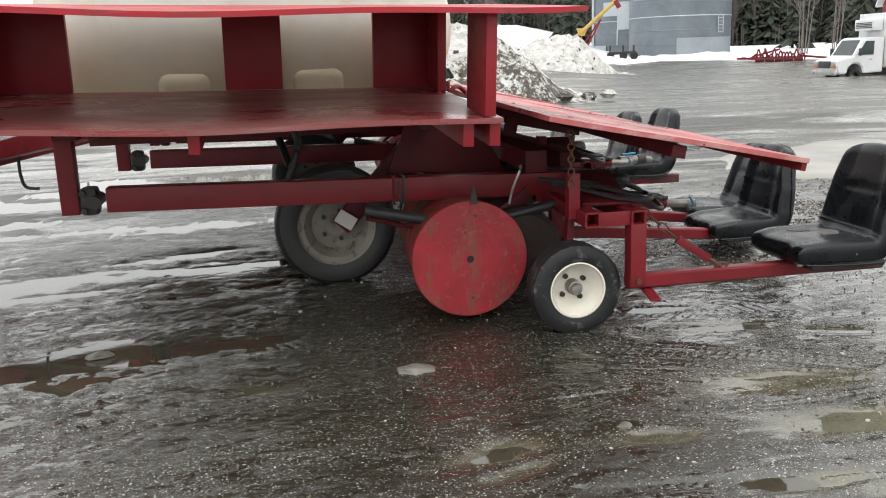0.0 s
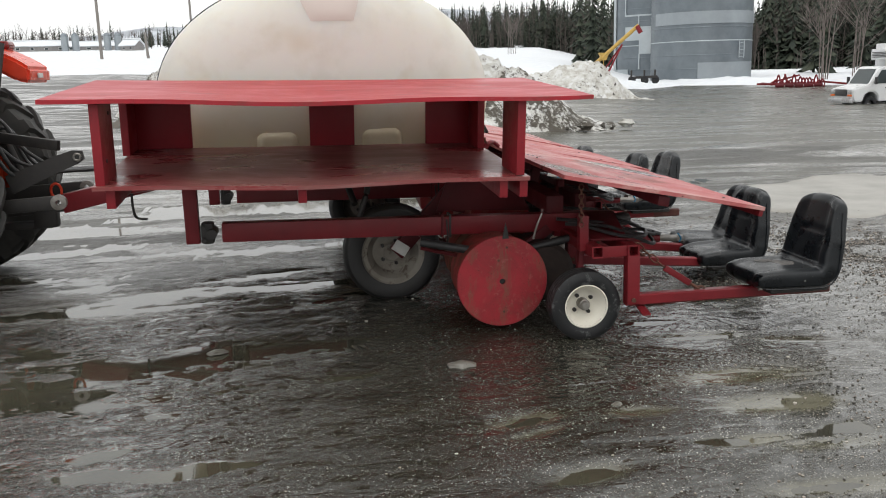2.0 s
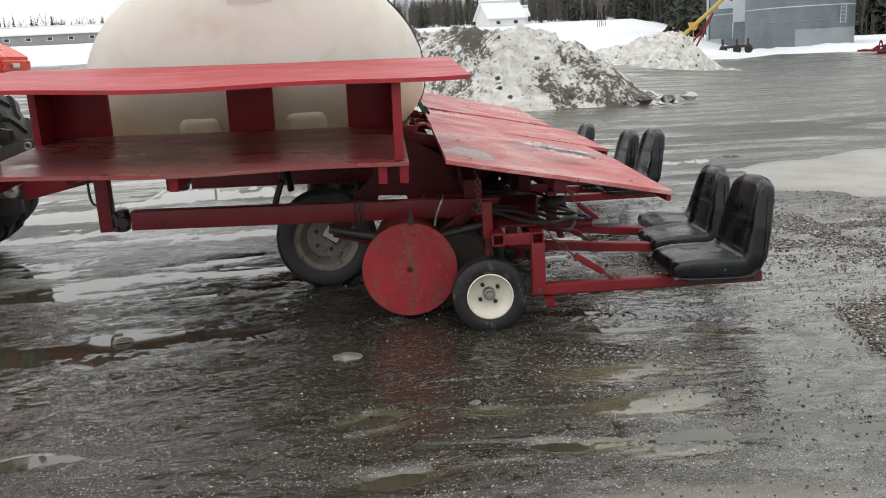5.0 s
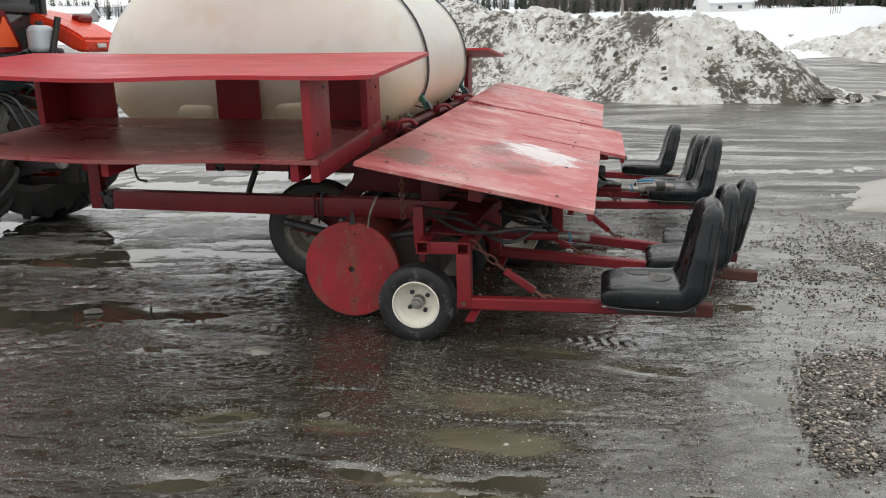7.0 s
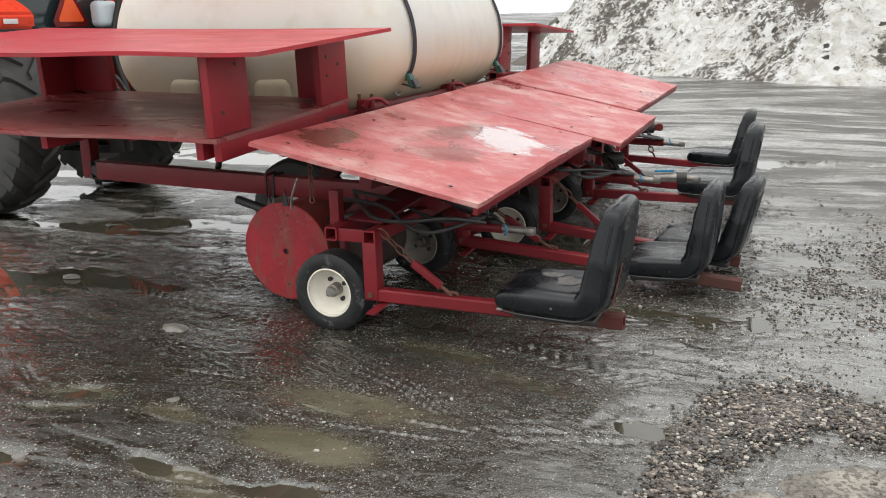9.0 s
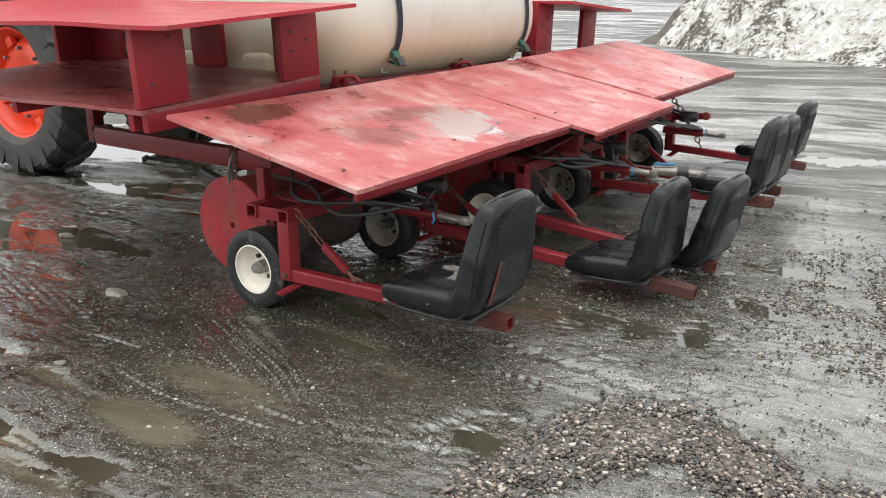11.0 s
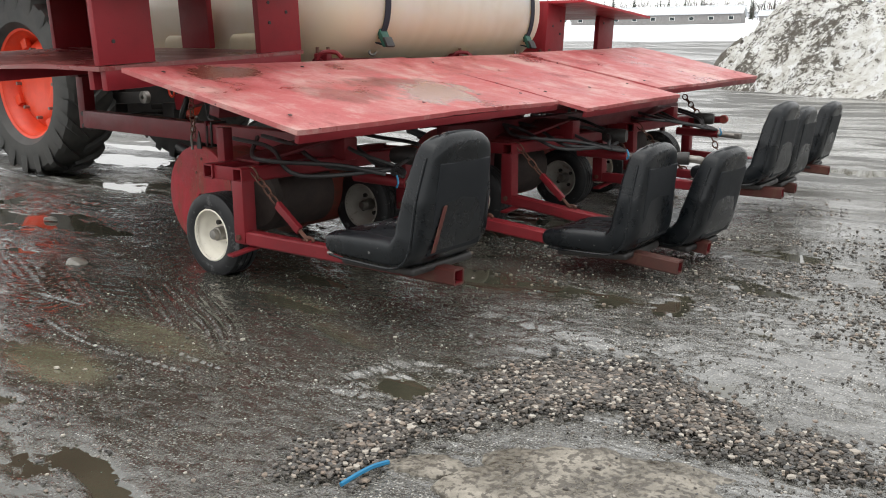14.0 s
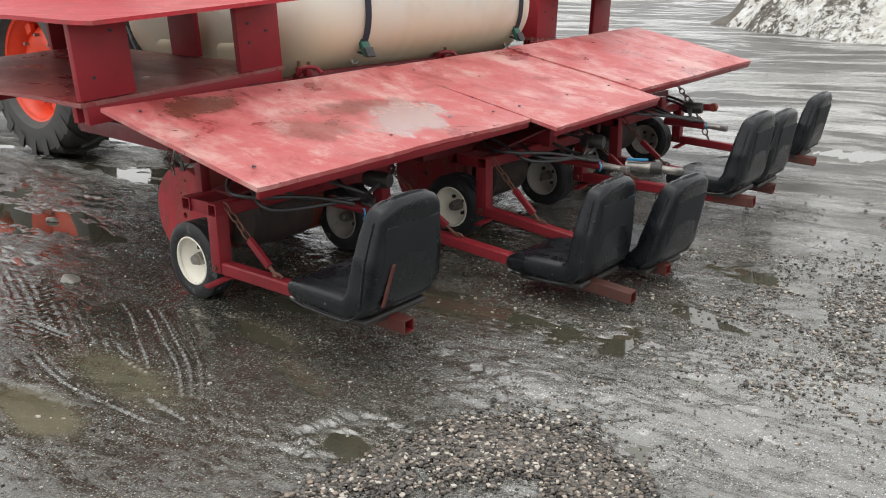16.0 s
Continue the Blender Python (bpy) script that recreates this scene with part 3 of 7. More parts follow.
def raw_part(name, verts, faces, mat, parent=None, label="", smooth=True, sharp=60):
    me = bpy.data.meshes.new(name)
    me.from_pydata(verts, [], faces)
    me.materials.append(mat)
    if smooth:
        me.polygons.foreach_set("use_smooth", [True] * len(me.polygons))
        me.set_sharp_from_angle(angle=radians(sharp))
    me.update()
    ob = new(name, me)
    if parent is not None:
        ob.parent = parent
    return tagged(ob, label)


def thing(name, label, category, group="", at=(0, 0, 0), turn=(0, 0, 0)):
    ob = new(name)
    ob.empty_display_size = 0.1
    ob.matrix_basis = pose(*at, *turn)
    return tagged(ob, label, category, group)


def add_box(bm, size, m=Matrix(), bevel=0.004):
    g = bmesh.ops.create_cube(bm, size=1.0, matrix=m @ Matrix.Diagonal((*size, 1)))
    if bevel:
        edges = list({e for v in g["verts"] for e in v.link_edges})
        bmesh.ops.bevel(bm, geom=edges, offset=min(bevel, min(size) * 0.4), segments=2, profile=0.6, affect="EDGES")
    return bm


def box(size, m=Matrix(), bevel=0.004):
    return add_box(bmesh.new(), size, m, bevel)


def at(x, y, z, rx=0, ry=0, rz=0):
    return pose(x, y, z, rx, ry, rz)


def along(a, b, up=(0, 0, 1)):
    """A frame at the middle of a-b whose x axis runs along it."""
    a, b = Vector(a), Vector(b)
    x = (b - a).normalized()
    y = Vector(up).cross(x)
    if y.length < 1e-4:
        y = Vector((0, 1, 0)).cross(x)
    y.normalize()
    z = x.cross(y)
    m = Matrix((x, y, z)).transposed().to_4x4()
    m.translation = (a + b) / 2
    return m, (b - a).length


def add_beam(bm, a, b, w, h, bevel=0.005, hollow=False, up=(0, 0, 1)):
    """A bar from a to b, w wide and h high; hollow: a tube with open ends."""
    m, length = along(a, b, up)
    if not hollow:
        return add_box(bm, (length, w, h), m, bevel)
    t = min(w, h) * 0.13
    rings = []
    for x, k in ((-length / 2 + 0.09, t), (-length / 2, t), (-length / 2, 0), (length / 2, 0), (length / 2, t), (length / 2 - 0.09, t)):
        ring = []
        r = min(w, h) * 0.12 if k == 0 else 0.0
        for sy, sz in ((-1, -1), (1, -1), (1, 1), (-1, 1)):
            cy, cz = sy * (w / 2 - k), sz * (h / 2 - k)
            if r:
                order = ((-sy * r, 0), (0, -sz * r)) if (sy, sz) in ((1, -1), (-1, 1)) else ((0, -sz * r), (-sy * r, 0))
                for dy, dz in order:
                    ring.append(bm.verts.new(m @ Vector((x, cy + dy, cz + dz))))
            else:
                ring += [bm.verts.new(m @ Vector((x, cy, cz))), bm.verts.new(m @ Vector((x, cy, cz)))]
        rings.append(ring)
    for p, q in zip(rings, rings[1:]):
        for i in range(8):
            j = (i + 1) % 8
            bm.faces.new((p[i], p[j], q[j], q[i]))
    bm.faces.new(rings[0])
    bm.faces.new(rings[-1][::-1])
    bmesh.ops.remove_doubles(bm, verts=[v for r in rings for v in r], dist=1e-5)
    bmesh.ops.recalc_face_normals(bm, faces=bm.faces)
    return bm


def beam(a, b, w, h, bevel=0.005, hollow=False, up=(0, 0, 1)):
    return add_beam(bmesh.new(), a, b, w, h, bevel, hollow, up)


def add_lathe(bm, profile, m=Matrix(), steps=48, closed=False):
    """Turns (radius, height) pairs about the local z axis."""
    rings = []
    for r, z in profile:
        if r < 1e-6:
            rings.append([bm.verts.new(m @ Vector((0, 0, z)))])
        else:
            rings.append([bm.verts.new(m @ Vector((r * math.cos(2 * math.pi * i / steps), r * math.sin(2 * math.pi * i / steps), z))) for i in range(steps)])
    pairs = list(zip(rings, rings[1:]))
    if closed:
        pairs.append((rings[-1], rings[0]))
    for p, q in pairs:
        for i in range(steps):
            j = (i + 1) % steps
            if len(p) == 1 and len(q) > 1:
                bm.faces.new((p[0], q[j], q[i]))
            elif len(q) == 1 and len(p) > 1:
                bm.faces.new((p[i], p[j], q[0]))
            elif len(p) > 1:
                bm.faces.new((p[i], p[j], q[j], q[i]))
    bmesh.ops.recalc_face_normals(bm, faces=bm.faces)
    return bm


def lathe(profile, m=Matrix(), steps=48, closed=False):
    return add_lathe(bmesh.new(), profile, m, steps, closed)


def add_rod(bm, a, b, r, steps=12, r2=None):
    m, length = along(a, b)
    m = m @ pose(0, 0, 0, 0, 90, 0)
    r2 = r if r2 is None else r2
    return add_lathe(bm, [(0, -length / 2), (r, -length / 2), (r2, length / 2), (0, length / 2)], m, steps)


def rod(a, b, r, steps=12, r2=None):
    return add_rod(bmesh.new(), a, b, r, steps, r2)


def smooth_path(points, n=8):
    """A Catmull-Rom line through the points."""
    p = [Vector(q) for q in points]
    p = [p[0] * 2 - p[1]] + p + [p[-1] * 2 - p[-2]]
    out = []
    for i in range(1, len(p) - 2):
        for k in range(n):
            t = k / n
            a, b, c, d = p[i - 1], p[i], p[i + 1], p[i + 2]
            out.append(0.5 * ((2 * b) + (c - a) * t + (2 * a - 5 * b + 4 * c - d) * t * t + (3 * b - a - 3 * c + d) * t ** 3))
    return out + [p[-2]]


def add_pipe(bm, pts, r, steps=8, closed=False):
    pts = [Vector(q) for q in pts]
    rings = []
    n = len(pts)
    for i, q in enumerate(pts):
        if closed:
            d = (pts[(i + 1) % n] - pts[i - 1]).normalized()
        else:
            d = (pts[min(i + 1, n - 1)] - pts[max(i - 1, 0)]).normalized()
        s = d.cross(Vector((0.31, 0.17, 0.93)))
        s.normalize()
        u = s.cross(d)
        rr = r[i] if isinstance(r, (list, tuple)) else r
        rings.append([bm.verts.new(q + rr * (s * math.cos(2 * math.pi * k / steps) + u * math.sin(2 * math.pi * k / steps))) for k in range(steps)])
    pairs = list(zip(rings, rings[1:])) + ([(rings[-1], rings[0])] if closed else [])
    for p, q in pairs:
        for k in range(steps):
            j = (k + 1) % steps
            bm.faces.new((p[k], p[j], q[j], q[k]))
    if not closed:
        bm.faces.new(rings[0][::-1])
        bm.faces.new(rings[-1])
    bmesh.ops.recalc_face_normals(bm, faces=bm.faces)
    return bm


def pipe(points, r, n=8, steps=8):
    return add_pipe(bmesh.new(), smooth_path(points, n), r, steps)


def pillow(size, r, bend=None, k=4, mid=8):
    """A box with round edges, fine enough to be bent by the function bend."""
    h = [s / 2 for s in size]

    def line(half):
        c = [half - r + r * math.tan(math.pi / 4 * i / k) for i in range(k + 1)]
        inner = [-(half - r) + 2 * (half - r) * i / mid for i in range(mid + 1)]
        return [-x for x in reversed(c[1:])] + inner + c[1:]

    bm = bmesh.new()
    for ax in range(3):
        u, w = (ax + 1) % 3, (ax + 2) % 3
        for s in (-1, 1):
            lu, lw = line(h[u]), line(h[w])
            grid = []
            for a in lu:
                row = []
                for b in lw:
                    p = [0, 0, 0]
                    p[ax], p[u], p[w] = s * h[ax], a, b
                    q = [max(-(h[i] - r), min(h[i] - r, p[i])) for i in range(3)]
                    d = Vector([p[i] - q[i] for i in range(3)])
                    v = Vector(q) + d.normalized() * r
                    row.append(bm.verts.new(bend(v) if bend else v))
                grid.append(row)
            for i in range(len(lu) - 1):
                for j in range(len(lw) - 1):
                    f = (grid[i][j], grid[i + 1][j], grid[i + 1][j + 1], grid[i][j + 1])
                    bm.faces.new(f if s > 0 else f[::-1])
    bmesh.ops.remove_doubles(bm, verts=bm.verts, dist=1e-5)
    return bm


def add_plate(bm, outline, thick, m=Matrix()):
    """A flat plate: an outline of (x, y), from z = 0 to thick, placed by m."""
    lo = [bm.verts.new(m @ Vector((x, y, 0))) for x, y in outline]
    hi = [bm.verts.new(m @ Vector((x, y, thick))) for x, y in outline]
    bm.faces.new(lo[::-1])
    bm.faces.new(hi)
    for i in range(len(lo)):
        j = (i + 1) % len(lo)
        bm.faces.new((lo[i], lo[j], hi[j], hi[i]))
    bmesh.ops.recalc_face_normals(bm, faces=bm.faces)
    return bm


def plate(outline, thick, m=Matrix()):
    return add_plate(bmesh.new(), outline, thick, m)


AXLE = pose(0, 0, 0, 90, 0, 0)  # turned things: local z axis towards -y


# ---- noise on arrays ----
def lattice(seed):
    return np.random.RandomState(seed).rand(256, 256)


def field(x, y, seed):
    """Smooth noise 0..1 with a spacing of 1."""
    g = lattice(seed)
    xi, yi = np.floor(x).astype(int), np.floor(y).astype(int)
    fx, fy = x - xi, y - yi
    fx, fy = fx * fx * (3 - 2 * fx), fy * fy * (3 - 2 * fy)
    a, b = g[xi % 256, yi % 256], g[(xi + 1) % 256, yi % 256]
    c, d = g[xi % 256, (yi + 1) % 256], g[(xi + 1) % 256, (yi + 1) % 256]
    return (a * (1 - fx) + b * fx) * (1 - fy) + (c * (1 - fx) + d * fx) * fy


def fbm(x, y, seed, octaves=4, gain=0.5):
    v, amp, total = 0, 1.0, 0
    for o in range(octaves):
        v = v + amp * field(x * 2 ** o + 17.3 * o, y * 2 ** o + 5.1 * o, seed + o)
        total += amp
        amp *= gain
    return v / total


def sheet(name, xs, ys, height, mat):
    X, Y = np.meshgrid(xs, ys, indexing="ij")
    Z = height(X, Y)
    nx, ny = len(xs), len(ys)
    me = bpy.data.meshes.new(name)
    i = np.arange(nx * ny).reshape(nx, ny)
    q = np.stack((i[:-1, :-1], i[1:, :-1], i[1:, 1:], i[:-1, 1:]), -1).reshape(-1, 4)
    me.vertices.add(nx * ny)
    me.vertices.foreach_set("co", np.stack((X, Y, Z), -1).astype(np.float32).ravel())
    me.loops.add(q.size)
    me.loops.foreach_set("vertex_index", q.astype(np.int32).ravel())
    me.polygons.add(len(q))
    me.polygons.foreach_set("loop_start", np.arange(0, q.size, 4, dtype=np.int32))
    me.polygons.foreach_set("use_smooth", np.ones(len(q), dtype=bool))
    me.update(calc_edges=True)
    me.materials.append(mat)
    return new(name, me)


# ---- ground ----
# shallow hollows that hold melt water: x, y, half length, half width, turn
HOLLOWS = [
    # before the wheel and the seats
    (2.24, 1.70, 0.20, 0.055, 4), (2.85, 1.625, 0.22, 0.04, -10), (1.63, 1.70, 0.10, 0.04, 0),
    (2.06, 2.93, 0.28, 0.045, -10), (2.00, 3.24, 0.22, 0.04, -12), (3.12, 3.17, 0.30, 0.05, -10),
    # behind the seats
    (3.08, 2.49, 0.10, 0.20, -25), (3.21, 3.65, 0.05, 0.13, 10), (3.40, 3.10, 0.12, 0.05, -10), (3.43, 3.79, 0.055, 0.20, 12), (3.80, 3.07, 0.26, 0.06, -38),
    (3.90, 3.53, 0.20, 0.09, -35), (4.12, 3.27, 0.22, 0.06, -35), (4.22, 4.32, 0.30, 0.08, -30), (4.27, 3.52, 0.12, 0.06, -20), (3.72, 4.82, 0.30, 0.10, -20),
    # beside the front of the machine
    (-0.74, 2.00, 0.17, 0.065, 4), (-0.35, 1.95, 0.22, 0.05, 4), (-0.70, 2.20, 0.12, 0.05, 30), (-0.79, 3.24, 0.10, 0.12, 20), (-0.94, 3.10, 0.08, 0.06, 10),
    (-0.67, 2.73, 0.20, 0.035, 6), (-0.53, 2.52, 0.07, 0.035, 10), (-0.57, 4.44, 0.34, 0.06, 8), (-0.60, 3.83, 0.28, 0.05, 8), (-0.95, 4.70, 0.30, 0.06, 8),
    (-1.22, 5.12, 0.40, 0.08, 10), (-0.20, 5.15, 0.36, 0.05, 12), (-1.19, 6.16, 0.60, 0.14, 8), (-0.10, 6.10, 0.50, 0.12, 10), (-1.65, 6.65, 0.50, 0.15, 8),
    (0.95, 6.70, 0.50, 0.15, 8), (-0.20, 4.15, 0.24, 0.04, 12), (0.20, 4.75, 0.30, 0.04, 12), (-3.2, 5.2, 1.1, 0.5, 15)]


# shallow murky ponds: x, y, half length, half width, turn, how clearly the silt shows
PONDS = [(2.05, 1.98, 0.24, 0.10, -3, 0.8), (2.07, 2.31, 0.33, 0.095, -2, 0.6), (0.97, 2.08, 0.16, 0.06, 5, 0.38), (0.99, 1.94, 0.13, 0.035, 20, 0.3), (1.05, 1.55, 0.14, 0.06, 10, 0.42), (1.74, 1.66, 0.15, 0.045, 5, 0.7), (2.02, 1.57, 0.20, 0.05, -6, 0.5), (2.02, 1.24, 0.40, 0.07, -6, 0.5),
         (1.45, 2.03, 0.14, 0.05, -5, 0.45), (2.20, 2.92, 0.24, 0.07, -12, 0.45), (3.12, 2.46, 0.10, 0.06, -25, 0.5), (2.60, 2.72, 0.20, 0.05, -20, 0.3)]


def ponds(X, Y):
    """Each pond's share of every point, and how clearly its silt shows."""
    worn = 1.4 * (fbm(X * 5, Y * 9, 83, 4, 0.6) - 0.5)
    for px, py, a, b, turn, reach in PONDS:
        c, k = math.cos(radians(turn)), math.sin(radians(turn))
        u, v = (X - px) * c + (Y - py) * k, -(X - px) * k + (Y - py) * c
        yield np.exp(-np.clip((u / a) ** 2 + (v / b) ** 2 + worn, 0, 9) ** 1.5), reach


# ridges left between the ribs of tyres: from, to, bow, height, smoothed width
RIDGES = [(1.37, 2.76, 2.11, 2.40, 0.020, 0.010, 0.045), (1.51, 2.79, 2.39, 2.36, 0.025, 0.012, 0.04), (1.58, 2.81, 2.45, 2.36, 0.030, 0.012, 0.03), (1.65, 2.86, 2.49, 2.37, 0.026, 0.010, 0.03),
          (1.61, 2.21, 2.48, 2.17, -0.035, 0.008, 0.025), (2.28, 2.28, 2.58, 2.24, 0.0, 0.009, 0.02), (1.81, 2.43, 2.13, 2.40, 0.0, 0.006, 0.02), (1.24, 2.37, 1.55, 2.38, -0.01, 0.007, 0.02),
          (1.09, 1.78, 1.95, 1.66, -0.01, 0.008, 0.025), (0.49, 2.21, 0.97, 1.97, -0.01, 0.008, 0.02), (0.47, 2.13, 0.75, 1.99, -0.01, 0.008, 0.02), (1.20, 1.57, 1.51, 1.58, 0.0, 0.007, 0.02)]


# shallow dips where silt has settled under a thin film
SILTED = [(1.58, 1.27, 0.30, 0.10, -8), (2.20, 1.64, 0.30, 0.08, -8), (2.66, 1.55, 0.12, 0.08, 30),
          (2.88, 1.50, 0.28, 0.08, 40), (0.92, 2.05, 0.24, 0.08, 4), (0.99, 1.56, 0.24, 0.08, 10), (1.05, 1.36, 0.26, 0.08, 6), (0.30, 2.80, 0.20, 0.07, 5),
          (-0.46, 1.60, 0.35, 0.10, 0), (2.75, 2.95, 0.30, 0.08, -20), (3.55, 4.25, 0.35, 0.12, -25)]


def grow(start, step, factor, end):
    out, x = [], start
    while x < end:
        x += step
        step *= factor
        out.append(x)
    return out


def axis(lo, hi, step, far, factor=1.09):
    core = list(np.arange(lo, hi + 1e-6, step))
    up = grow(hi, step, factor, far)
    down = [lo + hi - v for v in up]
    return np.array([v for v in reversed(down)] + core + up)


def terrain(x, y):
    """Height of the country round the yard, which rises to the north and west."""
    r = np.hypot(x - 2, y - 2)
    b = np.degrees(np.arctan2(x - 2, y - 2))
    k = np.interp(b, [-180, -70, -50, 17, 24, 45, 80, 180], [0, 0, 1, 1, 0.25, 0.25, 0, 0])
    dip = np.interp(b, [-180, 4, 18, 60, 90, 180], [0, 0, 0.5, 0.5, 0, 0]) * np.clip((r - 12) / 26, 0, 1)
    return k * (0.045 * np.clip(r - 28, 0, 420) + 0.012 * np.clip(r - 14, 0, 14)) - dip


def yard_height(X, Y):
    d = np.hypot(X - 1.5, Y - 4)
    near = np.clip(1.7 - d / 9, 0, 1)
    bow = 0.8 * field(X * 0.4, Y * 0.4, 31)
    ruts = fbm(X * 0.33 + 3, Y * 2.6 + bow, 11, 4, 0.55) - 0.5
    lumps = fbm(X * 1.0, Y * 1.7, 23, 5, 0.55) - 0.5
    crumbs = fbm(X * 8, Y * 13, 41, 3, 0.8) - 0.5
    calm = np.exp(-((X - 1.6) / 1.9) ** 4 - ((Y - 1.8) / 1.3) ** 4)
    ripple = fbm(X * 17 + 0.6 * bow, Y * 34, 43, 3, 0.7) - 0.5
    z = (0.050 - 0.032 * calm) * ruts + (1 - 0.62 * calm) * (0.022 * lumps + 0.011 * crumbs + 0.0085 * ripple) + 0.006 + 0.003 * calm
    # wetter towards the back and the far side, drier in front of the machine
    wet = np.clip((Y - 3.2) / 1.5, 0, 1) * np.clip((1.2 - X) / 1.5, 0, 1) + 0.6 * np.clip((Y - 4.5) / 3, 0, 1)
    dry = np.exp(-((X - 0.9) / 1.1) ** 2 - ((Y - 2.3) / 0.8) ** 2)
    z = z - 0.006 * np.clip(wet, 0, 1.3) + 0.007 * dry
    pools = np.exp(-((X - 2.3) / 0.9) ** 2 - ((Y - 1.9) / 0.9) ** 2) + np.exp(-((X + 0.7) / 0.7) ** 2 - ((Y - 2.4) / 0.9) ** 2)
    z = z - 0.0045 * pools
    # the yard lies lower and wetter beside the far corner of the machine and on either hand
    soft = np.exp(-((X - 2.0) / 0.55) ** 2 - ((Y - 1.65) / 0.55) ** 2) + 0.3 * np.exp(-((X + 0.75) / 0.6) ** 2 - ((Y - 3.0) / 1.3) ** 2)
    z = z + 0.006 * np.clip((X - 2.5) / 0.7, 0, 1) * np.clip((6.0 - Y) / 2.0, 0, 1)
    z = z - 0.005 * np.clip(soft, 0, 1)
    # churned wheel tracks under and beside the machine
    churn = np.exp(-((Y - 4.3 - 0.06 * X) / 1.3) ** 2) * np.clip((1.6 - X) / 1.5, 0, 1) * np.clip((X + 7) / 3, 0, 1)
    z = z + churn * 0.055 * (fbm(X * 2.4, Y * 5.0, 57, 4, 0.65) - 0.5)
    clump = np.exp(-((X + 0.45) / 0.55) ** 2 - ((Y - 2.8) / 0.35) ** 2)
    z = z + clump * 0.05 * (fbm(X * 7, Y * 9, 61, 3, 0.6) - 0.42)
    # fine parallel ribs pressed by a tyre that passed along the machine
    for c0, slope, wid in ((2.62, -0.10, 0.11), (3.55, 0.05, 0.12)):
        v = Y - c0 - slope * X - 0.03 * np.sin(X * 1.3)
        band = np.exp(-(v / wid) ** 4) * near
        z = z + band * (0.0028 * np.sin(v * 2 * np.pi / 0.055) * np.sin(X * 2 * np.pi / 0.16 + 25 * v))
    # herring-bone prints of a narrow tyre
    for ax, ay, bx, by in ((1.75, 3.24, 3.15, 2.86), (0.55, 2.80, 1.45, 2.30), (0.2, 3.25, 1.3, 3.0)):
        L = math.hypot(bx - ax, by - ay)
        u, v = ((X - ax) * (bx - ax) + (Y - ay) * (by - ay)) / L, ((Y - ay) * (bx - ax) - (X - ax) * (by - ay)) / L
        band = np.exp(-(v / 0.085) ** 6) * np.exp(-((u - L / 2) / (L / 2)) ** 6)
        z = z + band * (0.0028 * np.sin((u + 0.7 * np.abs(v)) * 2 * np.pi / 0.062) - 0.001)
    # ponds with a level bed
    for e, reach in ponds(X, Y):
        z = z * (1 - 0.92 * e) - 0.0035 * e
    # thin ridges squeezed up by the ribs of turning tyres: from, to, bow, height, smoothed width
    for ax, ay, bx, by, arch, rise, ease in RIDGES:
        L = math.hypot(bx - ax, by - ay)
        u, v = ((X - ax) * (bx - ax) + (Y - ay) * (by - ay)) / L, ((Y - ay) * (bx - ax) - (X - ax) * (by - ay)) / L
        v = v - arch * (1 - (2 * u / L - 1) ** 2) - 0.006 * np.sin(9 * u + 5 * ax)
        span = np.clip((u + 0.02) / 0.05, 0, 1) * np.clip((L + 0.02 - u) / 0.05, 0, 1)
        flat = np.exp(-(v / ease) ** 4) * span
        ticks = 0.75 + 0.25 * np.sin(u * 2 * np.pi / 0.04) + 0.5 * (fbm(X * 9, Y * 9, 91, 2) - 0.5)
        z = z * (1 - 0.8 * flat) + 0.002 * flat + span * (rise * ticks * np.exp(-(v / 0.0095) ** 2) - 0.0025 * np.exp(-(v / 0.035) ** 2))
    ragged = fbm(X * 6, Y * 11, 71, 5, 0.7) - 0.5
    for x, y, a, b, turn in SILTED:
        c, s = math.cos(radians(turn)), math.sin(radians(turn))
        u, v = (X - x) * c + (Y - y) * s, -(X - x) * s + (Y - y) * c
        z = z - 0.011 * np.exp(-np.clip((u / a) ** 2 + (v / b) ** 2 + 2.5 * ragged, 0, 9))
    for x, y, a, b, turn in HOLLOWS:
        c, s = math.cos(radians(turn)), math.sin(radians(turn))
        u, v = (X - x) * c + (Y - y) * s, -(X - x) * s + (Y - y) * c
        e = (u / a) ** 2 + (v / b) ** 2 + 5.5 * ragged
        z = z - 0.0145 * np.exp(-np.clip(e, 0, 9) ** 1.5)
    far = np.clip((d - 9) / 30, 0, 1)
    return z * (1 - 0.2 * far) + 0.05 * far * (fbm(X * 0.12, Y * 0.3, 77, 3) - 0.5) - 0.6 * np.clip((d - 120) / 200, 0, 1) + terrain(X, Y) * np.clip(1 - (d - 120) / 60, 0, 1)


def finer(points, lo, hi):
    """The same points with one more between each two from lo to hi."""
    mid = (points[1:] + points[:-1]) / 2
    return np.sort(np.concatenate([points, mid[(mid > lo) & (mid < hi)]]))


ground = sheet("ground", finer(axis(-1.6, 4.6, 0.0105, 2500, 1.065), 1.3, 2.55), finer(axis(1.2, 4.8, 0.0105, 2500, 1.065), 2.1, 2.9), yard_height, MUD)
spots = np.empty(len(ground.data.vertices) * 3)
ground.data.vertices.foreach_get("co", spots)
spots = spots.reshape(-1, 3)
bed = np.zeros((len(spots), 1))
for e, reach in ponds(spots[:, :1], spots[:, 1:2]):
    bed = np.maximum(bed, reach * np.clip(e * 1.5, 0, 1))
ground.data.attributes.new("silt", "FLOAT", "POINT").data.foreach_set("value", bed.ravel())
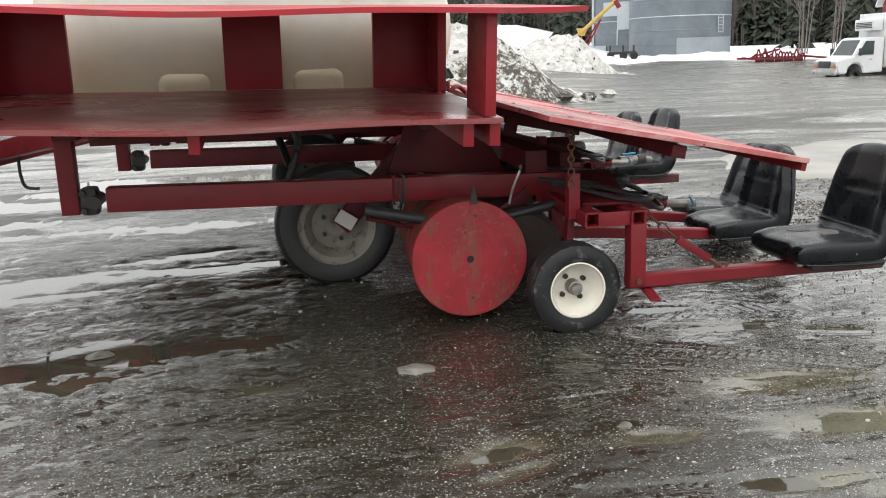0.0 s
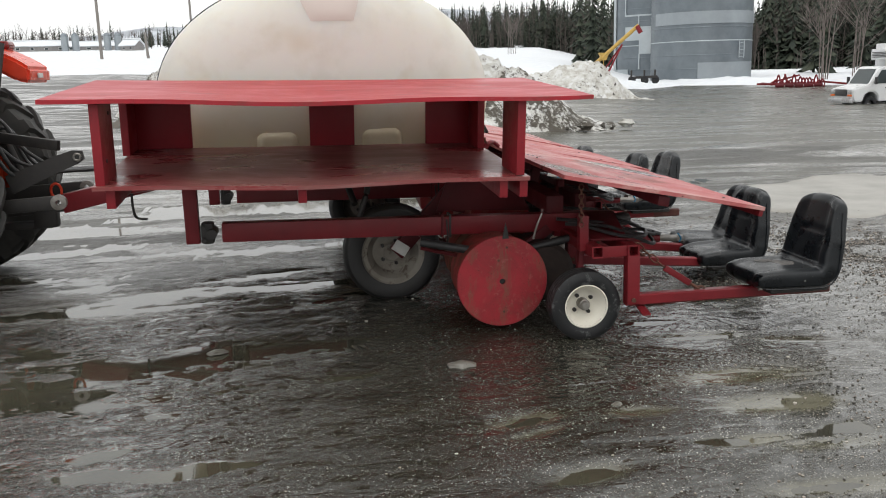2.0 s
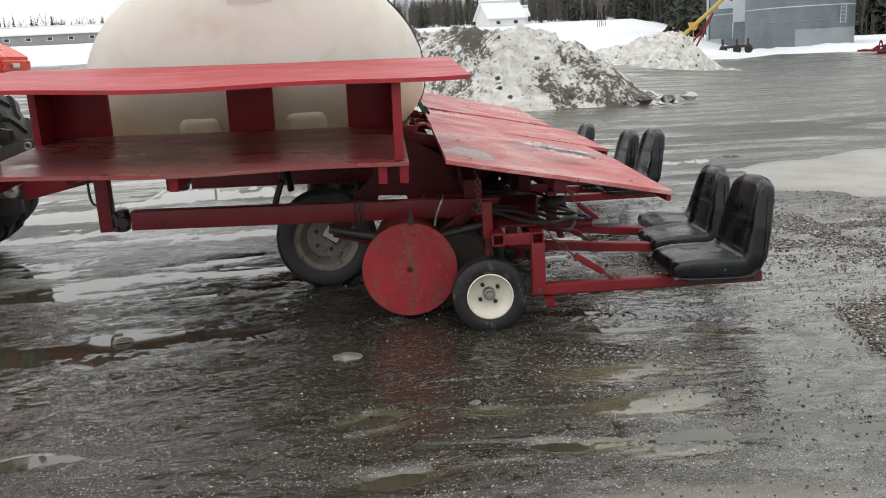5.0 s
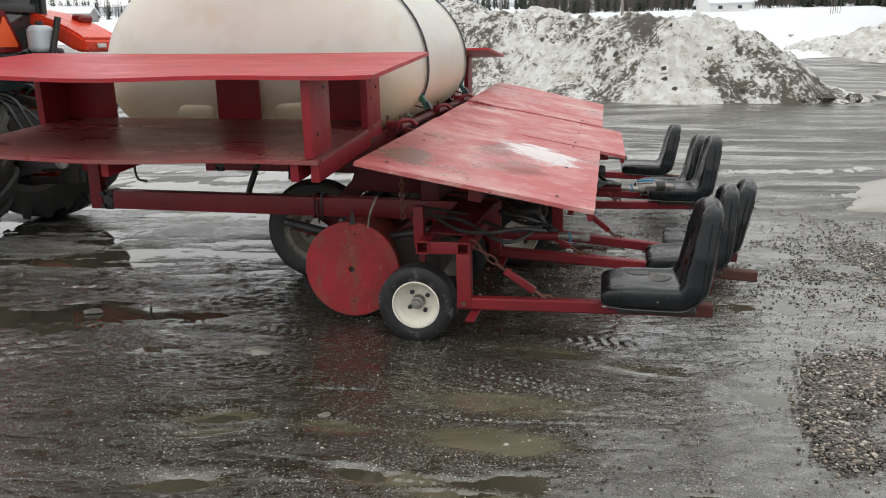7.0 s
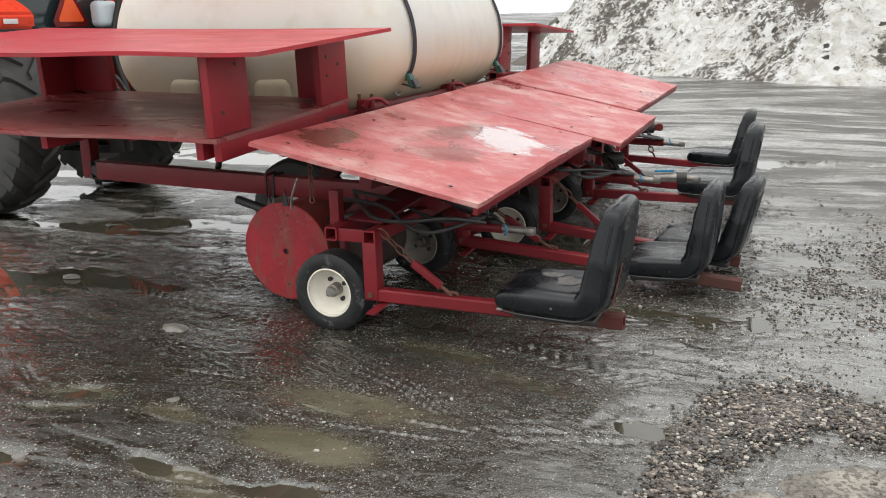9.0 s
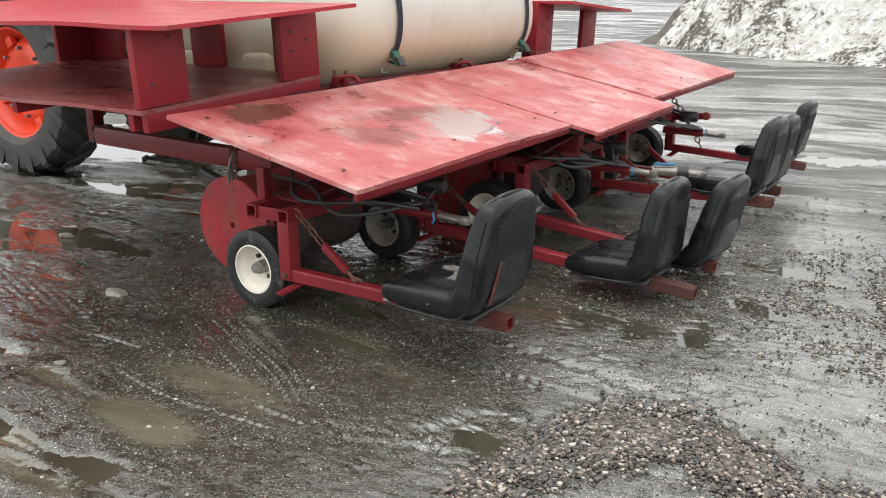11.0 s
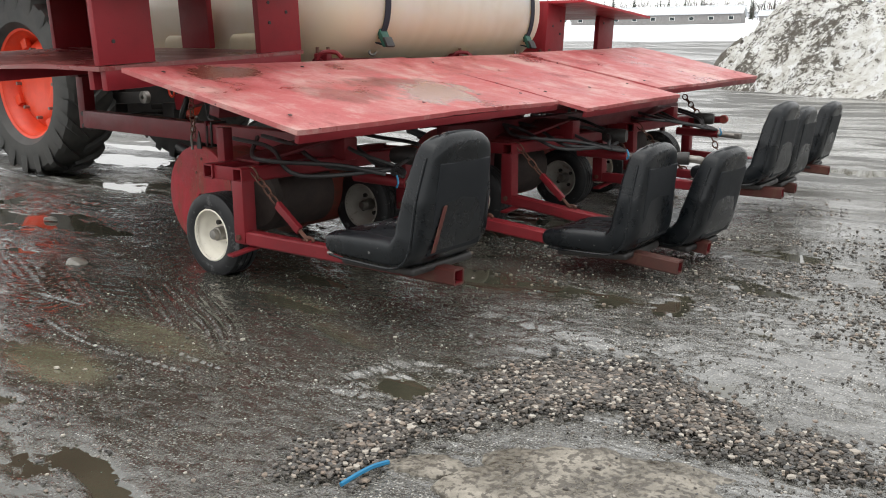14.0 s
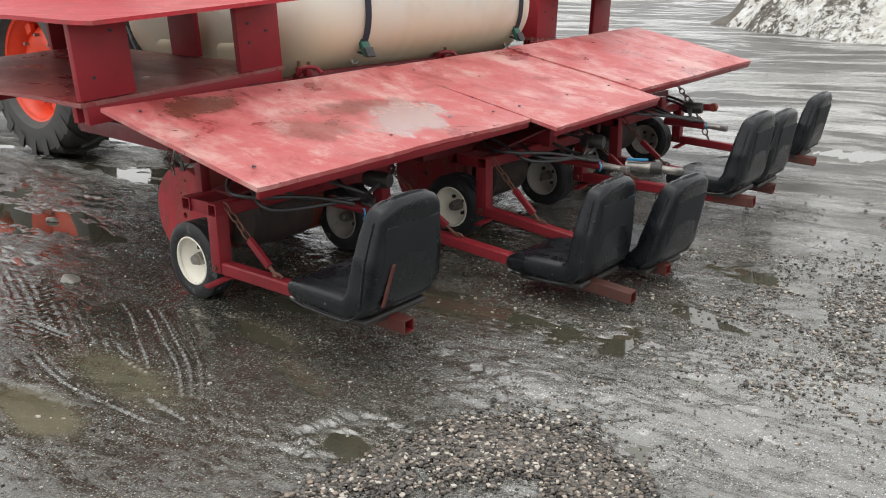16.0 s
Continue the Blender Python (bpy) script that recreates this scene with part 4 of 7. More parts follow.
tagged(ground, "wet dark muddy gravel yard with ruts and tyre prints", "ground", kind="structure")

water = sheet("water", np.linspace(-40, 44, 120), np.linspace(-30, 54, 120), lambda X, Y: terrain(X, Y) - 0.0062 - 0.06 * np.clip((np.hypot(X - 1.5, Y - 3) - 7) / 5, 0, 1), WATER)
tagged(water, "shallow muddy melt water lying in the ruts", "puddle", kind="structure")


# ---- snow field round the yard ----
EDGE = [(-180, 60), (-120, 60), (-75, 70), (-50, 76), (-30, 76), (-12, 72), (-7, 66), (-2, 40), (0, 34), (12, 36), (20, 46), (26, 66), (33, 62), (40, 58), (60, 70), (100, 60), (180, 60)]


def snow_field():
    th = np.radians(np.linspace(-180, 180, 361))
    edge = np.interp(np.degrees(th), [e[0] for e in EDGE], [e[1] for e in EDGE])
    edge = edge + 3.0 * (fbm(th * 9 + 50, th * 0 + 3, 91, 4) - 0.5)
    steps = np.concatenate((np.linspace(0, 4, 14), 4 + np.cumsum(0.5 * 1.16 ** np.arange(44))))
    R = edge[:, None] + steps[None, :]
    X, Y = R * np.sin(th)[:, None] + 2, R * np.cos(th)[:, None] + 2
    rise = np.clip(steps / 2.2, 0, 1)[None, :]
    Z = -0.08 + rise * (0.30 + 0.75 * (fbm(X * 0.25, Y * 0.25, 93, 4) - 0.45)) + 0.25 * rise * (fbm(X * 1.4, Y * 1.4, 95, 3) - 0.5)
    Z = np.where(steps[None, :] > 40, Z * 0 + 0.3 + 0.4 * (fbm(X * 0.03, Y * 0.03, 97, 3) - 0.5), Z) + terrain(X, Y)
    a, b = X.shape
    i = np.arange(a * b).reshape(a, b)
    q = np.stack((i[:-1, :-1], i[1:, :-1], i[1:, 1:], i[:-1, 1:]), -1).reshape(-1, 4)[:, ::-1]
    ob = raw_part("snow_field", np.stack((X, Y, Z), -1).reshape(-1, 3).tolist(), q.tolist(), SNOW)
    return tagged(ob, "white old snow cover on the fields beyond the yard", "snow", kind="structure")


snow_field()


# ---- heaps of ploughed snow ----
def heap(name, spine, seed, label, mat, step=0.09):
    """A ridge of clods along a spine of (x, y, height, half width)."""
    xs = [p[0] for p in spine]
    ys = [p[1] for p in spine]
    w = max(p[3] for p in spine) * 1.3
    gx, gy = np.arange(min(xs) - w, max(xs) + w, step), np.arange(min(ys) - w, max(ys) + w, step)
    X, Y = np.meshgrid(gx, gy, indexing="ij")
    Z = np.full(X.shape, -1.0)
    wob = 0.9 * (fbm(X * 0.45, Y * 0.45, seed, 4) - 0.5)
    for (x0, y0, h0, w0), (x1, y1, h1, w1) in zip(spine, spine[1:]):
        dx, dy = x1 - x0, y1 - y0
        t = np.clip(((X - x0) * dx + (Y - y0) * dy) / (dx * dx + dy * dy), 0, 1)
        d = np.hypot(X - x0 - t * dx, Y - y0 - t * dy) / (w0 + t * (w1 - w0)) + wob * 0.45
        Z = np.maximum(Z, (h0 + t * (h1 - h0)) * (1 - np.clip(d, 0, 1.3) ** 1.35))
    body = np.clip(Z + 0.15, 0, 1)
    Z = Z + body * (0.75 * (fbm(X * 0.9, Y * 0.9, seed + 9, 4) - 0.5) + 0.55 * np.abs(fbm(X * 2.6, Y * 2.6, seed + 20, 3) - 0.5) + 0.30 * (fbm(X * 6, Y * 6, seed + 30, 3, 0.65) - 0.5))
    a, b = X.shape
    i = np.arange(a * b).reshape(a, b)
    keep = (np.maximum.reduce((Z[:-1, :-1], Z[1:, :-1], Z[1:, 1:], Z[:-1, 1:])) > -0.06)
    q = np.stack((i[:-1, :-1], i[1:, :-1], i[1:, 1:], i[:-1, 1:]), -1)[keep]
    used, inv = np.unique(q, return_inverse=True)
    V = np.stack((X, Y, Z), -1).reshape(-1, 3)[used]
    ob = raw_part(name, V.tolist(), inv.reshape(-1, 4).tolist(), mat, smooth=True, sharp=180)
    return tagged(ob, label, "snow heap")


heap("snowbank", [(7.43, 20.47, 0.28, 1.21), (5.95, 20.58, 1.40, 1.86), (4.47, 20.90, 2.01, 2.43), (2.55, 22.84, 1.92, 2.80), (0.06, 24.94, 2.25, 2.80), (-1.86, 27.09, 2.62, 2.70), (-2.86, 28.89, 2.43, 2.33), (-3.69, 31.52, 1.50, 2.05)], 120,
     "long heap of ploughed snow full of dark soil and clods", DIRTY_SNOW)
white_heap = heap("snowbank", [(19.2, 42.6, 0.3, 1.3), (16.3, 42.8, 2.25, 2.8), (13.3, 43.8, 1.6, 2.8)], 150, "rounded heap of whiter ploughed snow", WHITER_SNOW, 0.12)
white_heap.location.z = -0.4
heap("soil_mound", [(-4.25, 26.4, 0.45, 0.85), (-3.55, 27.5, 1.45, 1.40), (-2.85, 28.5, 2.30, 1.65), (-3.20, 30.5, 1.90, 1.65)], 170, "dark soil pushed up against the snow", SOIL, 0.12)


def clods(name, n, where, seed, size, mat, label):
    """Loose lumps strewn at the foot of the heaps."""
    rnd = random.Random(seed)
    V, F = [], []
    for _ in range(n):
        x, y = where(rnd)
        s = size * rnd.choice((0.4, 0.6, 1, 1.6)) * rnd.uniform(0.7, 1.3)
        o = len(V)
        for k in range(3):
            for j in range(6):
                a = 2 * math.pi * j / 6 + k * 0.5
                r = s * (0.62, 1.0, 0.55)[k] * rnd.uniform(0.7, 1.2)
                V.append((x + r * math.cos(a), y + r * math.sin(a), s * (-0.15, 0.35, 0.85)[k] + rnd.uniform(-0.1, 0.1) * s))
        for k in range(2):
            for j in range(6):
                F.append((o + 6 * k + j, o + 6 * k + (j + 1) % 6, o + 6 * k + 6 + (j + 1) % 6, o + 6 * k + 6 + j))
        F.append(tuple(o + 12 + j for j in range(6)))
    ob = raw_part(name, V, F, mat, smooth=False)
    return tagged(ob, label, "clods", kind="stuff")


clods("snow_clods", 260, lambda r: (lambda t: (7.55 - 9.44 * t + r.gauss(0, 0.55), 19.46 + 5.83 * t + r.gauss(0, 0.45)))(r.random()), 5, 0.13, DIRTY_SNOW,
      "loose dirty lumps of snow and soil at the foot of the heap")


# ---- grain bins and yard machines far off ----
def grain_bin(x, y, radius, height, label, panels=False):
    b = thing("grain_bin", label, "silo", "grain bins", (x, y, 0.1))
    prof = []
    rows = int(height / 0.11)
    for i in range(rows * 2 + 1):
        prof.append((radius + (0.022 if i % 2 else -0.022), 0.055 * i))
    part("wall", lathe(prof, steps=72), GALV, b, sharp=80)
    part("roof", lathe([(radius + 0.12, height), (radius * 0.5, height + radius * 0.28), (0.35, height + radius * 0.5), (0, height + radius * 0.5)], steps=36), GALV_LIGHT, b)
    for k in range(1, int(height / 1.12)):
        part("band", lathe([(radius + 0.03, 1.12 * k - 0.04), (radius + 0.045, 1.12 * k), (radius + 0.03, 1.12 * k + 0.04)], steps=72), GALV_LIGHT if k == 3 else GALV, b)
    return b


def arc_panel(parent, x_from, x_to, z0, z1, radius, mat, label):
    bm = bmesh.new()
    cuts = max(2, int(abs(x_to - x_from) / 4))
    for i in range(cuts):
        a0 = radians(x_from + (x_to - x_from) * i / cuts)
        a1 = radians(x_from + (x_to - x_from) * (i + 1) / cuts)
        r = radius + 0.08
        vs = [bm.verts.new((r * math.sin(a), -r * math.cos(a), z)) for a, z in ((a0, z0), (a1, z0), (a1, z1), (a0, z1))]
        bm.faces.new(vs)
    bmesh.ops.remove_doubles(bm, verts=bm.verts, dist=1e-4)
    g = bmesh.ops.solidify(bm, geom=bm.faces[:], thickness=0.02)
    return part("panel", bm, mat, parent, label)


big = grain_bin(37.05, 70.1, 4.25, 9.5, "tall corrugated galvanised steel grain bin in the snow")
arc_panel(big, -30, 45, 0.1, 1.6, 4.30, GALV_MID, "paler sheet band at the foot")
# the shiny band at mid height is put in as a paler colour
arc_panel(big, -88, 60, 4.75, 5.75, 4.25, GALV_MID, "sheet ring at mid height, its shine painted as paler grey")
lad = bmesh.new()
for s in (-0.22, 0.22):
    add_beam(lad, (1.5 + s, -4.22, 1.9), (1.5 + s, -4.22, 3.3), 0.05, 0.05, 0)
for k in range(5):
    add_beam(lad, (1.28, -4.22, 2.0 + 0.28 * k), (1.72, -4.22, 2.0 + 0.28 * k), 0.04, 0.04, 0)
part("ladder", lad, GALV_LIGHT, big)
small = grain_bin(37.0, 79.2, 4.0, 9.0, "patched galvanised grain bin with pale replacement panels")
for a0, a1, z0, z1 in ((-46.5, -24, 2.6, 5.1), (-68, -46.5, 3.85, 5.1), (-89, -63, 0.0, 1.2), (-69, -24, 7.65, 7.8), (-69, -24, 6.05, 6.2), (-69, -67, 6.2, 7.65),
                       (-48, -46.5, 5.1, 6.05), (-47, -45.3, 1.2, 2.6), (-47, -45, 7.8, 9.0), (-100, -90, 0.2, 9.0)):
    arc_panel(small, a0, a1, z0, z1, 4.0, GALV_LIGHT, "pale galvanised panel")

auger = thing("grain_auger", "yellow and red tube auger leaning beside the bins", "auger", at=(0.2, 2.2, -0.6))
part("tube", rod((23.2, 65.0, 0.2), (28.8, 62.8, 5.35), 0.15, 16), YELLOW, auger)
part("spout", rod((28.65, 62.8, 5.3), (28.95, 62.7, 4.75), 0.19, 12), RED_STEEL, auger)
for y in (62.9, 64.9):
    part("truss", rod((25.6, y, 0.4), (27.6, 63.2, 3.9), 0.07, 8), RED_STEEL, auger)
    part("wheel", lathe([(0, -0.1), (0.34, -0.1), (0.38, 0), (0.34, 0.1), (0, 0.1)], at(26.0, y, 0.38) @ AXLE, 20), RUBBER, auger)
for x, z in ((24.7, 2.1), (26.3, 3.0)):
    part("hopper", plate([(-0.45, 0.3), (0.45, 0.3), (0.15, -0.3), (-0.15, -0.3)], 0.3, at(x, 64.0, z, 90, 0, 0)), YELLOW, auger)
    part("hopper_leg", rod((x, 63.9, z - 0.3), (x, 63.9, 0.1), 0.04, 6), YELLOW, auger)

jack = thing("bin_unloader", "small dark wheeled bin unloader on the snow", "machine", at=(-5.4, 1.8, -0.1))
part("frame", beam((33.4, 62.6, 0.75), (35.6, 62.2, 0.8), 0.25, 0.2), BLACK_METAL, jack)
for x in (33.5, 34.6, 35.5):
    part("wheel", lathe([(0, -0.08), (0.3, -0.08), (0.33, 0), (0.3, 0.08), (0, 0.08)], at(x, 62.3, 0.55) @ AXLE, 16), RUBBER, jack)
    part("post", beam((x, 62.4, 0.6), (x, 62.4, 1.35), 0.12, 0.12), BLACK_METAL, jack)

til = thing("tillage_implement", "folded red field cultivator parked on the snow edge", "implement", at=(-9.1, 1.4, -0.3))
rnd = random.Random(8)
for i in range(5):
    part("frame_bar", beam((40.0, 50.2 + 0.7 * i, 0.55), (44.6, 48.4 + 0.7 * i, 0.55), 0.16, 0.16), RED_STEEL, til)
for i in range(16):
    x, y = 40.2 + 0.29 * i, 50.3 - 0.12 * i
    part("shank", pipe([(x, y - 0.1, 0.6), (x + 0.15, y - 0.3, 0.75 + 0.55 * rnd.random()), (x + 0.4, y - 0.35, 0.55), (x + 0.25, y - 0.3, 0.05)], 0.075, 5, 6), RED_STEEL, til)
    if i % 3 == 0:
        part("cross_bar", beam((x, y, 0.52), (x + 0.4, y + 2.6, 0.62), 0.14, 0.14), RED_STEEL, til)
for i in range(5):
    part("gang", rod((40.4 + 0.9 * i, 50.0 - 0.35 * i, 0.42), (41.2 + 0.9 * i, 49.7 - 0.35 * i, 0.42), 0.20, 12), RED_DARK, til)
part("mast", beam((42.0, 50.2, 0.6), (41.6, 50.3, 1.35), 0.16, 0.16), RED_STEEL, til)
part("wing", beam((40.2, 50.4, 0.7), (42.8, 49.4, 1.25), 0.18, 0.14), RED_STEEL, til)
part("tongue", beam((44.6, 48.6, 0.7), (47.2, 47.4, 0.45), 0.16, 0.16), RED_STEEL, til)
til.matrix_basis = Matrix.Translation((33.9, 51.0, -0.35)) @ Matrix.Diagonal((0.62, 0.62, 0.8, 1)) @ Matrix.Translation((-42.3, -49.5, 0))


# ---- delivery truck ----
def truck():
    t = thing("box_truck", "white cutaway box truck with refrigeration unit over the cab", "truck", at=(23.45, 31.6, -0.68), turn=(0, 0, -6))
    t.matrix_basis = t.matrix_basis @ Matrix.Diagonal((0.74, 0.90, 0.90, 1))
    # local x runs backwards from the front bumper
    side = [(0.12, 0.62), (0.05, 0.95), (0.12, 1.10), (1.02, 1.26), (1.55, 1.98), (1.85, 2.08), (2.75, 2.08), (2.75, 0.55), (1.62, 0.5), (1.55, 0.78), (1.3, 0.95), (1.0, 0.95), (0.75, 0.78), (0.68, 0.5), (0.2, 0.5)]
    bm = bmesh.new()
    add_plate(bm, side, 1.92, at(0, 0.96, 0, 90, 0, 0))
    bmesh.ops.bevel(bm, geom=bm.edges[:], offset=0.05, segments=2, affect="EDGES")
    part("cab", bm, TRUCK_WHITE, t)
    part("windscreen", plate([(-0.78, 0), (0.78, 0), (0.70, 0.80), (-0.70, 0.80)], 0.02, at(1.055, 0, 1.31, 53.6, 0, -90)), GLASS_DARK, t)
    for s in (-1, 1):
        win = part("side_window", plate([(1.25, 1.32), (2.15, 1.32), (2.15, 1.92), (1.66, 1.92)], 0.02, at(0, s * 0.97 + 0.01, 0, 90, 0, 0)), GLASS_DARK, t)
        part("door_handle", box((0.14, 0.03, 0.03), at(2.0, s * 0.985, 1.12)), BLACK_TRIM, t)
        part("mirror", box((0.14, 0.12, 0.32), at(1.25, s * 1.16, 1.45), 0.02), BLACK_TRIM, t)
        part("headlight", box((0.05, 0.34, 0.2), at(0.055, s * 0.72, 0.96), 0.01), CHROME, t)
        part("turn_light", box((0.05, 0.34, 0.09), at(0.05, s * 0.72, 0.80), 0.01), LENS_AMBER, t)
    part("grille", box((0.05, 0.95, 0.30), at(0.04, 0, 0.92), 0.01), BLACK_TRIM, t)
    part("bumper", box((0.22, 1.95, 0.22), at(0.03, 0, 0.56), 0.03), CHROME, t)
    part("cargo_box", box((4.2, 2.3, 2.35), at(4.9, 0, 1.95), 0.03), TRUCK_WHITE, t, "plain white insulated box")
    ref = part("refrigeration_unit", box((0.55, 1.5, 0.5), at(2.5, 0, 2.62), 0.06), TRUCK_WHITE, t)
    for k in range(4):
        part("vent_slat", box((0.03, 1.2, 0.035), at(2.21, 0, 2.5 + 0.07 * k), 0), BLACK_TRIM, ref)
    part("chassis", box((6.4, 0.9, 0.25), at(3.6, 0, 0.55), 0.02), BLACK_METAL, t)
    for x in (1.15, 5.4):
        for s in (-1, 1):
            w = part("wheel", lathe([(0.2, -0.12), (0.34, -0.12), (0.375, -0.06), (0.375, 0.06), (0.34, 0.12), (0.2, 0.12)], at(x, s * 0.84, 0.375) @ AXLE, 28), RUBBER, t)
            part("rim", lathe([(0, s * 0.05), (0.1, s * 0.09), (0.16, s * 0.04), (0.21, s * 0.11)], at(x, s * 0.84, 0.375) @ AXLE, 24), CHROME, w)


truck()


# ---- farm buildings ----
def shed(x, y, length, depth, wall, rise, turn, label, mat, windows=0, name="farm_shed", z=0.0):
    s = thing(name, label, "building", at=(x, y, float(terrain(x, y))), turn=(0, 0, turn))
    bm = bmesh.new()
    add_plate(bm, [(-depth / 2, 0), (depth / 2, 0), (depth / 2, wall), (0, wall + rise), (-depth / 2, wall)], length, at(-length / 2, 0, 0, 90, 0, 90))
    part("wall", bm, mat, s)
    for sg in (-1, 1):
        run = math.hypot(depth / 2, rise)
        ang = math.degrees(math.atan2(rise, depth / 2))
        m = at(0, sg * depth / 4, wall + rise / 2 + 0.12, -sg * ang, 0, 0)
        part("roof", box((length + 0.8, run + 0.9, 0.22), m, 0.05), SNOW, s, "roof pitch covered in snow")
    for k in range(windows):
        wx = -length / 2 + length * (k + 0.5) / windows
        w = part("window", box((length / windows * 0.22, 0.06, wall * 0.3), at(wx, -depth / 2 - 0.02, wall * 0.55), 0.01), GLASS_DARK, s)
        part("frame", box((length / windows * 0.28, 0.04, wall * 0.38), at(wx, -depth / 2 - 0.005, wall * 0.55), 0.01), WHITE_CARD, w)
    return s


def polar(deg, dist):
    return 0.4 + dist * math.sin(radians(deg)), -1.0 + dist * math.cos(radians(deg))


shed(*polar(44.4, 64), 12, 9, 3.4, 2.0, -30, "red sided building with a snow covered roof", BARN_RED, 3, "red_barn")
shed(*polar(-8.4, 215), 3.6, 4, 1.4, 1.2, -25, "small grey farm shed in the snow", BARN_GREY, 2)
shed(*polar(-13.6, 225), 12, 6, 1.4, 1.1, 12, "long low farm shed under snow", BARN_GREY, 4)
shed(*polar(-10.8, 235), 12, 6, 1.2, 1.0, 5, "low farm building with a snowy roof", BARN_GREY, 3)
for deg in (-12.2, -11.6, -9.8, -9.2):
    x, y = polar(deg, 220)
    b = thing("farm_silo", "slim pale galvanised tower silo of a distant farm", "silo", "tower silos", (x, y, float(terrain(x, y)) - 0.3))
    part("wall", lathe([(0.8, 0), (0.8, 3.9)], steps=24), GALV_MID, b)
    part("dome", lathe([(0.83, 3.9), (0.6, 4.4), (0.25, 4.65), (0, 4.7)], steps=24), GALV, b)
for deg, dist, ln in ((-21.0, 190, 34), (-33.3, 210, 22), (-40.3, 200, 30)):
    x, y = polar(deg, dist)
    shed(x, y, ln, 10, 1.9, 1.5, -deg * 0.6, "long white roofed barn behind the snow field", BARN_GREY, 9)
shed(21.0, 130, 5.6, 5.2, 1.5, 2.2, 15, "small white cottage at the wood edge", WHITE_CARD, 2, "cottage")
shed(26.3, 146, 3, 3, 1.6, 1.2, 5, "little white hut at the wood edge", WHITE_CARD, 1, "hut")


# ---- poles and wires ----
def utility_pole(deg, dist, height, lean, arm=True):
    x, y = polar(deg, dist)
    p = thing("utility_pole", "weathered grey wooden utility pole beside the road", "pole", "utility poles", (x, y, float(terrain(x, y))))
    top = Vector((lean, 0, height))
    part("pole", rod((0, 0, -0.3), top, 0.20, 12, 0.14), POLE_WOOD, p)
    if arm:
        part("cross_arm", beam(top - Vector((1.2, 0, 0.35)), top + Vector((1.2, 0, -0.35)), 0.1, 0.12), POLE_WOOD, p)
        for s in (-1.1, -0.4, 0.4, 1.1):
            part("insulator", lathe([(0, 0), (0.05, 0), (0.07, 0.08), (0.04, 0.2), (0, 0.22)], Matrix.Translation(top + Vector((s, 0, -0.28))), 10), GLASS_DARK, p)
    return Vector((x, y, float(terrain(x, y)))) + top


tops = [utility_pole(-46, 62, 9.0, 0), utility_pole(-10.3, 120, 15, 0, False), utility_pole(-4.85, 150, 12.5, 0), utility_pole(3, 120, 10.5, 0)]
utility_pole(-7.6, 120, 3.6, -0.2, False)
for k, dz in enumerate((-0.2, -1.6)):
    wire = bmesh.new()
    for a, b in zip(tops, tops[1:]):
        a, b = a + Vector((0, 0, dz)), b + Vector((0, 0, dz))
        pts = [a.lerp(b, i / 12) - Vector((0, 0, 1.4 * math.sin(math.pi * i / 12))) for i in range(13)]
        add_pipe(wire, pts, 0.022, 5)
    tagged(part("overhead_wire", wire, BLACK_METAL), "thin sagging overhead wire between the poles", "wire")


# ---- woods and hills ----
def conifer(V, F, x, y, z, h, rnd):
    r0 = h * rnd.uniform(0.12, 0.17)
    tiers = 17
    o = len(V)
    for a in (0, 2.1, 4.2):
        V.append((x + 0.018 * h * math.cos(a), y + 0.018 * h * math.sin(a), z))
    V.append((x, y, z + h))
    F += [(o, o + 1, o + 3), (o + 1, o + 2, o + 3), (o + 2, o, o + 3)]
    for k in range(tiers):
        t = k / (tiers - 1)
        r = r0 * (1 - t) ** 0.75 * rnd.uniform(0.75, 1.15) + 0.012 * h
        n = 7 if t < 0.7 else 5
        a0 = rnd.uniform(0, 6.28)
        for i in range(n):
            if rnd.random() < 0.08:
                continue
            a = a0 + 6.283 * i / n + rnd.uniform(-0.4, 0.4)
            zz = z + h * (0.08 + 0.89 * t + rnd.uniform(-0.025, 0.025))
            rr = r * rnd.uniform(0.55, 1.25)
            c, s = math.cos(a), math.sin(a)
            w = rr * rnd.uniform(0.22, 0.36)
            drop = rr * rnd.uniform(0.15, 0.6)
            up = h * 0.045
            o = len(V)
            V += [(x, y, zz + up), (x + 0.6 * rr * c - w * s, y + 0.6 * rr * s + w * c, zz - drop * 0.5),
                  (x + rr * c, y + rr * s, zz - drop * rnd.uniform(0.5, 1.1)), (x + 0.6 * rr * c + w * s, y + 0.6 * rr * s - w * c, zz - drop * 0.5)]
            F += [(o, o + 1, o + 2), (o, o + 2, o + 3)]


